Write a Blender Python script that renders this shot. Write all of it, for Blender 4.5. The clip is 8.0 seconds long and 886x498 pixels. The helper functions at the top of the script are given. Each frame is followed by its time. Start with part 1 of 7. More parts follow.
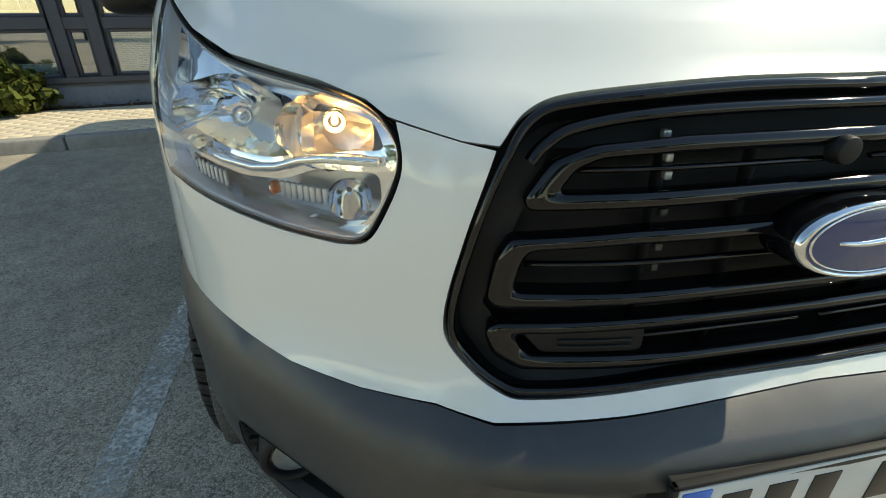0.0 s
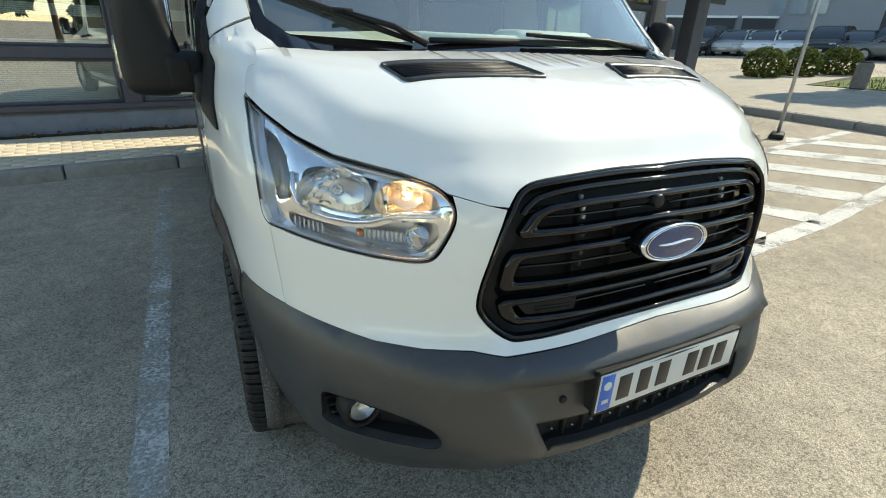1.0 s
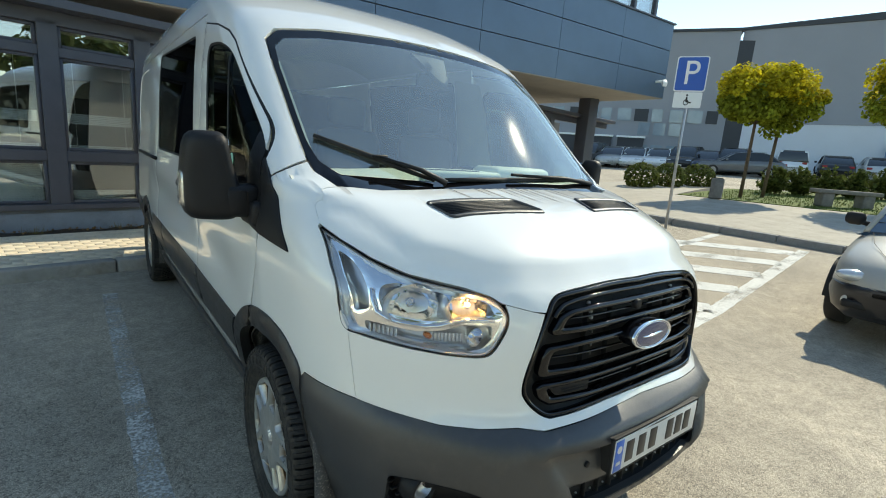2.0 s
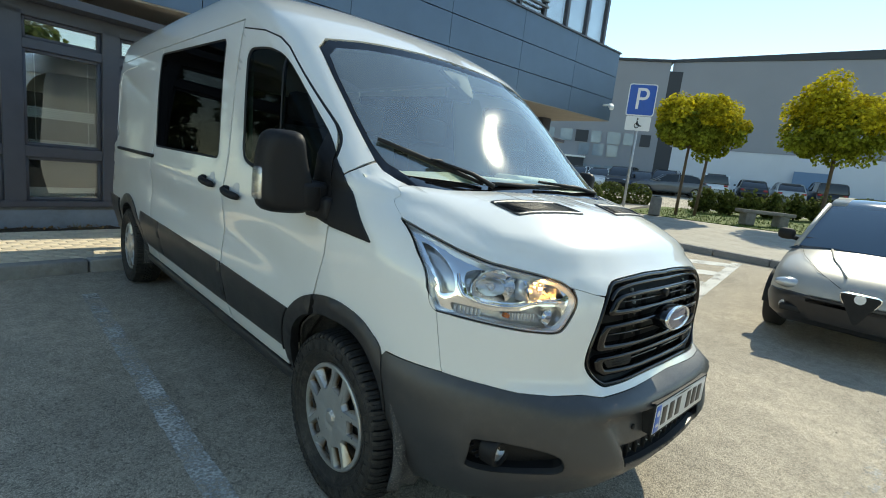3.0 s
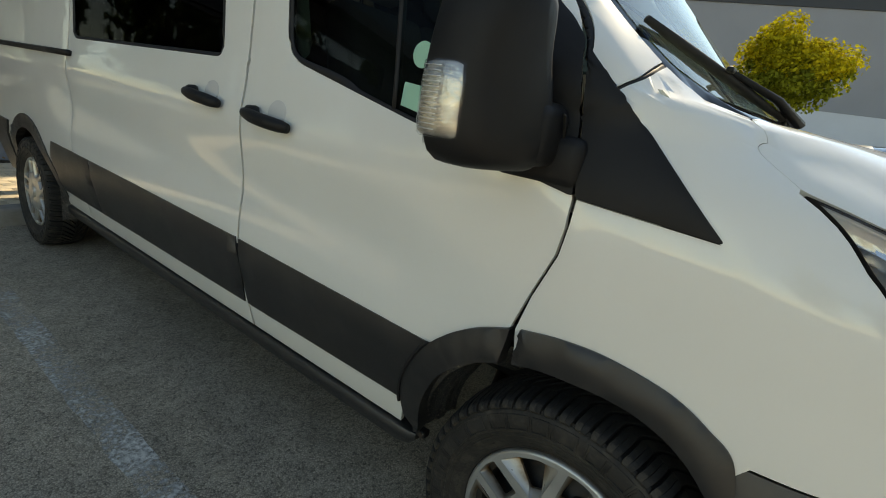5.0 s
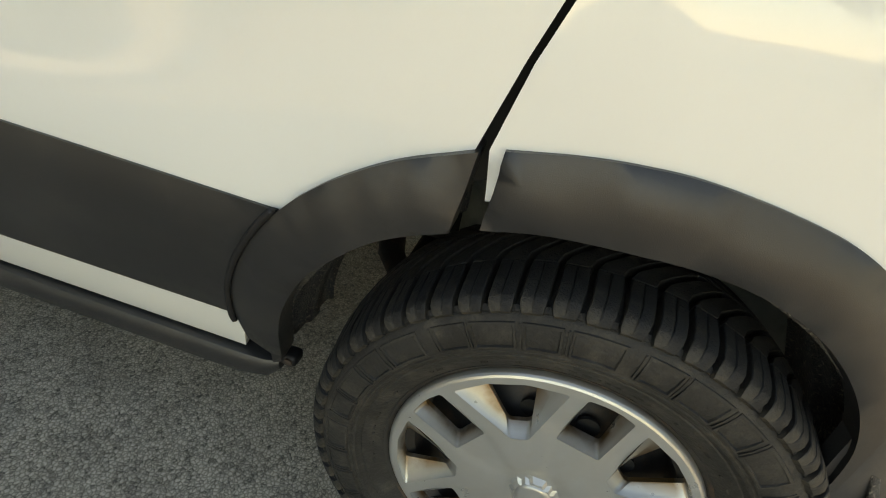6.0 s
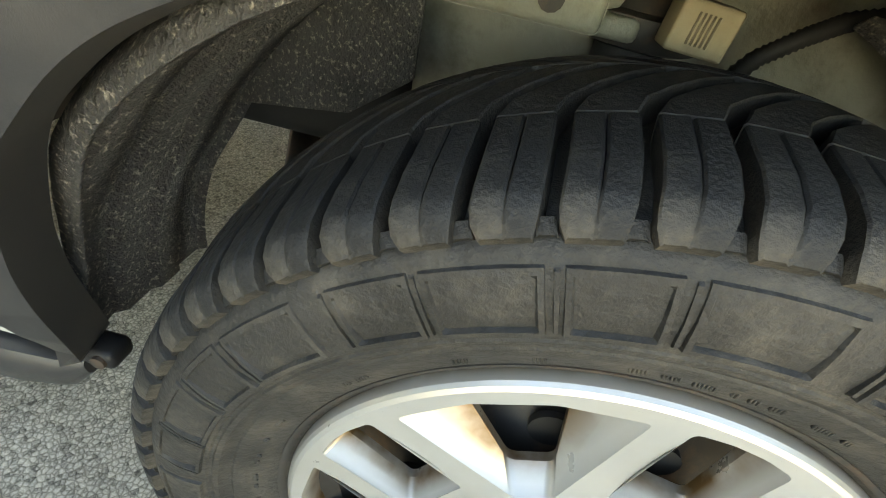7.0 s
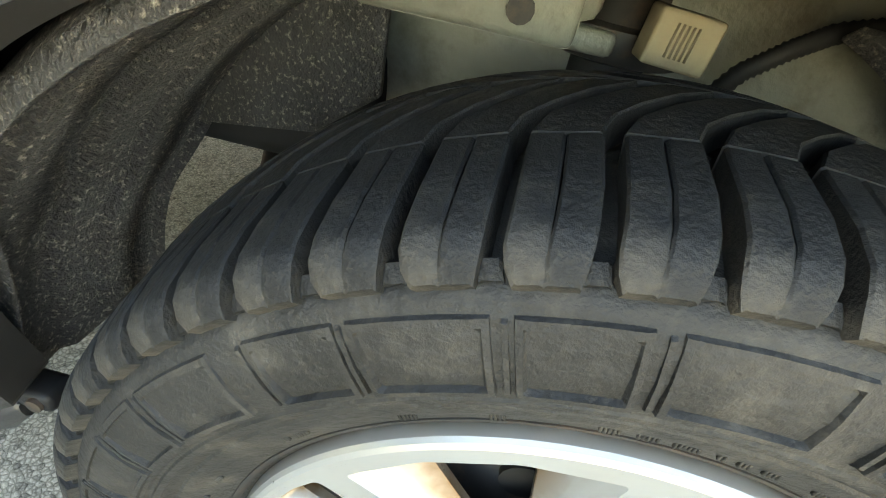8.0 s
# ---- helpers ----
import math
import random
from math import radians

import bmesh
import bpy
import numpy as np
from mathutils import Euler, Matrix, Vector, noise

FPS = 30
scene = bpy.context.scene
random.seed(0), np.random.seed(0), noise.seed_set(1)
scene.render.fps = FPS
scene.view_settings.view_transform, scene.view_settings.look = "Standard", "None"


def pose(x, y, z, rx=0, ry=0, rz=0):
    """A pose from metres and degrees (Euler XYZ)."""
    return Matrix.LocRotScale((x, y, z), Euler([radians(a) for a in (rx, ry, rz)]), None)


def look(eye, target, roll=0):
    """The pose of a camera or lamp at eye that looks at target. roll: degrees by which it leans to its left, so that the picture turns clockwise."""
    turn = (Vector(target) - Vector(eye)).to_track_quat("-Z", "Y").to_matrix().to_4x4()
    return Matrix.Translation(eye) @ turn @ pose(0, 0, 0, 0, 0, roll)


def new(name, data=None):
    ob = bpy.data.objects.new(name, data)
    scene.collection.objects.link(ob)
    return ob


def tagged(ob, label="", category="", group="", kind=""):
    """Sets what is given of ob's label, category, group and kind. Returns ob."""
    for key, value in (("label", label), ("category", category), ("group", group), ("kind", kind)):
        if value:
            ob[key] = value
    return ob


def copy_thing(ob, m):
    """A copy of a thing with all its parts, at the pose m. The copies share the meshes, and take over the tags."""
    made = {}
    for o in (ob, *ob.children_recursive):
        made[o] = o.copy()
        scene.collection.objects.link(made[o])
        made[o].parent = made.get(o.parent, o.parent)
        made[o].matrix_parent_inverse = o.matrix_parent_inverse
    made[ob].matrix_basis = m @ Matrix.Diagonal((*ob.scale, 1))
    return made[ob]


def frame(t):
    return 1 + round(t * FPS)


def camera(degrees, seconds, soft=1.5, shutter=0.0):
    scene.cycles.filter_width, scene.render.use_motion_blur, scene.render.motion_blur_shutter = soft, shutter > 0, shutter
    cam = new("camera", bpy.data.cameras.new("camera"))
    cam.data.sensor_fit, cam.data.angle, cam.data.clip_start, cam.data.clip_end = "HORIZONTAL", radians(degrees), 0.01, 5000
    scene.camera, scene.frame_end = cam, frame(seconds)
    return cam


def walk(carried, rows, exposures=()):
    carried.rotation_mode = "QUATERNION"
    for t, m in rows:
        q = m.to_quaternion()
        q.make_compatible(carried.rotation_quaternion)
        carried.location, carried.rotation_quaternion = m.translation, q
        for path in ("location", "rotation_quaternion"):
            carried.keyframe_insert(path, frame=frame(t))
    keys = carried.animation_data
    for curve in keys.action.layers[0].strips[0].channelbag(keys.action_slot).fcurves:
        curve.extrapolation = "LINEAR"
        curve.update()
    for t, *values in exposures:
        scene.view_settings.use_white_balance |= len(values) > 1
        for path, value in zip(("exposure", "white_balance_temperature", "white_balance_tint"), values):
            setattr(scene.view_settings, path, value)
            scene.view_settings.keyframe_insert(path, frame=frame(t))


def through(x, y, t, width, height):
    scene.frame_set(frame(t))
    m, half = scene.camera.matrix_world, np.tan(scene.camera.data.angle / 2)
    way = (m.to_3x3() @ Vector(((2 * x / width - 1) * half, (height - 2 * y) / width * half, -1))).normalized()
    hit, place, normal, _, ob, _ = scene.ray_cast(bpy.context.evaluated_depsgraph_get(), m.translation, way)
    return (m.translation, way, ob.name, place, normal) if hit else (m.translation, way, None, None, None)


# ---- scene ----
import collections

from mathutils.geometry import delaunay_2d_cdt as cdt
cam = camera(85.2, 8.0, 1.0)
PATH = [
    (0, (-0.629, -0.377, 1.229), (-0.268, 1.380, 0.344), -0.1),
    (0.5, (-0.830, -0.586, 1.374), (-0.242, 1.094, 0.461), 1.4),
    (1, (-1.055, -0.708, 1.430), (-0.210, 0.921, 0.633), 2.4),
    (1.5, (-1.361, -0.720, 1.526), (-0.299, 0.870, 0.938), 3.7),
    (1.7, (-1.440, -0.766, 1.550), (-0.323, 0.822, 1.072), 3.9),
    (2.8, (-1.944, -0.752, 1.516), (-0.588, 0.682, 1.189), 5.6),
    (3, (-2.050, -0.646, 1.478), (-0.670, 0.762, 1.145), 6.5),
    (3.5, (-2.147, -0.356, 1.415), (-0.776, 1.045, 1.016), 6.4),
    (4, (-2.117, 0.022, 1.406), (-0.785, 1.460, 1.009), 7.3),
    (4.5, (-2.083, 0.429, 1.378), (-0.699, 1.813, 0.964), 8.7),
    (5, (-1.937, 0.734, 1.319), (-0.367, 1.843, 0.767), 8.9),
    (5.2, (-1.828, 0.816, 1.260), (-0.198, 1.776, 0.612), 9.4),
    (6.3, (-1.353, 1.135, 0.945), (0.280, 1.277, -0.202), 12.3),
    (6.5, (-1.286, 1.135, 0.879), (0.335, 1.245, -0.288), 12.8),
    (7, (-1.193, 1.113, 0.812), (0.417, 1.180, -0.372), 13.1),
    (7.5, (-1.158, 1.093, 0.802), (0.462, 1.149, -0.370), 13.0),
    (8, (-1.157, 1.093, 0.807), (0.490, 1.160, -0.326), 12.6),
]
# seconds, stops, kelvin, tint
EXPO = [(0, 1.05, 8000, 0), (1.0, 1.3, 7700, 1), (3.0, 1.12, 7300, -1), (4.0, 1.25, 7800, -1), (5.0, 1.05, 9400, 6), (5.8, 1.6, 10500, 8), (6.3, 2.75, 11600, 12), (7.0, 3.7, 10400, 9), (8.0, 4.0, 9600, 8)]
walk(cam, [(t, look(e, g, r)) for t, e, g, r in PATH], EXPO)

# ---------- world, sun ----------
SUN = Vector((0.742, 0.075, 0.664)).normalized()
world = bpy.data.worlds.new("world")
scene.world = world
world.use_nodes = True
wn = world.node_tree
sky = wn.nodes.new("ShaderNodeTexSky")
sky.sky_type = "NISHITA"
sky.sun_disc = False
sky.sun_elevation = math.asin(SUN.z)
sky.sun_rotation = math.atan2(SUN.x, SUN.y)
sky.air_density, sky.dust_density, sky.ozone_density = 1.0, 0.0, 1.5
wn.nodes["Background"].inputs["Strength"].default_value = 0.115
wn.links.new(sky.outputs["Color"], wn.nodes["Background"].inputs["Color"])
sun = new("sun", bpy.data.lights.new("sun", "SUN"))
sun.data.energy, sun.data.angle, sun.data.color = 2.3, radians(0.53), (1.0, 0.94, 0.85)
sun.matrix_world = look(SUN * 30, (0, 0, 0))

# ---------- materials ----------


def mat(name, color, rough=0.5, metal=0.0, coat=0.0, spec=0.5, var=0.0, scale=8.0, dirt=None, dirt_amt=0.0, dirt_scale=3.0,
        bump=0.0, bump_scale=60.0, rough_var=0.0, emit=None, emit_s=0.0, trans=0.0, ior=1.45, alpha=1.0, island=0.0, dirt_lo=0.5, dirt_hi=0.75):
    m = bpy.data.materials.new(name)
    m.use_nodes = True
    nt = m.node_tree
    b = nt.nodes["Principled BSDF"]
    b.inputs["Base Color"].default_value = (*color, 1)
    b.inputs["Roughness"].default_value = rough
    b.inputs["Metallic"].default_value = metal
    b.inputs["Coat Weight"].default_value = coat
    b.inputs["Coat Roughness"].default_value = 0.03
    b.inputs["Specular IOR Level"].default_value = spec
    b.inputs["Transmission Weight"].default_value = trans
    b.inputs["IOR"].default_value = ior
    b.inputs["Alpha"].default_value = alpha
    if emit:
        b.inputs["Emission Color"].default_value = (*emit, 1)
        b.inputs["Emission Strength"].default_value = emit_s
    co = nt.nodes.new("ShaderNodeTexCoord")

    def noise_tex(s, detail=6, rough_=0.6):
        n = nt.nodes.new("ShaderNodeTexNoise")
        n.inputs["Scale"].default_value = s
        n.inputs["Detail"].default_value = detail
        n.inputs["Roughness"].default_value = rough_
        nt.links.new(co.outputs["Object"], n.inputs["Vector"])
        return n

    out = None
    if var > 0:
        n = noise_tex(scale)
        r = nt.nodes.new("ShaderNodeValToRGB")
        r.color_ramp.elements[0].position, r.color_ramp.elements[1].position = 0.3, 0.72
        r.color_ramp.elements[0].color = (*[c * (1 - var) for c in color], 1)
        r.color_ramp.elements[1].color = (*[min(1, c * (1 + var)) for c in color], 1)
        nt.links.new(n.outputs["Fac"], r.inputs["Fac"])
        out = r.outputs["Color"]
    if island > 0:
        info = nt.nodes.new("ShaderNodeObjectInfo")
        geo = nt.nodes.new("ShaderNodeNewGeometry")
        add = nt.nodes.new("ShaderNodeMath")
        add.operation = "ADD"
        nt.links.new(info.outputs["Random"], add.inputs[0])
        nt.links.new(geo.outputs["Random Per Island"], add.inputs[1])
        fr = nt.nodes.new("ShaderNodeMath")
        fr.operation = "FRACT"
        nt.links.new(add.outputs[0], fr.inputs[0])
        mr = nt.nodes.new("ShaderNodeMapRange")
        mr.inputs["To Min"].default_value, mr.inputs["To Max"].default_value = 1 - island, 1 + island
        nt.links.new(fr.outputs[0], mr.inputs["Value"])
        hs = nt.nodes.new("ShaderNodeHueSaturation")
        nt.links.new(mr.outputs["Result"], hs.inputs["Value"])
        if out:
            nt.links.new(out, hs.inputs["Color"])
        else:
            hs.inputs["Color"].default_value = (*color, 1)
        out = hs.outputs["Color"]
    if dirt:
        n = noise_tex(dirt_scale, 8, 0.7)
        r = nt.nodes.new("ShaderNodeValToRGB")
        r.color_ramp.elements[0].position, r.color_ramp.elements[1].position = dirt_lo, dirt_hi
        nt.links.new(n.outputs["Fac"], r.inputs["Fac"])
        k = nt.nodes.new("ShaderNodeMath")
        k.operation = "MULTIPLY"
        k.inputs[1].default_value = dirt_amt
        nt.links.new(r.outputs["Color"], k.inputs[0])
        mx = nt.nodes.new("ShaderNodeMix")
        mx.data_type = "RGBA"
        nt.links.new(k.outputs[0], mx.inputs["Factor"])
        if out:
            nt.links.new(out, mx.inputs["A"])
        else:
            mx.inputs["A"].default_value = (*color, 1)
        mx.inputs["B"].default_value = (*dirt, 1)
        out = mx.outputs["Result"]
    if out:
        nt.links.new(out, b.inputs["Base Color"])
    if rough_var > 0:
        n = noise_tex(scale * 2.3)
        mr = nt.nodes.new("ShaderNodeMapRange")
        mr.inputs["To Min"].default_value, mr.inputs["To Max"].default_value = max(0, rough - rough_var), min(1, rough + rough_var)
        nt.links.new(n.outputs["Fac"], mr.inputs["Value"])
        nt.links.new(mr.outputs["Result"], b.inputs["Roughness"])
    if bump > 0:
        n = noise_tex(bump_scale, 4)
        bp = nt.nodes.new("ShaderNodeBump")
        bp.inputs["Strength"].default_value = bump
        bp.inputs["Distance"].default_value = 0.01
        nt.links.new(n.outputs["Fac"], bp.inputs["Height"])
        nt.links.new(bp.outputs["Normal"], b.inputs["Normal"])
    return m


def pane(name, tint, mirror=0.04, rough=0.01, sheen=(1, 1, 1), graze=1.0, dust_haze=0.0):
    """Thin glass: tinted see-through, with a gloss that grows towards grazing angles."""
    m = bpy.data.materials.new(name)
    m.use_nodes = True
    nt = m.node_tree
    nt.nodes.remove(nt.nodes["Principled BSDF"])
    tr = nt.nodes.new("ShaderNodeBsdfTransparent")
    tr.inputs["Color"].default_value = (*tint, 1)
    gl = nt.nodes.new("ShaderNodeBsdfGlossy")
    gl.inputs["Color"].default_value = (*sheen, 1)
    gl.inputs["Roughness"].default_value = rough
    lw = nt.nodes.new("ShaderNodeLayerWeight")
    lw.inputs["Blend"].default_value = 0.5
    pw = nt.nodes.new("ShaderNodeMath")
    pw.operation = "POWER"
    pw.inputs[1].default_value = 5.0
    nt.links.new(lw.outputs["Facing"], pw.inputs[0])
    mr = nt.nodes.new("ShaderNodeMapRange")
    mr.inputs["To Min"].default_value, mr.inputs["To Max"].default_value = mirror, graze
    nt.links.new(pw.outputs[0], mr.inputs["Value"])
    mx = nt.nodes.new("ShaderNodeMixShader")
    nt.links.new(mr.outputs["Result"], mx.inputs["Fac"])
    nt.links.new(tr.outputs["BSDF"], mx.inputs[1])
    nt.links.new(gl.outputs["BSDF"], mx.inputs[2])
    out = mx
    if dust_haze:
        # thin uneven film of dust, with the glass's bright haze put into its colour
        df = nt.nodes.new("ShaderNodeBsdfDiffuse")
        df.inputs["Color"].default_value = (.72, .74, .68, 1)
        co = nt.nodes.new("ShaderNodeTexCoord")
        nz = nt.nodes.new("ShaderNodeTexNoise")
        nz.inputs["Scale"].default_value, nz.inputs["Detail"].default_value = 3.5, 6
        nt.links.new(co.outputs["Object"], nz.inputs["Vector"])
        am = nt.nodes.new("ShaderNodeMapRange")
        am.inputs["To Min"].default_value, am.inputs["To Max"].default_value = dust_haze * .6, dust_haze * 1.4
        nt.links.new(nz.outputs["Fac"], am.inputs["Value"])
        out = nt.nodes.new("ShaderNodeMixShader")
        nt.links.new(am.outputs["Result"], out.inputs["Fac"])
        nt.links.new(mx.outputs["Shader"], out.inputs[1])
        nt.links.new(df.outputs["BSDF"], out.inputs[2])
    nt.links.new(out.outputs["Shader"], nt.nodes["Material Output"].inputs["Surface"])
    return m


PAINT = mat("white_paint", (0.80, 0.805, 0.77), 0.30, coat=1.0, var=0.015, scale=2.0, dirt=(0.55, 0.52, 0.46), dirt_amt=0.06, dirt_scale=5.0, rough_var=0.05)
PLASTIC = mat("grey_plastic", (0.019, 0.019, 0.020), 0.40, spec=0.75, var=0.12, scale=3.0, dirt=(0.075, 0.068, 0.058), dirt_amt=0.35, dirt_scale=6.0, bump=0.12, bump_scale=900, rough_var=0.08)
BUMPER = mat("faded_bumper_plastic", (0.034, 0.0345, 0.036), 0.40, spec=0.95, var=0.14, scale=4.0, dirt=(0.11, 0.10, 0.085), dirt_amt=0.30, dirt_scale=7.0, bump=0.12, bump_scale=900, rough_var=0.08)
PLASTIC_L = mat("mirror_plastic", (0.012, 0.012, 0.013), 0.5, spec=0.3, var=0.1, scale=6, bump=0.1, bump_scale=900, rough_var=0.06)
GLOSS = mat("gloss_black", (0.004, 0.004, 0.005), 0.05, spec=.55, var=0.2, scale=20, rough_var=0.02)
MATTE = mat("matte_black", (0.012, 0.012, 0.012), 0.7, var=0.3, scale=20)
RUBBER = mat("seal_rubber", (0.01, 0.01, 0.011), 0.6)
CHROME = mat("chrome", (0.75, 0.76, 0.78), 0.08, 1.0)
REFLECTOR = mat("reflector", (0.86, 0.87, 0.88), 0.07, 1.0, bump=0.10, bump_scale=14)
SILVERP = mat("satin_silver", (0.42, 0.43, 0.44), 0.3, 0.6)
LENS = pane("lens_glass", (0.95, 0.96, 0.97), 0.05, 0.02)
WINDSCREEN = pane("windscreen_glass", (0.76, 0.93, 0.86), 0.27, 0.026, (.98, 1.0, .95), dust_haze=.055)
SIDEGLASS = pane("side_glass", (0.13, 0.17, 0.155), 0.03, 0.015, graze=.18)
DARKGLASS = pane("privacy_glass", (0.005, 0.006, 0.006), 0.025, 0.02, graze=.12)
AMBER = mat("amber_lens", (0.6, 0.16, 0.03), 0.2, trans=0.3)
TYRE = mat("tyre_rubber", (0.016, 0.016, 0.0156), 0.62, spec=0.4, var=0.3, scale=30, dirt=(0.115, 0.098, 0.074), dirt_amt=0.65, dirt_scale=15, bump=0.3, bump_scale=240, rough_var=0.1)
SIDEWALL = mat("tyre_sidewall_rubber", (0.026, 0.025, 0.023), 0.62, spec=0.4, var=0.3, scale=14, dirt=(0.115, 0.10, 0.08), dirt_amt=0.6, dirt_scale=22, bump=0.35, bump_scale=120, rough_var=0.12)
HUB = mat("hubcap_silver", (0.47, 0.47, 0.45), 0.30, 0.6, var=0.05, scale=14, dirt=(0.42, 0.34, 0.22), dirt_amt=0.25, dirt_scale=9, rough_var=0.08)
# rust runs in the hubcap's pockets, with the flanks' shade put into the colour
hn = HUB.node_tree
hb = hn.nodes["Principled BSDF"]
hc = hn.nodes.new("ShaderNodeTexCoord")
hxy = hn.nodes.new("ShaderNodeVectorMath")
hxy.operation = "MULTIPLY"
hxy.inputs[1].default_value = (1, 1, 0)
hn.links.new(hc.outputs["Object"], hxy.inputs[0])
hl = hn.nodes.new("ShaderNodeVectorMath")
hl.operation = "LENGTH"
hn.links.new(hxy.outputs["Vector"], hl.inputs[0])
hz = hn.nodes.new("ShaderNodeSeparateXYZ")
hn.links.new(hc.outputs["Object"], hz.inputs[0])
hr = hn.nodes.new("ShaderNodeMapRange")
hr.inputs["From Min"].default_value, hr.inputs["From Max"].default_value = .008, -.006
hn.links.new(hz.outputs["Z"], hr.inputs["Value"])
hq = hn.nodes.new("ShaderNodeTexNoise")
hq.inputs["Scale"].default_value, hq.inputs["Detail"].default_value = 16, 5
hn.links.new(hc.outputs["Object"], hq.inputs["Vector"])
hv = hn.nodes.new("ShaderNodeMapRange")
hv.inputs["From Min"].default_value, hv.inputs["From Max"].default_value = .28, .52
hn.links.new(hq.outputs["Fac"], hv.inputs["Value"])
hm = hn.nodes.new("ShaderNodeMath")
hm.operation = "MULTIPLY"
hn.links.new(hr.outputs["Result"], hm.inputs[0])
hn.links.new(hv.outputs["Result"], hm.inputs[1])
hx = hn.nodes.new("ShaderNodeMix")
hx.data_type = "RGBA"
hx.inputs["B"].default_value = (.15, .085, .035, 1)
hn.links.new(hm.outputs[0], hx.inputs["Factor"])
hn.links.new(hb.inputs["Base Color"].links[0].from_socket, hx.inputs["A"])
hn.links.new(hx.outputs["Result"], hb.inputs["Base Color"])
STEEL = mat("rusty_steel", (0.04, 0.038, 0.036), 0.6, 0.3, var=0.3, scale=20, dirt=(0.16, 0.09, 0.05), dirt_amt=0.7, dirt_scale=16)

# ---------- mesh helpers ----------


def link_bm(name, bm, material, parent=None, label="", smooth=True):
    me = bpy.data.meshes.new(name)
    bm.normal_update()
    bm.to_mesh(me)
    bm.free()
    if smooth:
        me.polygons.foreach_set("use_smooth", [True] * len(me.polygons))
    for mm in (material if isinstance(material, (list, tuple)) else [material]):
        me.materials.append(mm)
    ob = new(name, me)
    if parent:
        ob.parent = parent
    if label:
        ob["label"] = label
    return ob


def part(name, bm, material, parent, label="", smooth=True):
    return link_bm(name, bm, material, parent, label, smooth)


def thing(name, label, category, place=None, group="", kind=""):
    e = new(name)
    e.empty_display_size = 0.1
    if place is not None:
        e.matrix_world = place
    return tagged(e, label, category, group, kind)


def soft(ob, angle=35):
    """Smooth shading with hard edges above the angle."""
    me = ob.data
    bm = bmesh.new()
    bm.from_mesh(me)
    lim = radians(angle)
    for e in bm.edges:
        e.smooth = len(e.link_faces) == 2 and e.calc_face_angle(0) < lim
    bm.to_mesh(me)
    bm.free()
    me.polygons.foreach_set("use_smooth", [True] * len(me.polygons))
    return ob


def box_bm(size, at=(0, 0, 0), bevel=0.0, seg=2, m=None, bm=None):
    bm = bm or bmesh.new()
    got = bmesh.ops.create_cube(bm, size=1)["verts"]
    bmesh.ops.scale(bm, vec=size, verts=got)
    if bevel:
        ed = list({e for v in got for e in v.link_edges})
        r = bmesh.ops.bevel(bm, geom=ed, offset=bevel, segments=seg, affect="EDGES", profile=0.5)
        got = list({v for f in r["faces"] for v in f.verts} | {v for v in got if v.is_valid})
    for e in {e for v in got for e in v.link_edges}:
        e.smooth = False
    bmesh.ops.translate(bm, vec=at, verts=got)
    if m is not None:
        bmesh.ops.transform(bm, matrix=m, verts=got)
    return bm


def cyl_bm(r1, r2, depth, m=None, seg=24, bm=None, bevel=0.0):
    bm = bm or bmesh.new()
    got = bmesh.ops.create_cone(bm, cap_ends=True, segments=seg, radius1=r1, radius2=r2, depth=depth)["verts"]
    if bevel:
        ed = [e for e in {e for v in got for e in v.link_edges} if e.calc_face_angle(0) > 0.8]
        r = bmesh.ops.bevel(bm, geom=ed, offset=bevel, segments=2, affect="EDGES", profile=0.5)
        got = list({v for f in r["faces"] for v in f.verts} | {v for v in got if v.is_valid})
    for e in {e for v in got for e in v.link_edges}:
        e.smooth = e.calc_face_angle(0) < .6
    if m is not None:
        bmesh.ops.transform(bm, matrix=m, verts=got)
    return bm


def revolve_bm(profile, m=None, seg=48, bm=None, arc=2 * math.pi):
    """profile of (radius, height); turns about local z."""
    bm = bm or bmesh.new()
    n = seg if arc > 6.28 else seg + 1
    rings = []
    for i in range(n):
        a = arc * i / seg
        rings.append([bm.verts.new((r * math.cos(a), r * math.sin(a), h)) for r, h in profile])
    for i in range(seg):
        p, q = rings[i], rings[(i + 1) % n]
        for j in range(len(profile) - 1):
            bm.faces.new((p[j], q[j], q[j + 1], p[j + 1]))
    vs = [v for r in rings for v in r]
    bmesh.ops.remove_doubles(bm, verts=vs, dist=1e-5)
    if m is not None:
        bmesh.ops.transform(bm, matrix=m, verts=bm.verts[:])
    return bm


def tube_bm(pts, r, seg=8, bm=None, flat=1.0, close=True):
    """A swept tube along points; r a number or one radius a point."""
    bm = bm or bmesh.new()
    pts = [Vector(p) for p in pts]
    rs = r if isinstance(r, (list, tuple)) else [r] * len(pts)
    rings, up = [], Vector((0, 0, 1))
    for i, p in enumerate(pts):
        d = (pts[min(i + 1, len(pts) - 1)] - pts[max(i - 1, 0)]).normalized()
        if abs(d.dot(up)) > 0.95:
            up = Vector((0, 1, 0)) if abs(d.y) < 0.9 else Vector((1, 0, 0))
        s = d.cross(up).normalized()
        u = s.cross(d).normalized()
        rings.append([bm.verts.new(p + rs[i] * (s * math.cos(a) + u * flat * math.sin(a))) for a in [2 * math.pi * k / seg for k in range(seg)]])
    for p, q in zip(rings, rings[1:]):
        for k in range(seg):
            bm.faces.new((p[k], p[(k + 1) % seg], q[(k + 1) % seg], q[k]))
    if close:
        bm.faces.new(rings[0][::-1])
        bm.faces.new(rings[-1])
    return bm


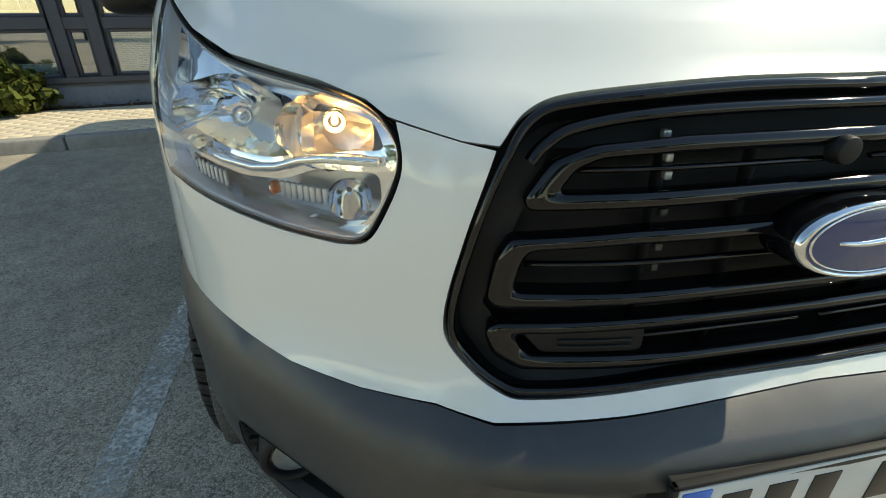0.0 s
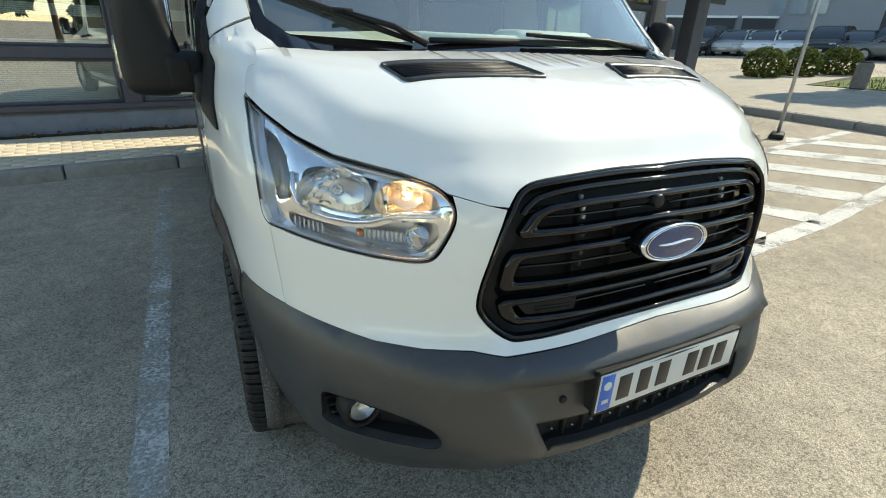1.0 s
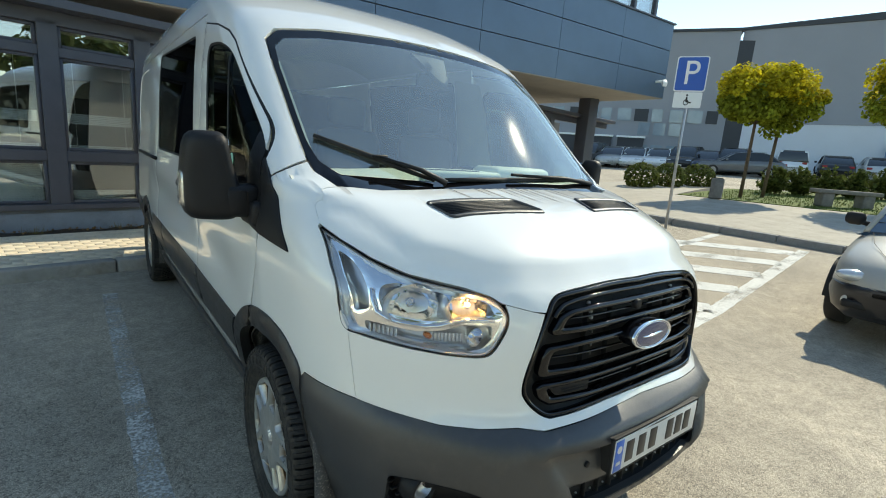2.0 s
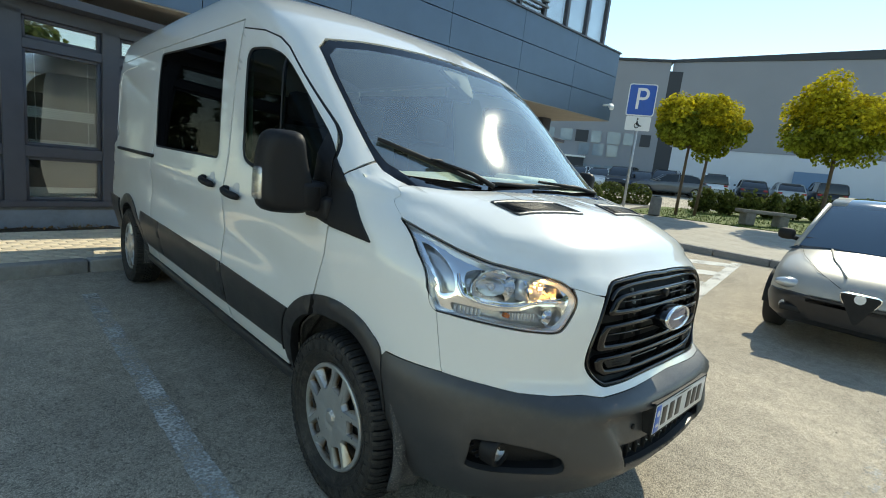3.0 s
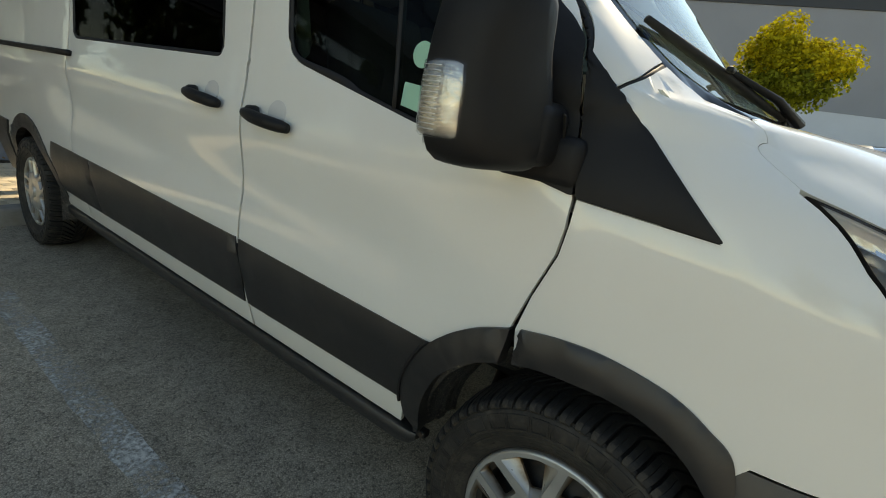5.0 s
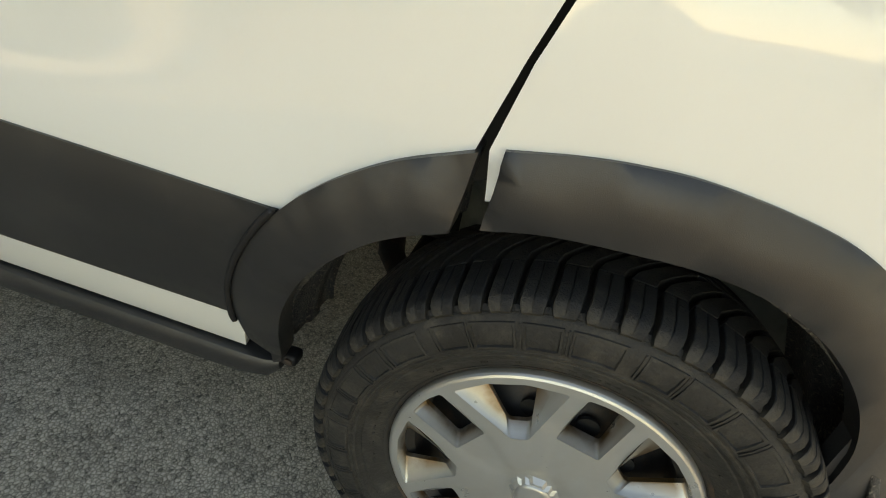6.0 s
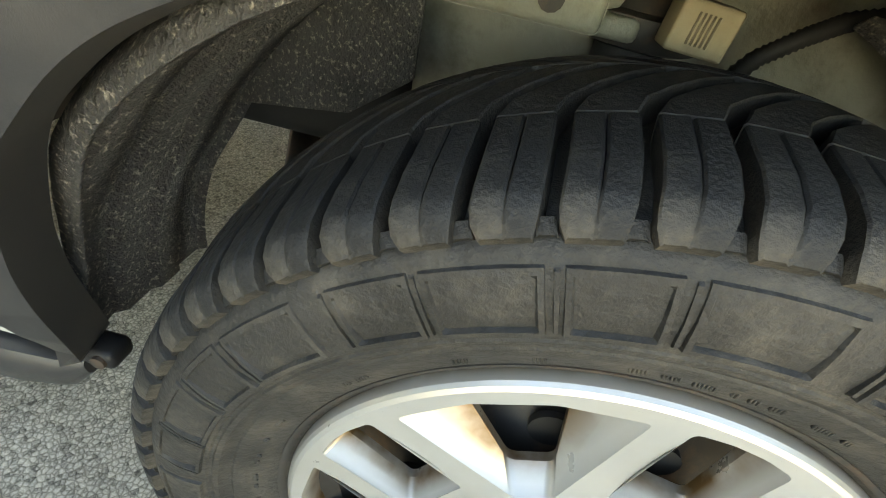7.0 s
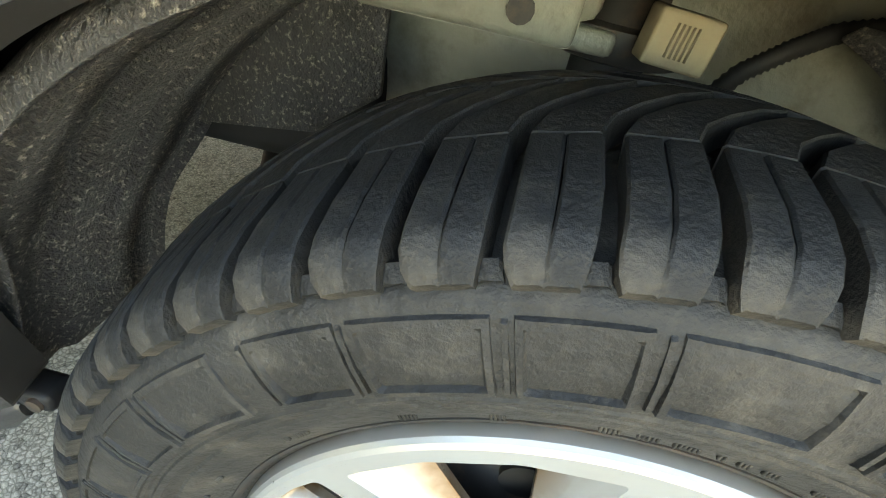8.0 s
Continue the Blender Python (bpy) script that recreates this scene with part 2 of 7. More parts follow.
def loft_bm(rings, close=True, bm=None, cap=True):
    bm = bm or bmesh.new()
    rs = [[bm.verts.new(p) for p in r] for r in rings]
    n = len(rs[0])
    for p, q in zip(rs, rs[1:]):
        for k in range(n if close else n - 1):
            bm.faces.new((p[k], p[(k + 1) % n], q[(k + 1) % n], q[k]))
    if cap and close:
        bm.faces.new(rs[0][::-1])
        bm.faces.new(rs[-1])
    return bm


def prism_bm(poly, depth, m=None, bm=None, bevel=0.0):
    """A flat polygon (x, z) given depth along y, from -depth/2 to depth/2."""
    bm = bm or bmesh.new()
    f = bm.faces.new([bm.verts.new((x, -depth / 2, z)) for x, z in poly])
    r = bmesh.ops.extrude_face_region(bm, geom=[f])
    vs = [v for v in r["geom"] if isinstance(v, bmesh.types.BMVert)]
    bmesh.ops.translate(bm, vec=(0, depth, 0), verts=vs)
    allv = list(f.verts) + vs
    bmesh.ops.recalc_face_normals(bm, faces=bm.faces[:])
    if bevel:
        r = bmesh.ops.bevel(bm, geom=list({e for v in allv for e in v.link_edges}), offset=bevel, segments=2, affect="EDGES", profile=0.5)
        allv = list({v for ff in r["faces"] for v in ff.verts} | {v for v in allv if v.is_valid})
    for e in {e for v in allv for e in v.link_edges}:
        e.smooth = e.calc_face_angle(0) < .45
    if m is not None:
        bmesh.ops.transform(bm, matrix=m, verts=allv)
    return bm


def curve1(xs, ys):
    """Monotone cubic through the knots."""
    xs, ys = np.array(xs, float), np.array(ys, float)
    h = np.diff(xs)
    d = np.diff(ys) / h
    k = np.zeros(len(xs))
    k[0], k[-1] = d[0], d[-1]
    for i in range(1, len(xs) - 1):
        if d[i - 1] * d[i] > 0:
            w1, w2 = 2 * h[i] + h[i - 1], h[i] + 2 * h[i - 1]
            k[i] = (w1 + w2) / (w1 / d[i - 1] + w2 / d[i])
    X, Y, HH, K = xs.tolist(), ys.tolist(), h.tolist(), k.tolist()
    from_left = X[0], X[-1]

    def f(x):
        x = min(max(x, from_left[0]), from_left[1])
        i = 0
        while i < len(HH) - 1 and x > X[i + 1]:
            i += 1
        t = (x - X[i]) / HH[i]
        u = 1 - t
        return (1 + 2 * t) * u * u * Y[i] + t * u * u * HH[i] * K[i] + t * t * (3 - 2 * t) * Y[i + 1] + t * t * (t - 1) * HH[i] * K[i + 1]
    return f


def smoothstep(a, b, x):
    t = min(max((x - a) / (b - a), 0), 1)
    return t * t * (3 - 2 * t)


# ---------- the van's skin: plan contours stacked over the height ----------
nose = curve1([.22, .30, .40, .50, .60, .70, .735, .77, .82, .95, 1.08, 1.13, 1.18, 1.25, 1.33, 1.38, 1.405, 1.44, 2.0, 2.12, 2.2, 2.35, 2.45, 2.5, 2.53],
              [.10, .015, -.024, -.034, -.018, .006, .02, .045, .055, .055, .07, .095, .15, .25, .43, .60, .80, .855, 1.45, 1.60, 1.76, 2.15, 2.6, 3.1, 3.6])
deep = curve1([.22, .5, .7, .8, .95, 1.15, 1.25, 1.33, 1.38, 1.405, 1.44, 2.08, 2.2, 2.53], [.75, .76, .765, .77, .8, .82, .78, .72, .5, .32, .28, .35, .38, .4])
half = curve1([.22, .40, .45, .6, .75, 1.2, 1.3, 1.45, 1.7, 2.0, 2.2, 2.35, 2.45, 2.5, 2.54], [.88, .945, .96, 1.0, 1.03, 1.03, 1.02, 1.005, .99, .965, .935, .88, .79, .62, .001])
KA = [0, .25, .45, .62, .77, .87, .94, 1.0]
ta = curve1(KA, [0, .25, .455, .63, .8, .905, .965, 1.0])
ga = curve1(KA, [0, .015, .07, .2, .375, .57, .8, 1.2])
arc = [0.0]
for i in range(200):
    p, q = i / 200, (i + 1) / 200
    arc.append(arc[-1] + math.hypot(ta(q) - ta(p), 0.8 * (ga(q) - ga(p))))
to_a = curve1(arc[::5], [i / 40 for i in range(41)])
to_b = curve1([i / 40 for i in range(41)], arc[::5])
B1 = arc[-1]
crest_x = curve1([1.18, 1.205, 1.22, 1.283, 1.376, 1.42], [.30, .52, .66, .775, .85, .86])
REAR, RC = 5.90, 0.28          # rear face, corner radius


def skin(b, z, off=0.0):
    """The skin at the unrolled distance b from the nose's middle (minus: the van's right side, -x) and the height z."""
    if off:
        e = 0.008
        p = skin(b, z)
        u, v = skin(b + e, z) - skin(b - e, z), skin(b, z + e) - skin(b, z - e)
        n = u.cross(v)
        return p + n.normalized() * off
    s, c = (-1 if b < 0 else 1), abs(b)
    if z > 2.2:
        z = 2.2 + 0.34 * math.sin(min(math.pi / 2, 0.5 * math.pi * (z - 2.2)))
    w, yn, dp = half(z), nose(z), deep(z)
    if 1.42 < z < 2.0:
        # camber of the windscreen
        yn += .06 * (z - 1.63) ** 2 * smoothstep(1.42, 1.46, z) * (1 - smoothstep(1.72, 2.0, z))
    if c <= B1:
        a = to_a(c)
        if z < .76:
            w += .022 * (1 - smoothstep(.50, .76, z)) * smoothstep(.40, .75, a) * (1 - smoothstep(.95, 1.0, a))
        x = w * ta(a)
        if .40 < z < .75 and x > .3:
            crest = .40 + .60 * (z - .55)
            yn -= .030 * smoothstep(crest - .012, crest + .035, x) * (1 - smoothstep(.60, .80, x)) * smoothstep(.40, .50, z) * (1 - smoothstep(.69, .742, z))
        if 1.18 < z < 1.40:
            # raised middle of the bonnet
            yn -= .034 * smoothstep(-.045, .06, crest_x(z) - x) * smoothstep(1.185, 1.235, z) * (1 - smoothstep(1.33, 1.39, z))
        if .66 < z < .765 and x < .72:
            yn -= .050 * (1 - smoothstep(.692, .744, z)) * smoothstep(.660, .690, z) * (1 - smoothstep(.45, .57, x))
        return Vector((s * x, yn + dp * ga(a), z))
    y = yn + 1.2 * dp + (c - B1)
    # pressed hollow along the doors
    if 1.2 < y < 4.4 and 0.5 < z < 1.5:
        mid = 0.93 + 0.10 * (y - 1.2) / 2.5
        k = smoothstep(1.2, 1.7, y) * (1 - smoothstep(3.9, 4.4, y))
        w -= 0.014 * k * math.exp(-((z - mid) / 0.10) ** 2)
        w += 0.006 * k * math.exp(-((z - mid - 0.2) / 0.07) ** 2)
    if y > 3.6:
        w -= 0.03 * ((y - 3.6) / 2.2) ** 2
    edge = REAR - RC
    if y > edge:
        q = min((y - edge) / RC, 1.6)
        if q <= 1:
            w -= RC * (1 - math.sqrt(max(0, 1 - q * q)))
            return Vector((s * w, y, z))
        w -= RC + (q - 1) * 2.0
        return Vector((s * max(w, 0), REAR, z))
    return Vector((s * w, y, z))


def fx(x, z):
    w, lo, hi = half(z), 0.0, 1.0
    t = min(abs(x) / w, 0.9999)
    for _ in range(26):
        m = (lo + hi) / 2
        lo, hi = (m, hi) if ta(m) < t else (lo, m)
    return ((-1 if x < 0 else 1) * to_b(lo), z)


def sy(y, z, side=-1):
    g = (y - nose(z)) / deep(z)
    if g >= 1.2:
        return (side * (B1 + y - nose(z) - 1.2 * deep(z)), z)
    lo, hi = 0.0, 1.0
    for _ in range(26):
        m = (lo + hi) / 2
        lo, hi = (m, hi) if ga(m) < g else (lo, m)
    return (side * to_b(lo), z)


def fxy(x, y):
    lo, hi = 1.1, 1.44
    for _ in range(30):
        z = (lo + hi) / 2
        b = fx(x, z)[0]
        lo, hi = (z, hi) if skin(b, z).y < y else (lo, z)
    return fx(x, lo)


def line_up(pairs, r=0.0, closed=False, step=.02):
    """Corner points with rounded corners and points between, in plain metres."""
    pts = fillet(pairs, r) if r else list(pairs)
    out = []
    for p, q in zip(pts, pts[1:] + (pts[:1] if closed else [])):
        k = max(1, int(math.hypot(q[0] - p[0], q[1] - p[1]) / step + .5))
        out += [(p[0] + (q[0] - p[0]) * j / k, p[1] + (q[1] - p[1]) * j / k) for j in range(k)]
    return out if closed else out + [pts[-1]]


def F(*pairs, r=0.0, closed=False):
    """Points (x, z) on the nose, on the unrolled skin."""
    return [fx(x, z) for x, z in line_up(list(pairs), r, closed)]


def Y(*pairs, r=0.0, closed=False):
    """Points (y, z) on the right side, on the unrolled skin."""
    return [sy(y, z) for y, z in line_up(list(pairs), r, closed)]


def flip(poly):
    return [(-b, z) for b, z in poly][::-1]


def both(poly):
    """A polyline on the right side, mirrored on into a closed outline across the middle."""
    return poly + [(-b, z) for b, z in poly[::-1] if abs(b) > 1e-6]


def rounded(poly, times=2, closed=True):
    for _ in range(times):
        out = []
        n = len(poly)
        for i in range(n if closed else n - 1):
            p, q = poly[i], poly[(i + 1) % n]
            out += [(p[0] * .75 + q[0] * .25, p[1] * .75 + q[1] * .25), (p[0] * .25 + q[0] * .75, p[1] * .25 + q[1] * .75)]
        poly = out if closed else [poly[0]] + out + [poly[-1]]
    return poly


def fillet(poly, r, n=5):
    """The outline with its corners rounded to about the radius r."""
    out = []
    k = len(poly)
    for i in range(k):
        p, q, t = Vector(poly[i - 1]), Vector(poly[i]), Vector(poly[(i + 1) % k])
        u, v = p - q, t - q
        a, b = q + u.normalized() * min(r, u.length * .48), q + v.normalized() * min(r, v.length * .48)
        for j in range(n + 1):
            w = j / n
            out.append(tuple(a * (1 - w) ** 2 + q * 2 * w * (1 - w) + b * w * w))
    return out


def shrunk(poly, d):
    """The outline moved inwards by d."""
    n = len(poly)
    area = sum(poly[i][0] * poly[(i + 1) % n][1] - poly[(i + 1) % n][0] * poly[i][1] for i in range(n))
    s = 1 if area > 0 else -1
    out = []
    for i in range(n):
        p, q, r = Vector(poly[i - 1]), Vector(poly[i]), Vector(poly[(i + 1) % n])
        u, v = (q - p), (r - q)
        if u.length < 1e-6 or v.length < 1e-6:
            out.append(tuple(q))
            continue
        u.normalize()
        v.normalize()
        n1, n2 = Vector((-u.y, u.x)) * s, Vector((-v.y, v.x)) * s
        m = n1 + n2
        k = d / max(0.35, m.length_squared / 2) if m.length > 1e-4 else 0
        out.append(tuple(q + m * 0.5 * k * (1 if m.length > 1e-4 else 0)))
    return out


def dense(poly, step):
    out = []
    n = len(poly)
    for i in range(n):
        p, q = poly[i], poly[(i + 1) % n]
        k = max(1, int(math.hypot(q[0] - p[0], q[1] - p[1]) / step + 0.5))
        out += [(p[0] + (q[0] - p[0]) * j / k, p[1] + (q[1] - p[1]) * j / k) for j in range(k)]
    return out


def inside(poly, pts):
    """For each point, whether it lies in the outline."""
    P = np.array(poly)
    x, y = pts[:, 0], pts[:, 1]
    res = np.zeros(len(pts), bool)
    for i in range(len(P)):
        x1, y1 = P[i - 1]
        x2, y2 = P[i]
        if y1 == y2:
            continue
        c = ((y1 > y) != (y2 > y)) & (x < (x2 - x1) * (y - y1) / (y2 - y1) + x1)
        res ^= c
    return res


def spl(pts, n=6):
    """A smooth curve through the points."""
    P = [pts[0]] + list(pts) + [pts[-1]]
    out = []
    for a, b, c, d in zip(P, P[1:], P[2:], P[3:]):
        for k in range(n):
            t = k / n
            out.append(tuple(.5 * (2 * q + (r - p) * t + (2 * p - 5 * q + 4 * r - w) * t * t + (3 * q - p - 3 * r + w) * t ** 3) for p, q, r, w in zip(a, b, c, d)))
    return out + [tuple(pts[-1])]


def bend(p, q, t, n=8):
    """A rounded corner from p by way of q to t."""
    return [tuple(a * (1 - w) ** 2 + b * 2 * w * (1 - w) + c * w * w for a, b, c in zip(p, q, t)) for w in [k / n for k in range(n + 1)]]


def mesh2d(outer, holes=(), step=0.04, edge=0.025, ring=0.0):
    """Triangles that fill an outline with holes: points, faces, boundary loops."""
    from_loops = [dense(outer, edge)] + [dense(h, edge) for h in holes]
    pts, edges, loops = [], [], []
    for lp in from_loops:
        s = len(pts)
        pts += lp
        loops.append(list(range(s, s + len(lp))))
        edges += [(s + i, s + (i + 1) % len(lp)) for i in range(len(lp))]
    bx = [p[0] for p in from_loops[0]]
    bz = [p[1] for p in from_loops[0]]
    gx, gz = np.meshgrid(np.arange(min(bx), max(bx) + step, step), np.arange(min(bz), max(bz) + step, step))
    gx[::2] += step / 2
    G = np.stack([gx.ravel(), gz.ravel()], 1)
    ok = inside(from_loops[0], G)
    for h in from_loops[1:]:
        ok &= ~inside(h, G)
    G = G[ok]
    B = np.array(pts)
    if ring:
        R = np.array([p for k, lp in enumerate(from_loops) for p in shrunk(lp, ring if k == 0 else -ring)])
        ok = inside(from_loops[0], R)
        for h in from_loops[1:]:
            ok &= ~inside(h, R)
        R = R[ok]
        keep = np.ones(len(R), bool)
        for i in range(0, len(B), 64):
            keep &= ((R[:, None, :] - B[None, i:i + 64, :]) ** 2).sum(2).min(1) > (ring * .8) ** 2
        R = R[keep]
        pts = pts + [tuple(p) for p in R]
        B = np.concatenate([B, R])
    if len(G):
        keep = np.ones(len(G), bool)
        for i in range(0, len(B), 64):
            d = ((G[:, None, :] - B[None, i:i + 64, :]) ** 2).sum(2).min(1)
            keep &= d > (step * 0.45) ** 2
        pts = pts + [tuple(p) for p in G[keep]]
    v, _, f, ov, _, _ = fill_cdt(pts, edges)
    vv = np.array([tuple(p) for p in v])
    cen = np.array([vv[list(t)].mean(0) for t in f])
    ok = inside(from_loops[0], cen)
    for h in from_loops[1:]:
        ok &= ~inside(h, cen)
    faces = [t for t, k in zip(f, ok) if k]
    return [tuple(p) for p in vv], faces


def fill_cdt(pts, edges):
    return cdt([Vector(p) for p in pts], edges, [], 0, 1e-6)


def sheet(name, place, outer, holes, material, parent, label="", step=0.04, edge=0.025, thick=0.016, off=0.0, roll=0.002):
    """A panel: the outline laid on a surface place(u, v, off), with a folded rim of the given depth."""
    pts, faces = mesh2d(outer, holes, step, edge, max(.006, roll * 1.8) if roll and thick else 0)
    cnt = collections.Counter()
    for t in faces:
        for i in range(3):
            cnt[frozenset((t[i], t[(i + 1) % 3]))] += 1
    rim = set()
    for t in faces:
        for i in range(3):
            if cnt[frozenset((t[i], t[(i + 1) % 3]))] == 1:
                rim |= {t[i], t[(i + 1) % 3]}
    bm = bmesh.new()
    vs, used = {}, {i for t in faces for i in t}
    for i in used:
        vs[i] = bm.verts.new(place(*pts[i], off - (roll if i in rim and thick else 0)))
    front = []
    for t in faces:
        try:
            front.append(bm.faces.new([vs[i] for i in t]))
        except ValueError:
            pass
    if thick:
        top, low = vs, {}
        for i in rim:
            low[i] = bm.verts.new(place(*pts[i], off - thick))
        for t in faces:
            for i in range(3):
                p, q = t[i], t[(i + 1) % 3]
                if cnt[frozenset((p, q))] == 1:
                    bm.faces.new((top[q], top[p], low[p], low[q]))
                    bm.edges.get((vs[p], vs[q])).smooth = False
    # faces look outwards
    f0 = front[len(front) // 2]
    f0.normal_update()
    c = f0.calc_center_median()
    i = faces[len(front) // 2][0]
    out = Vector(place(*pts[i], 0.05)) - Vector(place(*pts[i], 0.0))
    if f0.normal.dot(out) < 0:
        bmesh.ops.reverse_faces(bm, faces=bm.faces[:])
    return part(name, bm, material, parent, label)


def on_van(name, outer, holes, material, parent, label="", **kw):
    return sheet(name, skin, outer, holes, material, parent, label, **kw)


def pair(name, outer, holes, material, parent, label="", **kw):
    """The same panel on the van's right and left side."""
    r = on_van(name, outer, holes, material, parent, label, **kw)
    on_van(name, flip(outer), [flip(h) for h in holes], material, parent, label, **kw)
    return r


def resampled(poly, n):
    """n points evenly along a closed outline, from its top middle."""
    k = min(range(len(poly)), key=lambda i: abs(poly[i][0]) - (2 if poly[i][1] > .5 * (min(p[1] for p in poly) + max(p[1] for p in poly)) else 0)) if min(p[0] for p in poly) < 0 < max(p[0] for p in poly) else max(range(len(poly)), key=lambda i: poly[i][1])
    poly = poly[k:] + poly[:k]
    if sum(p[0] * q[1] - q[0] * p[1] for p, q in zip(poly, poly[1:] + poly[:1])) < 0:
        poly = poly[:1] + poly[:0:-1]
    acc = [0.0]
    for p, q in zip(poly, poly[1:] + poly[:1]):
        acc.append(acc[-1] + math.hypot(q[0] - p[0], q[1] - p[1]))
    out, i = [], 0
    for j in range(n):
        d = acc[-1] * j / n
        while acc[i + 1] < d:
            i += 1
        t = (d - acc[i]) / max(1e-9, acc[i + 1] - acc[i])
        p, q = poly[i], poly[(i + 1) % len(poly)]
        out.append((p[0] + (q[0] - p[0]) * t, p[1] + (q[1] - p[1]) * t))
    return out


BAND = ((0, -.028), (0, -.003), (.05, .0), (.2, .003), (.5, .0045), (.8, .003), (.95, .0), (1, -.003), (1, -.03))


def band(name, outer, inner, material, parent, label="", n=200, off=0.0, prof=BAND):
    """A smooth moulding between two closed outlines on the skin; prof gives share across and height."""
    o, i = resampled(outer, n), resampled(inner, n)
    rings = [[skin(p[0] + (q[0] - p[0]) * f, p[1] + (q[1] - p[1]) * f, off + h) for p, q in zip(o, i)] for f, h in prof]
    bm = loft_bm(rings, True, cap=False)
    bmesh.ops.recalc_face_normals(bm, faces=bm.faces[:])
    return soft(part(name, bm, material, parent, label), 50)

# ---------- the van ----------
VAN = thing("van", "white panel van with grey plastic bumper, lit headlights, parked on asphalt", "van")
WHEEL_Y, WHEEL_Z, REAR_Y = 1.004, 0.388, 4.77
GZ = 0.03          # the ground's height


def circle(cy, r, a0, a1, n=14, cz=.36):
    """Points on a wheel arch, angles in degrees from the rear, over the top."""
    return [sy(cy + r * math.cos(radians(a0 + (a1 - a0) * i / n)), cz + r * math.sin(radians(a0 + (a1 - a0) * i / n))) for i in range(n + 1)]


LAMP = F(*spl([(-.926, 1.270), (-.895, 1.238), (-.846, 1.199), (-.78, 1.170), (-.655, 1.146), (-.600, 1.129), (-.573, 1.097), (-.571, 1.062), (-.593, 1.007),
                 (-.618, .966), (-.652, .956), (-.725, .960), (-.80, .970), (-.89, .984), (-.930, .993), (-.938, 1.06), (-.935, 1.17), (-.926, 1.267)]))
GRILLE = both(F(*spl([(0, 1.160), (-.18, 1.159), (-.36, 1.147), (-.425, 1.128), (-.463, 1.075), (-.497, .985), (-.520, .875), (-.508, .822), (-.452, .772), (-.39, .766), (-.2, .776), (0, .780)])))
vents = []
for s in (-1, 1):
    vents.append([fxy(s * x, y) for x, y in line_up([(.590, .607), (.20, .588), (.145, .450), (.560, .490)], .018, True)])
SEAM = bend(fx(-.922, 1.281), fx(-.908, 1.345), fxy(-.885, .81)) + bend(fxy(-.872, .842), fxy(-.855, .862), fxy(-.808, .853))
hood = both(F(*spl([(0, 1.163), (-.18, 1.162), (-.36, 1.150), (-.425, 1.132), (-.460, 1.0945)]), (-.50, 1.0985), (-.578, 1.1185), (-.600, 1.135), (-.655, 1.153), (-.78, 1.177), (-.846, 1.207),
               (-.895, 1.246), (-.919, 1.274)) + SEAM + [fxy(-.76, .838), fxy(-.67, .775), fxy(-.4, .775), fxy(0, .785)])
on_van("hood", shrunk(hood, .0008), vents, PAINT, VAN, step=.03, edge=.015)
fascia = both(F(*spl([(0, .777), (-.2, .773), (-.392, .762), (-.456, .768), (-.512, .82), (-.524, .875), (-.500, .985), (-.464, 1.090)]), (-.50, 1.0975),
                 *spl([(-.569, 1.1145), (-.5665, 1.062), (-.588, 1.005), (-.6145, .962), (-.652, .952)]), (-.725, .956), (-.80, .966), (-.89, .980), (-.925, .988), (-.913, .780), (-.85, .768), (-.74, .748), (-.64, .742), (-.54, .747), (-.468, .737), (-.3, .744), (0, .758)))
on_van("front_panel", shrunk(fascia, .0008), [], PAINT, VAN, step=.03, edge=.015)
fender = (F((-.9255, .989), (-.9405, 1.06), (-.9385, 1.17), (-.929, 1.274)) + SEAM + F((-.812, 1.408), (-.852, 1.438), (-.857, 1.468))
          + Y((1.068, 1.398), (.822, 1.168), (1.081, 1.189), (1.083, 1.132), (1.091, 1.069), (1.129, .965), (1.150, .882)) + circle(1.0, .49, 73, 128, 10)
          + Y((.67, .793), (.60, .788)) + F((-.9135, .781)))
pair("fender", shrunk(fender, .0012), [], PAINT, VAN, step=.03, edge=.015)
doorshut = Y((1.088, 1.189), (1.088, 1.132), (1.096, 1.069), (1.134, .965), (1.162, .876))
door_top = Y((2.262, 2.118), (1.95, 2.066), (1.80, 2.02), (1.70, 1.965), (1.58, 1.872), *bend((1.27, 1.630), (1.145, 1.535), (1.138, 1.40)))
front_door = doorshut + circle(1.0, .49, 70, 20, 9) + Y((1.47, .50), (1.488, .41), (2.262, .41), (2.262, 2.10)) + door_top
W1 = Y((2.064, 1.398), (1.50, 1.272), (1.095, 1.194), (1.150, 1.42), (1.165, 1.50), (1.22, 1.56), (1.56, 1.830), (1.68, 1.915), (1.78, 1.958), (1.92, 1.985), (2.155, 2.0), r=.085, closed=True)
pair("front_door", shrunk(front_door, .003), [W1], PAINT, VAN, step=.035, edge=.018)
slide_door = Y((2.27, .41), (3.93, .41), (3.93, 2.165), (2.27, 2.165), closed=True)
W2 = Y((2.418, 1.376), (3.87, 1.382), (3.96, 2.125), (2.50, 2.09), r=.055, closed=True)
pair("sliding_door", shrunk(slide_door, .003), [W2], PAINT, VAN, step=.05, edge=.025)
end = B1 + 4.6 + 1.25
rear_panel = Y((3.935, .41)) + Y((4.28, .41)) + circle(REAR_Y, .47, 174, 6, 16) + Y((5.25, .41), (5.85, .42)) + Y((5.85, 2.165), (3.935, 2.165), (3.935, .42))
pair("rear_side_panel", shrunk(rear_panel, .002), [], PAINT, VAN, step=.06, edge=.03)
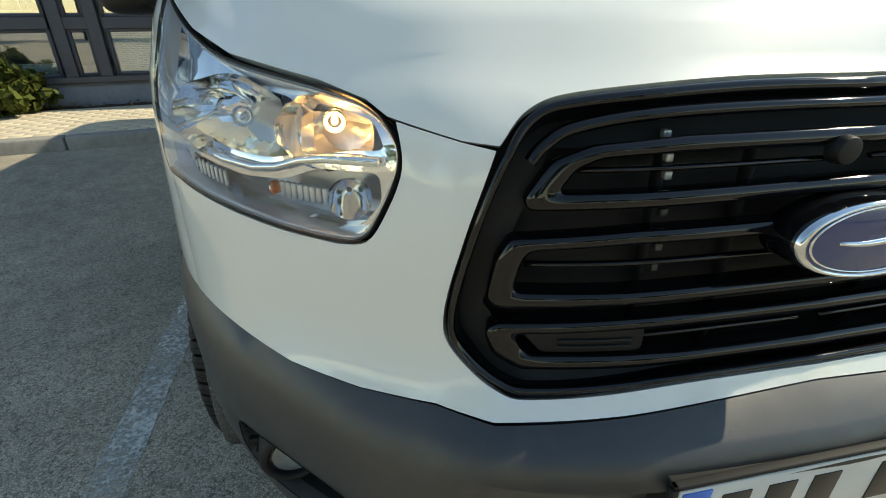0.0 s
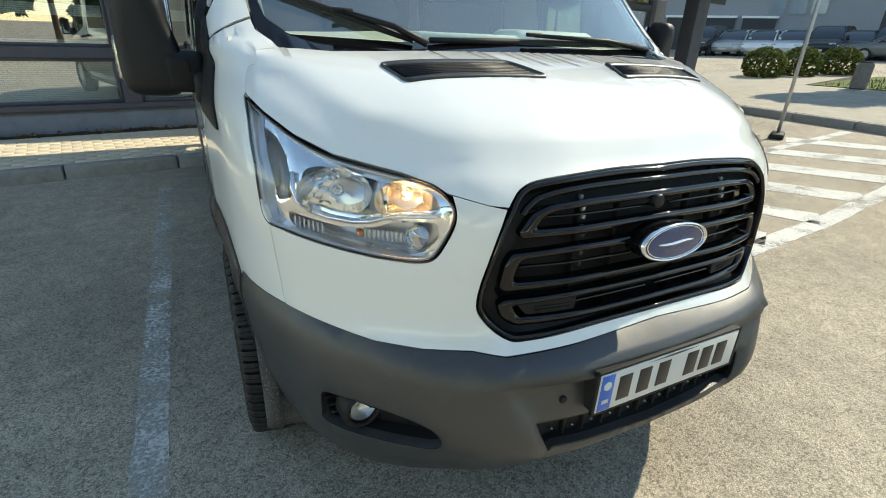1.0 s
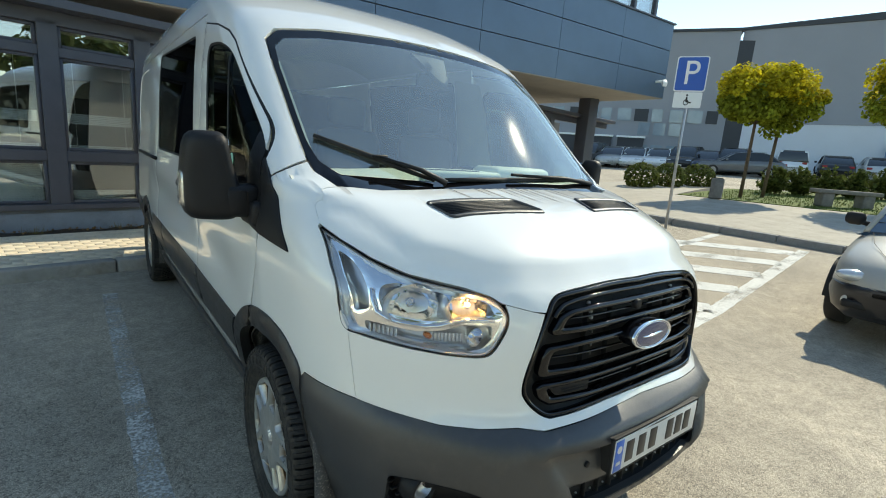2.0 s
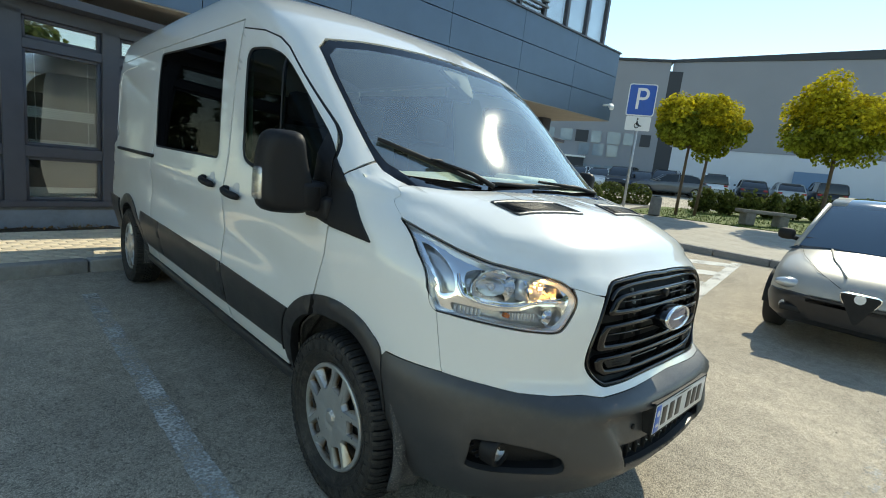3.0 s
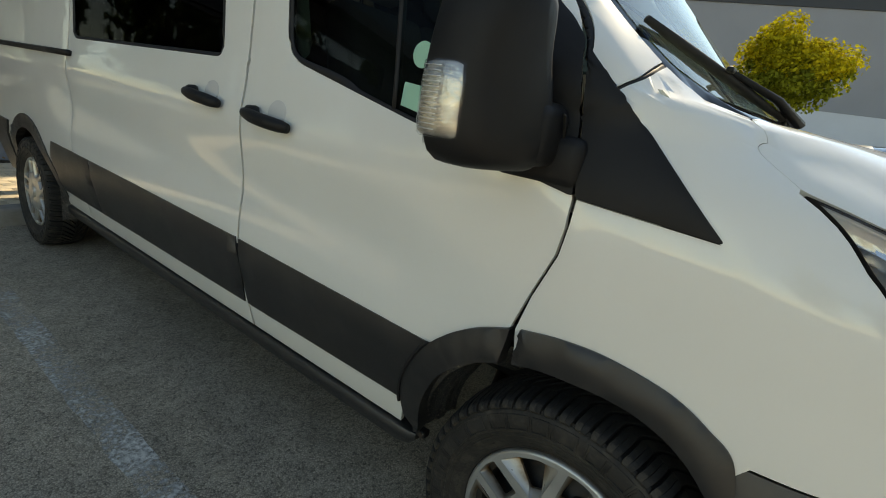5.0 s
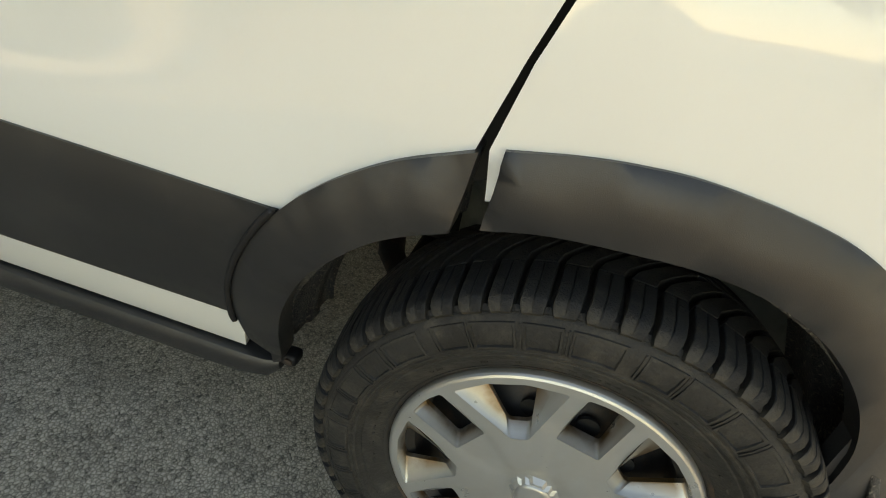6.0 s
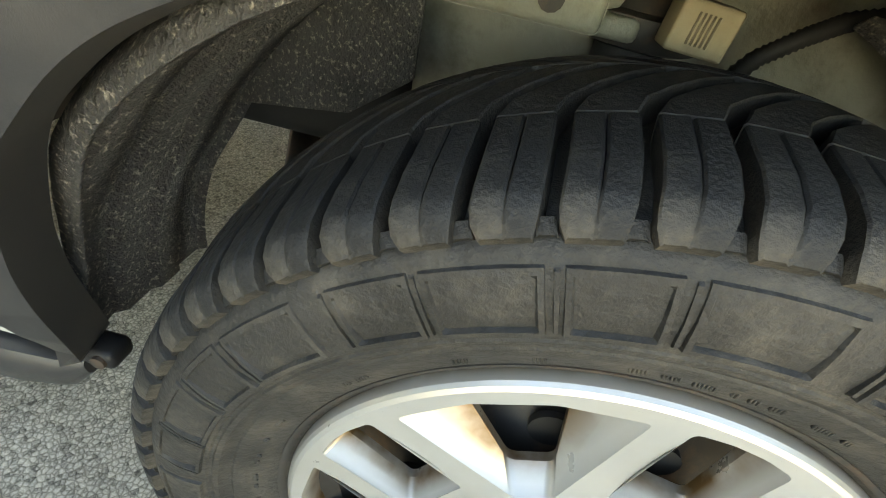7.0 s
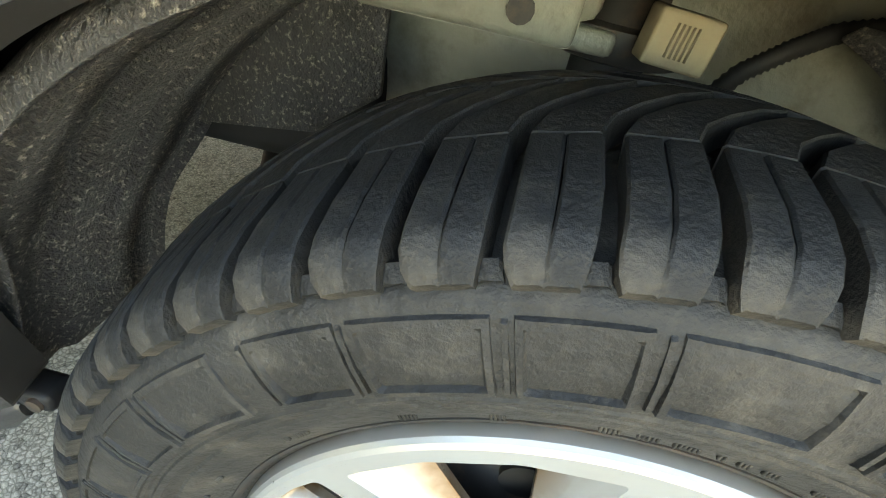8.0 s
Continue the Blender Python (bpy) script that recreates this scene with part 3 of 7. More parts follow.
upper = both(F((0, 2.10), (-.207, 2.095), (-.6, 2.068), (-.79, 2.038), (-.842, 1.985), (-.853, 1.85), (-.857, 1.475)) + Y((1.074, 1.405), (1.130, 1.458), *bend((1.132, 1.46), (1.140, 1.540), (1.266, 1.636)), (1.575, 1.878), (1.696, 1.972),
             (1.797, 2.027), (1.95, 2.073), (2.265, 2.125), (2.265, 2.17), (3.9, 2.17), (5.85, 2.17)) + [(sy(5.85, 2.2)[0] - .02, 2.6), (sy(5.85, 2.2)[0], 3.19), (0, 3.19)])
on_van("roof", shrunk(upper, .002), [], PAINT, VAN, "white painted steel roof with the windscreen pillars", step=.055, edge=.03)
# windscreen with its black painted border
WS = both(rounded(F((0, 2.095), (-.207, 2.09), (-.6, 2.063), (-.78, 2.035), (-.838, 1.98), (-.849, 1.85), (-.852, 1.50), (-.848, 1.44), (-.81, 1.406)) + [fxy(-.79, .862), fxy(-.67, .785), fxy(-.4, .787), fxy(0, .797)], 1, False))
ws_in = both(rounded(F((0, 2.05), (-.207, 2.045), (-.6, 2.02), (-.765, 1.995), (-.815, 1.95), (-.827, 1.85), (-.829, 1.55), (-.815, 1.475), (-.76, 1.432), (-.4, 1.422), (0, 1.428)), 1, False))
screen = on_van("windscreen", ws_in, [], WINDSCREEN, VAN, "clear windscreen glass reflecting sky", step=.05, edge=.03, thick=0, off=-.004)
screen.visible_shadow = False
on_van("windscreen_border", WS, [ws_in], GLOSS, VAN, step=.04, edge=.025, thick=.006, off=-.004)
SEAL = ((0, -.014), (0, -.002), (.15, .0005), (.85, -.001), (1, -.004), (1, -.012))
for w, g, nm in ((W1, SIDEGLASS, "door_window"), (W2, DARKGLASS, "side_window")):
    inn = shrunk(w, .026)
    pair(nm, inn, [], g, VAN, step=.08, edge=.03, thick=0, off=-.006)
    for q in (w, flip(w)):
        band("window_seal", shrunk(q, .001), shrunk(q, .028), RUBBER, VAN, n=220, off=-.002, prof=SEAL)
for s in (-1, 1):
    pts = [skin(*sy(1.602 + .086 * k / 12, 1.300 + .608 * k / 12, s), -.012) for k in range(13)]
    part("window_divider", tube_bm(pts, .011, 8, flat=.8), RUBBER, VAN)
# rubber in the seams round the door's top and under the pillar's foot
for s in (-1, 1):
    for line in (Y((2.26, 2.12), (1.95, 2.0695), (1.80, 2.0235), (1.70, 1.9685), (1.58, 1.875), *bend((1.268, 1.633), (1.1425, 1.5375), (1.134, 1.46))), F((-.857, 1.4715)) + Y((1.071, 1.4015))):
        pts = [skin(s * -(p[0] + (q[0] - p[0]) * j / 4), p[1] + (q[1] - p[1]) * j / 4, -.012) for p, q in zip(line, line[1:]) for j in range(5)]
        part("seam_rubber", tube_bm(pts, .009, 6), RUBBER, VAN)
# black mirror triangle, on the fender and on the door's corner
pair("corner_trim", Y((.815, 1.169), (1.082, 1.191), (1.097, 1.25), (1.120, 1.38), (1.139, 1.473), r=.010, closed=True), [], PLASTIC_L, VAN, "black plastic trim triangle before the door", step=.02, edge=.010, off=.007, thick=.02)
pair("mirror_base_trim", Y((1.089, 1.193), (1.26, 1.229), (1.24, 1.57), (1.19, 1.53), (1.153, 1.49), (1.127, 1.38), (1.103, 1.25), r=.012, closed=True), [], PLASTIC_L, VAN, step=.03, edge=.015, off=.004, thick=.02)
# grey bumper, with its lower opening and lamp recesses
OPEN = F((-.395, .55), (-.2, .553), (0, .555), (.2, .553), (.395, .55), (.36, .468), (.2, .463), (0, .462), (-.2, .463), (-.36, .468))
FOG = F((-.848, .574), (-.79, .576), (-.70, .564), (-.655, .552), (-.625, .535), (-.612, .500), (-.625, .474), (-.72, .463), (-.80, .456), (-.842, .462), r=.016, closed=True)
bumper = both(F((0, .757), (-.3, .742), (-.468, .735), (-.54, .745), (-.64, .741), (-.74, .747), (-.85, .767), (-.914, .778)) + Y((.60, .783), (.705, .79), (.69, .70), (.675, .60), (.66, .50), (.66, .38), (.60, .32))
              + F((-.8, .30), (-.668, .325), (-.505, .385), (-.362, .425), (0, .438)))
on_van("bumper", bumper, [OPEN, FOG, flip(FOG)], BUMPER, VAN, "grey unpainted plastic front bumper", step=.03, edge=.018, thick=.03, off=.002, roll=.006)
# arch flares and door mouldings
ARCH_IN = spl([(1.185, .784), (1.095, .811), (1.01, .82), (.93, .819), (.85, .803), (.78, .768), (.72, .712), (.678, .64), (.660, .56)])
fl_f = Y(*spl([(1.134, .887), (1.07, .899), (1.008, .905), (.95, .903), (.87, .890), (.807, .872), (.75, .84), (.697, .797), (.672, .70), (.650, .56)])) + Y(*[p for p in ARCH_IN[::-1] if p[0] < 1.12]) + Y((1.140, .800))
pair("arch_flare", fl_f, [], PLASTIC, VAN, step=.03, edge=.012, thick=.045, off=.016, roll=.010)
fl_d = Y(*spl([(1.158, .881), (1.231, .853), (1.289, .820), (1.333, .787), (1.368, .753), (1.394, .722), (1.436, .654), (1.462, .591), (1.471, .53), (1.464, .465)]),
         *spl([(1.412, .425), (1.408, .46), (1.402, .512), (1.388, .567), (1.364, .622), (1.334, .672), (1.297, .712), (1.262, .743), (1.222, .767), (1.170, .789)]))
pair("door_flare", fl_d, [], PLASTIC, VAN, step=.03, edge=.012, thick=.05, off=.020, roll=.010)
for p in (Y((1.369, .752), (2.255, .776), (2.262, .513), (1.472, .515), *spl([(1.470, .525), (1.461, .593), (1.434, .656), (1.392, .724)])), Y((2.277, .778), (3.66, .797), (3.66, .512), (2.282, .513)), Y((3.675, .797), (4.27, .802), (4.31, .70), (4.29, .512), (3.675, .512))):
    pair("side_moulding", shrunk(p, .002), [], PLASTIC, VAN, step=.05, edge=.025, thick=.018, off=.012, roll=.008)
fl_r = circle(REAR_Y, .535, 12, 168, 18) + circle(REAR_Y, .445, 172, 8, 18)
pair("rear_flare", fl_r, [], PLASTIC, VAN, step=.035, edge=.02, thick=.05, off=.012, roll=.005)
pair("rear_bumper_corner", Y((5.31, .40), (5.86, .40), (5.86, .80), (5.20, .80), (5.29, .62)), [], PLASTIC, VAN, step=.05, edge=.025, thick=.02, off=.014)
for s in (-1, 1):
    rings = []
    for y, k in ((1.425, .35), (1.45, .8), (1.50, 1.0), (2.4, 1.0), (3.4, 1.0), (4.28, 1.0), (4.31, .6)):
        w = abs(skin(*sy(y, .40)).x)
        rings.append([Vector((s * (w + dx * k), y, .404 + (dz - .404) * k)) for dx, dz in ((-.05, .404), (.002, .405), (.013, .402), (.018, .394), (.018, .376), (.012, .354), (.0, .340), (-.05, .334))])
    bm = loft_bm(rings)
    bmesh.ops.recalc_face_normals(bm, faces=bm.faces[:])
    soft(part("rocker", bm, PLASTIC, VAN), 40)
for s in (-1, 1):
    pts = [skin(*sy(y, z, s), .012) for y, z in spl([(1.372, .755), (1.397, .724), (1.439, .656), (1.465, .593), (1.475, .53), (1.474, .512)])]
    part("moulding_seal", tube_bm(pts, .005, 6), RUBBER, VAN)
# dark inner shell behind the panel gaps
shell = both(F((0, 1.12), (-.40, 1.10), (-.44, 1.0), (-.48, .88), (-.42, .80), (0, .80), (0, .60), (-.60, .60), (-.9, .62)) + circle(WHEEL_Y, .50, 150, 30, 10) + Y((1.50, .45), (4.2, .45)) + circle(REAR_Y, .50, 160, 20, 10)
             + Y((5.7, .45), (5.7, 1.32), (1.2, 1.16), (.95, 1.16)) + F((-.86, 1.33), (-.5, 1.33), (0, 1.36)))
on_van("inner_shell", shell, [shrunk(LAMP, -.004), flip(shrunk(LAMP, -.004))], MATTE, VAN, step=.08, edge=.05, thick=0, off=-.04)
# rear end and underside
bm = bmesh.new()
ring = [skin(sy(5.85, z)[0], z) for z in (.42, .8, 1.2, 1.6, 2.0, 2.2)]
vs = [[bm.verts.new((s * abs(p.x), 5.86, p.z)) for p in ring] for s in (-1, 1)]
for i in range(len(ring) - 1):
    bm.faces.new((vs[0][i], vs[1][i], vs[1][i + 1], vs[0][i + 1]))
part("rear_door", bm, PAINT, VAN, smooth=False)
bm = box_bm((1.70, 3.7, .06), (0, 3.75, .36), .02)
part("floor_pan", bm, MATTE, VAN)

bm = box_bm((1.90, .98, .02), (0, 1.31, .93), .004)
box_bm((1.92, .02, .44), (0, 1.79, .72), .004, bm=bm)
# low sheet added to block sunlight leaking through under the nose
box_bm((1.06, 1.20, .03), (0, .75, .36), .01, bm=bm)
part("firewall", bm, MATTE, VAN)
part("engine_cover", box_bm((1.10, .62, .56), (0, .66, .70), .04), MATTE, VAN)

# ---------- wheels ----------
N_BLOCK = 60
PITCH = 2 * math.pi / N_BLOCK
SHOULDER = ((.1125, .3375), (.1105, .3440), (.106, .3500), (.098, .3550), (.080, .3595), (.0425, .3635))
SHOULDER_FAR = ((.1125, .3375), (.1105, .3440), (.106, .3500), (.098, .3550), (.091, .3570))
RIBS = ((.0405, .3638), (.026, .3665), (.010, .3680), (-.010, .3682), (-.031, .3670))
RIBS_FAR = ((.034, .3668), (.050, .3650), (.068, .3625), (.0885, .3580))


def strip_bm(stations, edges, depth, bm, turn=0.0, mirror=1):
    """A tread bar: stations (h, r), with the angles of its two sides at each, its edges slightly broken."""
    rings = []
    for (h, r), (t0, t1) in zip(stations, edges):
        c = 0.0012 / r
        low = (h - (.008 if h > .1 else 0), r - depth * (0.55 if h > .11 else 1))
        ring = []
        for t, (hh, rr) in ((t0, low), (t0, (h, r - .0012)), (t0 + c, (h, r)), (t1 - c, (h, r)), (t1, (h, r - .0012)), (t1, low)):
            ring.append(Vector((rr * math.cos(t + turn), rr * math.sin(t + turn), hh * mirror)))
        rings.append(ring)
    loft_bm(rings, True, bm)


def shoulder_bm(bm=None, turn=0.0, mirror=1):
    """A shoulder block, slit down its middle, and the foot of the groove beside it."""
    bm = bm or bmesh.new()
    st = SHOULDER if mirror > 0 else SHOULDER_FAR
    a, b, g, mid = 0.10 * PITCH, 0.90 * PITCH, 0.0022, 0.5 * PITCH
    lean = [-.008 * PITCH * k * k for k in range(6)]
    lo = [(a + .06 * PITCH, mid), (a + .02 * PITCH, mid), (a, mid), (a, mid - g * .3), (a, mid - g / 2), (a, mid - g / 3)]
    hi = [(mid, b - .10 * PITCH), (mid, b - .03 * PITCH), (mid, b), (mid + g * .3, b), (mid + g / 2, b), (mid + g / 3, b)]
    for side in (lo, hi):
        strip_bm(st, [(p + k, q + k) for (p, q), k in zip(side, lean)][:len(st)], .018, bm, turn, mirror)
    # tie bars low in the grooves
    strip_bm(((.1085, .3360), (.1075, .3385), (.1035, .3420)), [(-.13 * PITCH, .13 * PITCH), (-.12 * PITCH, .12 * PITCH), (-.11 * PITCH, .11 * PITCH)], .006, bm, turn, mirror)
    return bm


def rib_bm(bm=None, turn=0.0, mirror=1):
    """A swept rib; the two halves of the tread meet in a V past the crown."""
    bm = bm or bmesh.new()
    if mirror > 0:
        w = ((-.20, .12, .90), (-.36, .13, .88), (-.75, .14, .86), (-1.25, .15, .84), (-1.85, .17, .82))
        strip_bm(RIBS, [((p + k) * PITCH, (q + k) * PITCH) for k, p, q in w], .016, bm, turn)
        return bm
    w = ((-2.0, .17, .83), (-1.45, .15, .85), (-.85, .13, .87), (-.2, .11, .89))
    strip_bm(RIBS_FAR, [((p + k) * PITCH, (q + k) * PITCH) for k, p, q in w], .016, bm, turn, mirror)
    return bm


def tyre_bm(pads=None):
    prof = [(.208, .070), (.222, .079), (.234, .086), (.246, .0945), (.2585, .1020), (.2605, .1040), (.2670, .1062), (.2690, .1055), (.2745, .1092), (.2762, .1122), (.280, .1135), (.2815, .1125), (.2835, .1128), (.285, .1145),
            (.290, .1155), (.305, .1165), (.318, .1150), (.3275, .1115), (.3310, .1095), (.3345, .105), (.338, .096), (.3425, .080), (.3470, .045), (.350, 0)]
    prof = prof + [(r, -h) for r, h in prof[-2::-1]]
    bm = revolve_bm(prof, seg=128)
    return bm


PADS = ((0, 6.9), (9.0, 17.8), (20.4, 27.5), (30.2, 39.9))      # degrees in each eighth of the sidewall


def sidewall_pad(bm, a0, a1):
    """A framed pad with a sunk middle from one angle to the other, and a pair of ribs past it."""
    a0, a1 = radians(a0), radians(a1)

    def h_at(r):
        return .1168 - 6.0 * (r - .298) ** 2

    def ring_of(t, edge, deep):
        pr = ((.2870, -.002), (.2880, edge), (.2905, edge), (.2922, deep), (.3000, deep), (.3080, deep), (.3190, deep), (.3206, edge), (.3240, edge), (.3252, -.003))
        return [Vector((r * math.cos(t), r * math.sin(t), h_at(r) + k)) for r, k in pr]
    e = radians(.5)
    rings = [ring_of(a0 - e * 1.4, -.003, -.003), ring_of(a0 - e, .0016, .0016), ring_of(a0, .0020, .0020)]
    n = 6
    for k in range(n + 1):
        rings.append(ring_of(a0 + e + (a1 - a0 - 2 * e) * k / n, .0022, -.0030))
    rings += [ring_of(a1, .0020, .0020), ring_of(a1 + e, .0016, .0016), ring_of(a1 + e * 1.4, -.003, -.003)]
    loft_bm(rings, False, bm)
    for f in (1.15,):
        rings = []
        for g, k in ((-.32, -.003), (-.2, .0016), (.2, .0016), (.32, -.003)):
            t = a1 + radians(f + g)
            rings.append([Vector((r * math.cos(t), r * math.sin(t), h_at(r) + k - (.003 if r in (.2875, .3245) else 0))) for r in (.2875, .2900, .305, .3220, .3245)])
        loft_bm(rings, False, bm)


def bead_marks(bm):
    """Fine moulded marks round the bead, too small to read."""
    rnd = random.Random(4)
    t = 0.0
    while t < 6.2:
        w = rnd.uniform(.02, .05)
        if rnd.random() < .55:
            for j in range(int(w / .008)):
                tt = t + j * .008
                m = Matrix.Rotation(tt, 4, "Z") @ Matrix.Translation((.2525, 0, .0985))
                box_bm((.0055 * rnd.uniform(.7, 1), .0012, .0016), m=m, bm=bm)
        t += w + .02


hub_h = curve1([0, .028, .032, .038, .06, .11, .15, .178, .190, .205, .2125, .2160], [.012, .011, .004, .004, .008, .011, .0108, .0112, .0125, .0128, .0110, .0085])


def polar(pairs):
    return [(r * math.cos(radians(a)), r * math.sin(radians(a))) for a, r in pairs]


def pocket(turn, outer, inner, n=7):
    """Matching outlines of a pocket's mouth and of the hole at its foot: angle and radius of the outer and the inner corners."""
    out = []
    for (ao, ro, ai, ri), rnd in ((outer, .005), (inner, .007)):
        corners = polar([(turn - ao, ro), (turn - ao * .33, ro + .002), (turn + ao * .33, ro + .002), (turn + ao, ro), (turn + ai, ri), (turn - ai, ri)])
        out.append(fillet(corners, rnd, n))
    return out


CAP = []


def hubcap(parent):
    """Five wide and five narrow pockets between leaning spokes, with sloped flanks down to a hole in each."""
    if not CAP:
        phase = 41.8
        wide = [pocket(phase + 72 * k, (21.5, .200, 6.0, .110), (10.0, .196, 7.2, .124)) for k in range(5)]
        slim = [pocket(phase + 36 + 72 * k, (8.6, .202, 14.0, .122), (5.6, .197, 11.5, .128)) for k in range(5)]
        rim_o = [(.2075 * math.cos(t), .2075 * math.sin(t)) for t in [2 * math.pi * k / 120 for k in range(120)]]

        def height(x, y):
            r = math.hypot(x, y)
            a = (math.degrees(math.atan2(y, x)) - phase - 36 + 36) % 72 - 36
            d = r * radians(abs(a))
            w = .010 + .020 * smoothstep(.035, .125, r)
            dome = .008 * (1 - smoothstep(.02, .16, r))
            lane = .0026 * smoothstep(w - .006, w + .006, d) * smoothstep(.036, .05, r) * (1 - smoothstep(.125, .15, r))
            return hub_h(r) + dome + lane
        pts, faces = mesh2d(rim_o, [p[0] for p in wide + slim], .0062, .006)
        bm = bmesh.new()
        vs = {}
        for f in faces:
            for i in f:
                if i not in vs:
                    vs[i] = bm.verts.new((*pts[i], height(*pts[i])))
            bm.faces.new([vs[i] for i in f])
        for mouth, foot in wide + slim:
            steps = []
            for q, dz in ((0, 0), (.06, -.0022), (.5, -.011), (1, -.020), (1.0, -.027)):
                steps.append([(a[0] + (b[0] - a[0]) * q, a[1] + (b[1] - a[1]) * q, height(*a) + dz) for a, b in zip(mouth, foot)])
            loft_bm(steps, True, bm, False)
        rows = [[(r * math.cos(t), r * math.sin(t), z) for t in [2 * math.pi * k / 120 for k in range(120)]] for r, z in ((.2075, hub_h(.2075)), (.2105, .0124), (.2135, .0108), (.2155, .0082), (.2168, .003), (.2165, -.004))]
        loft_bm(rows, True, bm, False)
        bmesh.ops.remove_doubles(bm, verts=bm.verts[:], dist=.0004)
        bmesh.ops.recalc_face_normals(bm, faces=bm.faces[:])
        if sum(f.normal.z * f.calc_area() for f in bm.faces) < 0:
            bmesh.ops.reverse_faces(bm, faces=bm.faces[:])
        cap = part("hubcap", bm, HUB, parent, "scuffed silver plastic hubcap with rust stains")
        soft(cap, 22)
        CAP.append(cap.data)
    else:
        cap = new("hubcap", CAP[0])
        cap.parent = parent
        cap["label"] = "scuffed silver plastic hubcap with rust stains"
    cap.location = (0, 0, .0835)
    cap.scale = (1.055, 1.055, 1)
    bm = revolve_bm([(0, .0215), (.02, .021), (.026, .019), (.028, .010)], seg=32)
    c = part("hub_badge", bm, HUB, parent)
    c.location = (0, 0, .085)
    return cap


def wheel(place, detailed):
    bm = revolve_bm([(.231, .074), (.2385, .086), (.2375, .0895), (.2345, .0885), (.226, .076), (.212, .074), (.2055, .066), (.196, .060), (.192, .02), (.186, .012), (.15, .035), (.10, .058), (.06, .06), (0, .06)], seg=64)
    bmesh.ops.reverse_faces(bm, faces=bm.faces[:])
    revolve_bm([(.21, -.09), (.196, -.06), (.192, .02)], seg=64, bm=bm)
    rim = part("wheel", bm, STEEL, VAN, "black steel wheel with tyre and silver hubcap")
    rim.matrix_world = place
    soft(rim, 40)
    for i in range(10):
        a = 2 * math.pi * i / 10
        o = part("rim_hole", cyl_bm(.017, .017, .006, Matrix.Translation((.128 * math.cos(a), .128 * math.sin(a), .051)), 16), MATTE, rim)
    bm = tyre_bm()
    bmesh.ops.recalc_face_normals(bm, faces=bm.faces[:])
    ty = part("tyre", bm, SIDEWALL, rim, "black winter tyre with deep V tread and dusty blocks")
    soft(ty, 32)
    bm = bmesh.new()
    if not detailed:
        for i in range(N_BLOCK):
            shoulder_bm(bm, i * PITCH)
            rib_bm(bm, i * PITCH)
    for i in range(N_BLOCK):
        shoulder_bm(bm, (i + .5) * PITCH, -1)
        rib_bm(bm, (i + .5) * PITCH, -1)
    bmesh.ops.recalc_face_normals(bm, faces=bm.faces[:])
    tagged(soft(part("tread", bm, TYRE, rim), 30), kind="stuff")
    marks = bmesh.new()
    bead_marks(marks)
    tagged(part("bead_marking", marks, SIDEWALL, rim), kind="stuff")
    for a0, a1 in PADS:
        pd = bmesh.new()
        sidewall_pad(pd, 126.5 - a1, 126.5 - a0)
        bmesh.ops.recalc_face_normals(pd, faces=pd.faces[:])
        first = soft(part("sidewall_pad", pd, SIDEWALL, rim), 40)
        for i in range(1, 8):
            o = new("sidewall_pad", first.data)
            o.parent = rim
            o.matrix_basis = Matrix.Rotation(2 * math.pi * i / 8, 4, "Z")
    hubcap(rim)
    if detailed:
        for fn, nm in ((shoulder_bm, "shoulder_block"), (rib_bm, "tread_rib")):
            b2 = fn()
            bmesh.ops.recalc_face_normals(b2, faces=b2.faces[:])
            first = soft(part(nm, b2, TYRE, rim), 30)
            for i in range(1, N_BLOCK):
                o = new(nm, first.data)
                o.parent = rim
                o.matrix_basis = Matrix.Rotation(i * PITCH, 4, "Z")
    return rim


def wheel_pose(x, y, steer, spin=0.0, lean=0.0, z=WHEEL_Z):
    """Axis outwards along -x on the van's right side; lean tips its top outwards."""
    out = Vector((-math.cos(steer), -math.sin(steer), -math.sin(lean))).normalized() if x < 0 else Vector((math.cos(steer), math.sin(steer), 0))
    sx = Vector((0, 0, 1)).cross(out).normalized()
    up = out.cross(sx)
    m = Matrix((sx, up, out)).transposed().to_4x4()
    m.translation = (x, y, z)
    return m @ Matrix.Rotation(spin, 4, "Z")


wheel(wheel_pose(-.9155, .974, radians(-1.2), 0, radians(.6), .390), True)
rw = wheel(wheel_pose(-.912, REAR_Y, 0, .4), False)
for x, y, st in ((.898, WHEEL_Y, radians(3)), (.912, REAR_Y, 0)):
    c = copy_thing(rw, wheel_pose(x, y, st))
    c.parent = VAN

# ---------- wheel housing ----------
LINER = mat("wheel_liner", (0.075, 0.074, 0.073), 0.5, var=0.5, scale=9, dirt=(0.52, 0.47, 0.40), dirt_amt=0.8, dirt_scale=190, dirt_lo=.54, dirt_hi=.66, bump=0.9, bump_scale=260)
CHASSIS = mat("chassis_primer", (0.22, 0.22, 0.18), 0.5, var=0.15, scale=7, dirt=(0.10, 0.078, 0.05), dirt_amt=0.8, dirt_scale=12, bump=0.3, bump_scale=40)
INKED = mat("faded_print", (.16, .13, .09), .7)
CARD = mat("beige_block", (0.28, 0.23, 0.15), 0.7, var=0.12, scale=20, dirt=(0.2, 0.15, 0.1), dirt_amt=0.6, dirt_scale=30)


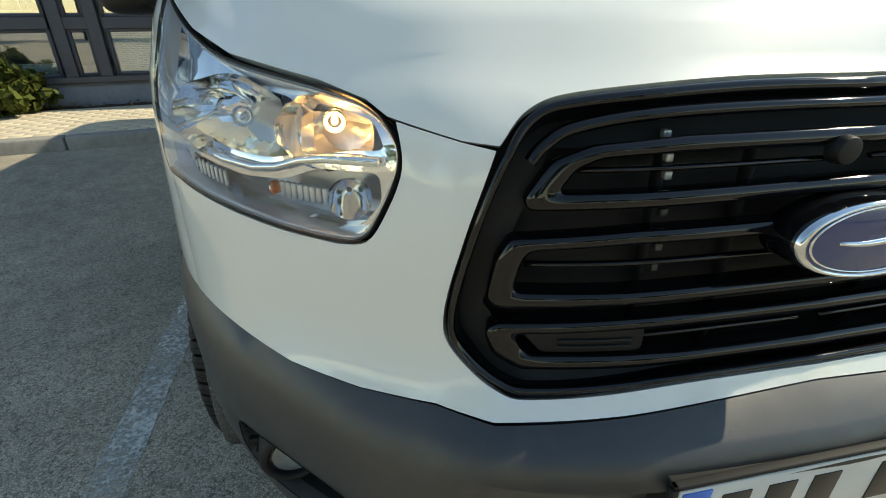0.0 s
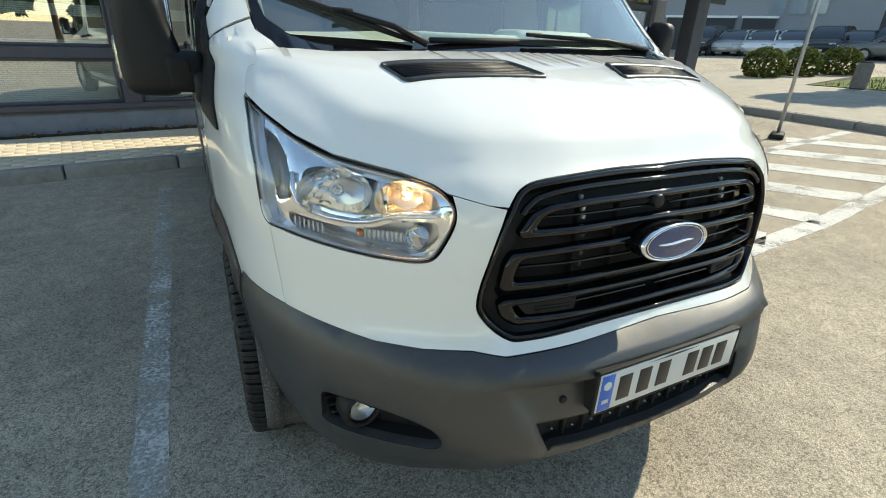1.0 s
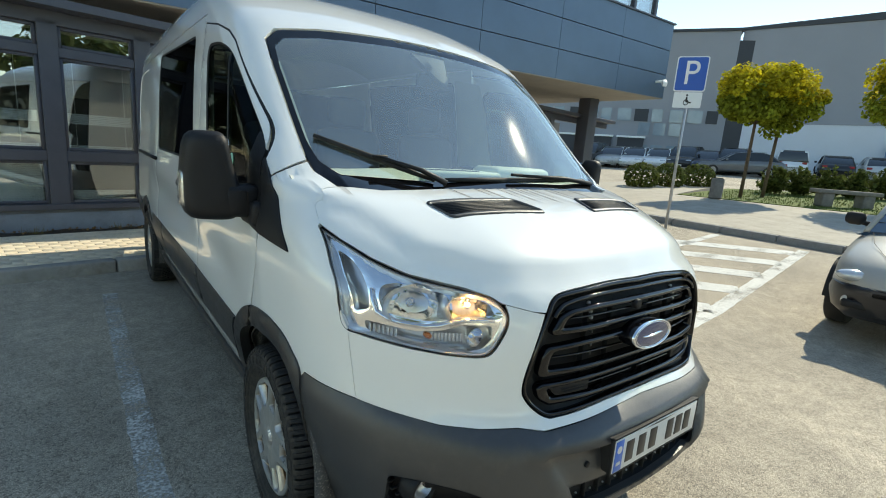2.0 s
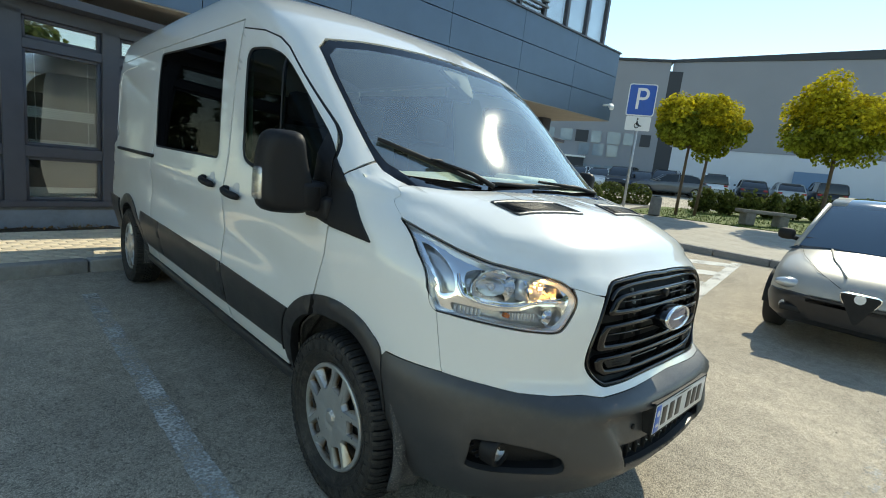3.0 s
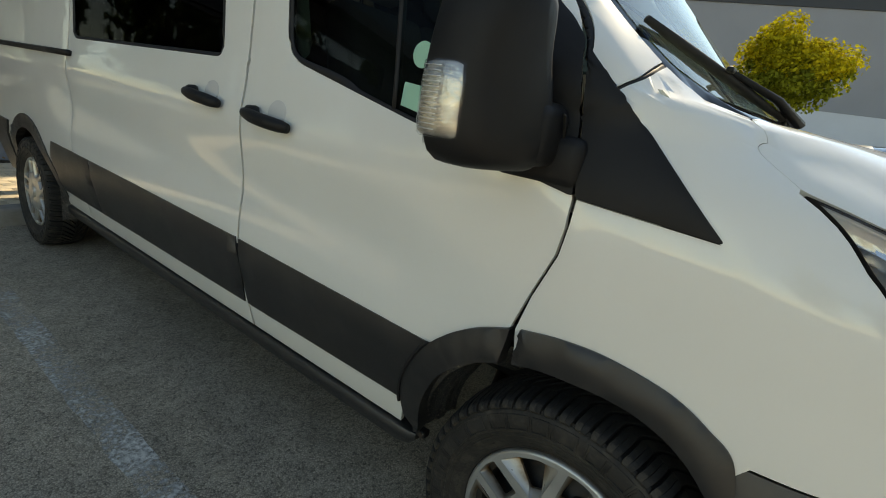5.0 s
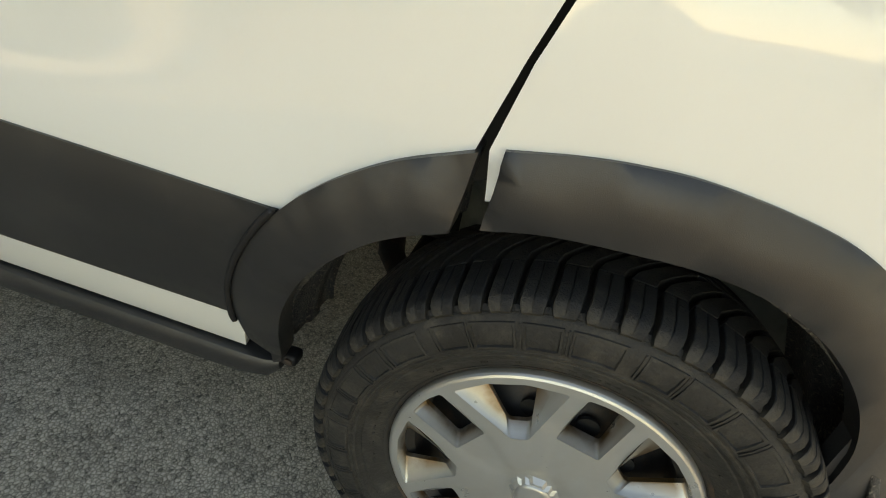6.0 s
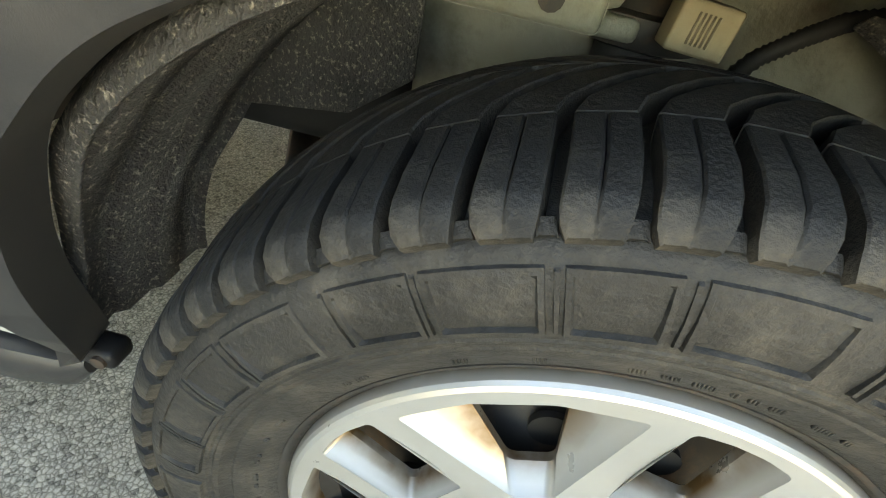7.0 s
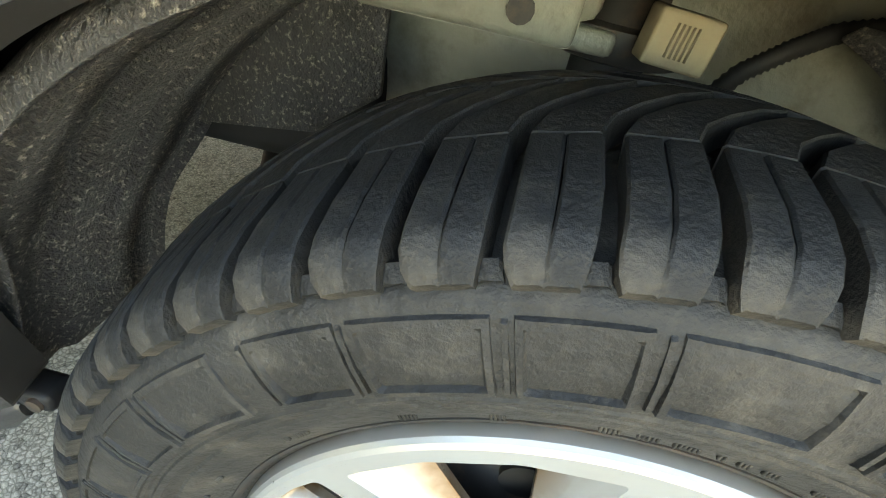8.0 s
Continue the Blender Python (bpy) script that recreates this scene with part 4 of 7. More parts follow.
def housing(side, cy):
    """Ribbed plastic liner round the wheel, open over the tyre towards the chassis."""
    def sweep(prof, a0, a1, n, nm, material, label="", dents=0.0):
        bm = bmesh.new()
        rings = []
        for i in range(n + 1):
            a = radians(a0 + (a1 - a0) * i / n)
            rings.append([Vector((side * x, cy + (r + dents * noise.noise(Vector((x * 9, a * 4, 0)))) * math.cos(a), WHEEL_Z + (r + dents * noise.noise(Vector((x * 9, a * 4, 0)))) * math.sin(a))) for x, r in [(min(.925 + .06 * smoothstep(.25, .85, a), x0 if a > .48 else .985 - (.985 - x0) * (.86 + .14 * smoothstep(.30, .48, a))), r0) for x0, r0 in prof]])
        loft_bm(rings, False, bm)
        o = part(nm, bm, material, VAN, label)
        md = o.modifiers.new("thick", "SOLIDIFY")
        md.thickness = .004
        return o
    ribs = [(.985, .425), (.983, .434), (.968, .443), (.948, .445), (.940, .434), (.908, .432), (.900, .441), (.868, .444), (.855, .434), (.815, .433), (.806, .425), (.770, .424), (.760, .431), (.722, .430), (.712, .420)]
    sweep(ribs, 1, 66, 32, "wheel_liner", LINER, "black plastic wheel liner caked with dried mud", .004)
    sweep([(x, r + .005) for x, r in ribs], 112, 196, 30, "wheel_liner", LINER, "", .008)
    sweep([(.745, .452), (.66, .470), (.58, .475)], 27, 66, 16, "liner_extension", LINER, "", .006)
    sweep([(.99, .475), (.80, .485), (.62, .50)], 52, 114, 14, "wheel_house_top", MATTE)


housing(-1, WHEEL_Y)
for s, cy in ((1, WHEEL_Y), (-1, REAR_Y), (1, REAR_Y)):
    bm = bmesh.new()
    loft_bm([[Vector((s * x, cy + .47 * math.cos(radians(a)), WHEEL_Z + .47 * math.sin(radians(a)))) for x in (.99, .8, .62)] for a in range(-10, 191, 10)], False, bm)
    part("wheel_liner", bm, LINER, VAN)
# pale inner wing with its pressings, bracket, block and hose
bm = bmesh.new()
rows = []
for i in range(25):
    z = .42 + .5 * i / 24
    row = []
    for j in range(41):
        y = .45 + .80 * j / 40
        x = -.60 - .018 * math.exp(-((z - .70) / .05) ** 2) + .03 * smoothstep(1.15, 1.25, y) + .02 * math.exp(-(((y - .78) / .10) ** 2 + ((z - .72) / .09) ** 2))
        row.append(Vector((x, y, z)))
    rows.append(row)
loft_bm(rows, False, bm)
part("inner_wing", bm, CHASSIS, VAN, "pale dusty chassis metal inside the wheel arch")
rail = box_bm((.13, .19, .05), (-.67, 1.125, .780), .012)
box_bm((.012, .18, .055), (-.738, 1.135, .762), .008, 3, bm=rail)
box_bm((.05, .10, .02), (-.70, 1.06, .742), .006, bm=rail)
part("chassis_bracket", rail, CHASSIS, VAN)
part("bolt", cyl_bm(.011, .011, .012, Matrix.Translation((-.746, 1.092, .757)) @ Matrix.Rotation(radians(90), 4, "Y"), 12), STEEL, VAN)
blk = part("beige_block", box_bm((.03, .050, .040), (0, 0, 0), .003), CARD, VAN, "small beige block with a worn label")
blk.matrix_world = pose(-.745, .972, .760, 4, 0, 5)
for i in range(5):
    o = part("label_bar", box_bm((.001, .0016, .024), (-.0155, .010 - .004 * i, .0)), INKED, blk)
part("strut", tube_bm([(-.64, 1.0, .42), (-.655, 1.0, .62), (-.66, 1.0, .86)], .035, 16), STEEL, VAN)
part("spring_seat", cyl_bm(.065, .07, .03, Matrix.Translation((-.65, 1.0, .74)), 24, bevel=.006), STEEL, VAN)
hose = [(-.64, .925, .62), (-.66, .910, .69), (-.675, .888, .738), (-.68, .861, .764), (-.68, .834, .783), (-.68, .79, .797), (-.67, .70, .80), (-.64, .55, .79)]
pts = []
for a, b in zip(hose, hose[1:]):
    for k in range(14):
        pts.append(Vector(a).lerp(Vector(b), k / 14))
part("corrugated_hose", tube_bm(pts, [.0095 if k % 2 else .0078 for k in range(len(pts))], 8), MATTE, VAN)
bm = prism_bm([(1.200, .655), (1.262, .606), (1.40, .586), (1.42, .72), (1.33, .88), (1.200, .90)], .012, Matrix.Translation((-.715, 0, 0)) @ Matrix.Rotation(radians(90), 4, "Z"))
part("liner_flap", bm, LINER, VAN)
# dark box added to hide the sunlit ground beyond the wheel arch
part("subframe", box_bm((.50, .60, .26), (-.34, 1.52, .62), .03), MATTE, VAN)
part("suspension_arm", tube_bm([(-.80, 1.14, .37), (-.74, 1.24, .41), (-.60, 1.36, .44), (-.42, 1.42, .46)], [.022, .028, .030, .034], 10, flat=.7), STEEL, VAN)
bm = box_bm((.03, .034, .022), (-.935, 1.412, .410), .006)
clip = part("liner_clip", bm, PLASTIC_L, VAN)
part("clip_screw", cyl_bm(.008, .007, .006, Matrix.Translation((-.950, 1.408, .410)) @ Matrix.Rotation(radians(-90), 4, "Y"), 12), STEEL, clip)

# ---------- headlamps ----------
GLOW = mat("lit_bulb", (1, .7, .35), .3, emit=(1.0, .60, .22), emit_s=4)
# reflector metal with the bulb's warm glow put into its tint
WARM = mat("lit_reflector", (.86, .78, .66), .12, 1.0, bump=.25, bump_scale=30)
CLEAR = mat("clear_prism", (.86, .88, .89), .08, .35, trans=.35, bump=.25, bump_scale=70)
PRISM = mat("repeater_reflector", (.70, .66, .58), .16, .85, var=.25, scale=35, bump=.35, bump_scale=90)
LAMP_IN = mat("lamp_inner_grey", (.66, .67, .68), .20, .60, bump=.12, bump_scale=24)


def mirrored(ob):
    """The same part on the van's other side."""
    o = new(ob.name.split(".")[0], ob.data)
    o.parent = ob.parent
    o.matrix_basis = Matrix.Diagonal((-1, 1, 1, 1)) @ ob.matrix_basis
    return o


def skin_at(x, z, off=0.0):
    return skin(*fx(x, z), off)


lamps = []
for s in (-1, 1):
    L = LAMP if s < 0 else flip(LAMP)

    def G(*p, r=0.0):
        return F(*[(-s * x, z) for x, z in p], r=r, closed=True)
    body = on_van("headlight", shrunk(L, .004), [], LAMP_IN, VAN, "clear glass headlight with chrome reflectors, one lit warm", step=.04, edge=.015, off=-.085, thick=-.080, roll=0)
    band("lamp_seal", shrunk(L, -.003), shrunk(L, .003), RUBBER, body, n=180, off=-.004)
    band("bright_edge", shrunk(L, .003), shrunk(L, .014), LAMP_IN, body, n=180, off=-.012)
    lens = on_van("lamp_lens", shrunk(L, .005), [], LENS, body, "clear lamp lens", step=.03, edge=.015, thick=0, off=.0015)
    lens.visible_shadow = False
    ho_l = G((-.868, 1.062), (-.872, 1.105), (-.855, 1.148), (-.812, 1.162), (-.702, 1.143), (-.712, 1.058), (-.76, 1.048), (-.82, 1.050), r=.02)
    ho_r = G((-.706, 1.060), (-.696, 1.140), (-.640, 1.133), (-.605, 1.118), (-.597, 1.078), (-.640, 1.072), (-.67, 1.066), r=.012)
    ho_d = G((-.905, 1.025), (-.80, 1.015), (-.735, 1.022), (-.685, 1.044), (-.606, 1.048), (-.605, 1.01), (-.632, .972), (-.665, .962), (-.73, .966), (-.80, .977), (-.90, .992), r=.012)
    ho_s = G((-.898, 1.205), (-.885, 1.17), (-.893, 1.06), (-.922, 1.045), (-.926, 1.13), (-.92, 1.225), r=.01)
    on_van("chrome_bezel", shrunk(L, .012), [ho_l, ho_r, ho_d, ho_s], REFLECTOR, body, step=.025, edge=.010, off=-.028, thick=.03, roll=.003)
    for x, z, rx, rz, lit in ((-.792, 1.10, .088, .062, False), (-.655, 1.098, .066, .050, True)):
        c = skin_at(-s * x, z, -.03)
        m = Matrix.Translation(c + Vector((0, .045, 0))) @ Matrix.Rotation(radians(-s * -18), 4, "Z") @ Matrix.Rotation(radians(90), 4, "X") @ Matrix.Diagonal((rx, rz, .075, 1))
        bm = revolve_bm([(.01, -.55), (.25, -.52), (.5, -.38), (.72, -.15), (.88, .2), (1.0, .6)], m, 40)
        # facets of the reflector
        for v in bm.verts:
            v.co += (v.co - c).normalized() * .0022 * math.sin(v.co.x * 420)
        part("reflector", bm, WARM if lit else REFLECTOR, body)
        bulb = part("bulb", revolve_bm([(0, .013), (.003, .012), (.0045, .006), (.0045, -.016), (.0, -.018)], Matrix.Translation(c + Vector((0, .030, .010 if lit else 0))) @ Matrix.Rotation(radians(90), 4, "X"), 20),
                    GLOW if lit else CHROME, body, "lit warm bulb" if lit else "")
        part("bulb_shield", revolve_bm([(.014, .0), (.016, -.004), (.013, -.012), (.009, -.012)], Matrix.Translation(c + Vector((0, .018, .010 if lit else 0))) @ Matrix.Rotation(radians(90), 4, "X"), 20), CHROME, body)
        if lit:
            lamp = new("headlamp_light", bpy.data.lights.new("headlamp_light", "POINT"))
            lamp.data.energy, lamp.data.color, lamp.data.shadow_soft_size = .28, (1.0, .52, .18), .008
            lamp.location = c + Vector((0, .012, .012))
    # fin between the two chambers
    a0, a1 = skin_at(-s * -.708, 1.058, -.022), skin_at(-s * -.700, 1.142, -.030)
    part("lamp_fin", loft_bm([[a0 + Vector((dx, dy, 0)) for dx, dy in ((-.020, .045), (-.004, .0), (.004, .0), (.020, .045))], [a1 + Vector((dx, dy, 0)) for dx, dy in ((-.006, .035), (-.002, .008), (.002, .008), (.006, .035))]]), LAMP_IN, body)
    # lower chamber: side marker prisms, amber bulb, small reflector
    for k in range(7):
        x = -.895 + .0090 * k
        p = skin_at(-s * x, 1.004 - .0006 * k, -.035)
        part("prism_rib", box_bm((.004, .012, .024), p, .001), CLEAR, body)
    p = skin_at(-s * -.768, 1.0, -.05)
    part("turn_bulb", revolve_bm([(0, .016), (.007, .013), (.010, .0), (.008, -.014), (0, -.014)], Matrix.Translation(p) @ Matrix.Rotation(radians(90), 4, "X"), 18), AMBER, body, "amber turn signal bulb")
    bm = bmesh.new()
    for k in range(9):
        p = skin_at(-s * (-.76 + .0095 * k), .998, -.055)
        box_bm((.0085, .010, .026), p, .003, 2, bm=bm)
    part("turn_reflector", bm, LAMP_IN, body)
    c = skin_at(-s * -.645, 1.005, -.03)
    part("small_reflector", revolve_bm([(.004, -.028), (.016, -.022), (.026, -.004), (.030, .012)], Matrix.Translation(c + Vector((0, .02, 0))) @ Matrix.Rotation(radians(90), 4, "X"), 24), CHROME, body)
    # bright swoosh under the two reflectors
    pts = [skin_at(-s * x, z, -.020) for x, z in ((-.876, 1.13), (-.882, 1.09), (-.876, 1.058), (-.855, 1.044), (-.82, 1.036), (-.77, 1.034), (-.735, 1.040), (-.70, 1.054), (-.67, 1.060), (-.60, 1.064))]
    part("chrome_swoosh", tube_bm(pts, .0065, 10), CHROME, body)

# ---------- grille ----------
gin = shrunk(GRILLE, .022)
band("grille_frame", shrunk(GRILLE, .001), gin, GLOSS, VAN, "gloss black grille surround", n=320, off=-.002)
on_van("grille_back", shrunk(GRILLE, .01), [], MATTE, VAN, step=.06, edge=.03, off=-.085, thick=0)


def loop(name, outer, hole, off=-.012):
    band(name, fillet(both(F(*outer)), .02, 4), fillet(both(F(*hole)), .012, 4), GLOSS, VAN, n=300, off=off)


bar = spl([(-.428, 1.078), (-.412, 1.098), (-.37, 1.119), (-.25, 1.134), (0, 1.138), (.25, 1.134), (.37, 1.119), (.412, 1.098), (.428, 1.078)], 5)
part("grille_bar", tube_bm([skin_at(x, z, -.012) for x, z in bar], .0095, 12, flat=.8), GLOSS, VAN)
loop("grille_loop", ((0, 1.113), (-.25, 1.110), (-.36, 1.100), (-.405, 1.080), (-.436, 1.035), (-.43, 1.020), (-.3, 1.024), (0, 1.032)), ((0, 1.092), (-.25, 1.090), (-.345, 1.083), (-.375, 1.070), (-.396, 1.042), (-.3, 1.044), (0, 1.051)))
loop("grille_loop", ((0, 1.002), (-.3, .997), (-.45, .985), (-.466, .955), (-.476, .900), (-.465, .886), (-.3, .893), (0, .900)), ((0, .983), (-.3, .979), (-.425, .969), (-.434, .950), (-.442, .910), (-.3, .911), (0, .917)))
loop("grille_loop", ((0, .876), (-.3, .871), (-.46, .864), (-.476, .85), (-.465, .815), (-.43, .795), (-.2, .796), (0, .799)), ((0, .859), (-.26, .855), (-.43, .848), (-.435, .838), (-.42, .815), (-.2, .813), (0, .816)))
for zc, xe in ((1.072, .372), (.948, .43), (.837, .30)):
    for s in (-1, 1):
        pts = [skin_at(s * (.02 + (xe - .02) * k / 10), zc - .004 * k / 10, -.03) for k in range(11)]
        part("grille_rod", tube_bm(pts, .0055, 8, flat=.7), GLOSS, VAN)
for s in (-1, 1):
    on_van("grille_insert", F(*[(s * x, z) for x, z in ((-.425, .846), (-.262, .852), (-.262, .818), (-.40, .818))], r=.008, closed=True), [], PLASTIC_L, VAN, step=.02, edge=.012, off=-.016, thick=.01)
    for z in (.828, .838):
        part("insert_groove", tube_bm([skin_at(s * x, z, -.014) for x in (.28, .33, .38)], .0016, 6), MATTE, VAN)
    for x in (.255, .13):
        bm = bmesh.new()
        for z0, z1 in ((.80, 1.12),):
            a, b = skin_at(s * x, z0, -.06), skin_at(s * x, z1, -.06)
            box_bm((.007, .02, z1 - z0), (a + b) / 2, .001, 1, bm=bm)
        part("grille_strut", bm, MATTE, VAN)
    for z in (1.118, 1.083, 1.06, 1.013, .965, .935):
        part("grille_clip", box_bm((.010, .010, .011), skin_at(s * .258, z, -.036), .002), SILVERP if z > 1.05 else PLASTIC, VAN)
part("sensor_disc", cyl_bm(.019, .017, .02, Matrix.Translation(skin_at(-.045, 1.083, -.012)) @ Matrix.Rotation(radians(90), 4, "X"), 28, bevel=.003), PLASTIC_L, VAN, "round black sensor in the grille")

# oval badge
NAVY = mat("badge_blue", (.012, .035, .14), .18, .2, coat=1.0)
bp = Matrix.Translation((-.012, .038, .984)) @ Matrix.Rotation(radians(90 - 4), 4, "X")
oval = Matrix.Diagonal((.118, .049, 1, 1))
badge = part("badge", revolve_bm([(1.0, -.045), (1.02, .0), (1.0, .006)], bp @ oval, 64), GLOSS, VAN, "blue oval badge with chrome rim")
part("badge_rim", revolve_bm([(1.0, .0), (1.005, .010), (.97, .0135), (.915, .0125), (.90, .009)], bp @ oval, 64), CHROME, badge)
part("badge_face", revolve_bm([(.905, .0095), (.6, .0125), (.3, .014), (0, .0145)], bp @ oval, 64), NAVY, badge)
part("badge_line", revolve_bm([(.83, .0108), (.845, .0125), (.86, .0106)], bp @ oval, 64), CHROME, badge)
bm = bmesh.new()
tube_bm([bp @ Vector((.062 * k / 8, .002 * math.sin(k * .4), .0145 - .00004 * k * k)) for k in range(-8, 9)], [.0022 + .0025 * math.cos(k * .19) for k in range(-8, 9)], 8, bm=bm)
part("badge_ornament", bm, CHROME, badge)
part("badge_mount", box_bm((.20, .05, .05), (-.012, .07, .975), .015), GLOSS, badge)

# ---------- number plate, fog lamps, sensors ----------
PLATE = mat("plate_white", (.62, .63, .62), .35, var=.05, scale=20)
BLUE = mat("plate_blue", (.03, .13, .52), .35)
INK = mat("plate_ink", (.02, .02, .02), .4)
pl = part("number_plate", box_bm((.525, .004, .116), (0, -.043, .638), .002), PLATE, VAN, "white number plate with plain dark bars and blue band")
fr = box_bm((.545, .012, .009), (0, -.039, .5775), .002)
box_bm((.545, .012, .007), (0, -.039, .7015), .002, bm=fr)
for s in (-1, 1):
    box_bm((.009, .012, .130), (s * .268, -.039, .640), .002, bm=fr)
box_bm((.535, .050, .122), (0, -.016, .640), .003, bm=fr)
part("plate_frame", fr, MATTE, pl)
part("blue_band", box_bm((.042, .002, .108), (-.237, -.0455, .638), .0005), BLUE, pl)
for x in (-.175, -.105, -.035, .075, .135, .195):
    part("plain_bar", box_bm((.044, .0016, .075), (x, -.0456, .638), .0005), INK, pl)
part("plain_bar", box_bm((.022, .0012, .012), (-.237, -.0468, .612)), PLATE, pl)
part("plain_bar", cyl_bm(.013, .013, .0012, Matrix.Translation((-.237, -.0468, .660)) @ Matrix.Rotation(radians(90), 4, "X"), 12), PLATE, pl)
# shelf behind the plate
for s in (-1, 1):
    rec = FOG if s < 0 else flip(FOG)
    on_van("lamp_recess", shrunk(rec, -.001), [], PLASTIC_L, VAN, step=.03, edge=.014, off=-.06, thick=-.058, roll=0)
    c = skin_at(s * .775, .526, -.035)
    m = Matrix.Translation(c) @ Matrix.Rotation(radians(s * -6), 4, "Z") @ Matrix.Rotation(radians(90), 4, "X")
    f = part("fog_lamp", revolve_bm([(.058, -.05), (.058, .0), (.052, .010), (.045, .011), (.041, .004), (.036, -.02)], m, 32), PLASTIC_L, VAN, "round fog lamp in the bumper")
    part("fog_reflector", revolve_bm([(.036, .001), (.030, -.012), (.018, -.022), (.0, -.024)], m, 28), LAMP_IN, f)
    part("fog_glass", revolve_bm([(.041, .004), (.025, .009), (.0, .011)], m, 28), LENS, f)
    for k in range(3):
        q = skin_at(s * (.845 - .012 * k), .54 - .018 * k, -.02)
        part("recess_rib", box_bm((.03, .012, .006), q, .002), PLASTIC_L, VAN)
    part("parking_sensor", cyl_bm(.011, .010, .008, Matrix.Translation(skin_at(s * .328, .612, .004)) @ Matrix.Rotation(radians(90), 4, "X"), 20, bevel=.002), MATTE, VAN)
on_van("lower_grille", shrunk(OPEN, -.004), [], MATTE, VAN, step=.05, edge=.025, off=-.05, thick=-.048, roll=0)
for k in range(11):
    x = -.33 + .066 * k
    part("rivet", cyl_bm(.004, .003, .005, Matrix.Translation(skin_at(x, .485, -.044)) @ Matrix.Rotation(radians(90), 4, "X"), 8), SILVERP, VAN)
    part("lower_rib", box_bm((.006, .02, .075), skin_at(x + .03, .508, -.045), .001, 1), MATTE, VAN)

# ---------- bonnet vents ----------
for vi, v in enumerate(vents):
    s = -1 if vi == 0 else 1
    fr = band("bonnet_vent", shrunk(v, -.005), shrunk(v, .008), PLASTIC, VAN, "black louvred vent in the bonnet", n=160, off=.001)
    on_van("vent_floor", v, [], MATTE, fr, step=.05, edge=.02, off=-.03, thick=-.03, roll=0)

    def at_vent(u, w, off):
        x = (.590 + (.560 - .590) * w) * (1 - u) + (.20 + (.145 - .20) * w) * u
        y = (.607 + (.490 - .607) * w) * (1 - u) + (.588 + (.450 - .588) * w) * u
        b, z = fxy(s * x, y)
        return skin(b, z, off)
    for k in range(1, 10):
        part("vent_slat", tube_bm([at_vent(u, k / 10, -.004) for u in (.04, .3, .6, .96)], .0034, 6, flat=1.4), PLASTIC_L, fr)
    for u in (.2, .4, .6, .8):
        part("vent_cross", tube_bm([at_vent(u, w, -.012) for w in (.06, .5, .94)], .003, 6), PLASTIC_L, fr)

# ---------- wipers ----------


def wiper(pivot, mid, tip, far):
    a, b, c, d = [Vector(skin(*fx(x, z), o)) for x, z, o in (pivot, mid, tip, far)]
    w = part("wiper", tube_bm([a, a.lerp(b, .4) + Vector((0, -.006, .012)), b], [.018, .014, .009], 8, flat=.7), PLASTIC_L, VAN, "black windscreen wiper resting on the glass")
    part("wiper_blade", tube_bm([c, c.lerp(d, .25), c.lerp(d, .5), c.lerp(d, .75), d], [.010, .014, .016, .014, .009], 8, flat=.8), MATTE, w)
    part("blade_joint", box_bm((.07, .016, .014), b + Vector((0, 0, .002)), .005), PLASTIC_L, w)


wiper((-.36, 1.402, .014), (-.585, 1.486, .020), (-.80, 1.560, .009), (-.395, 1.415, .009))
wiper((.70, 1.412, .014), (.085, 1.440, .020), (-.335, 1.420, .009), (.66, 1.432, .009))

# ---------- door mirrors ----------


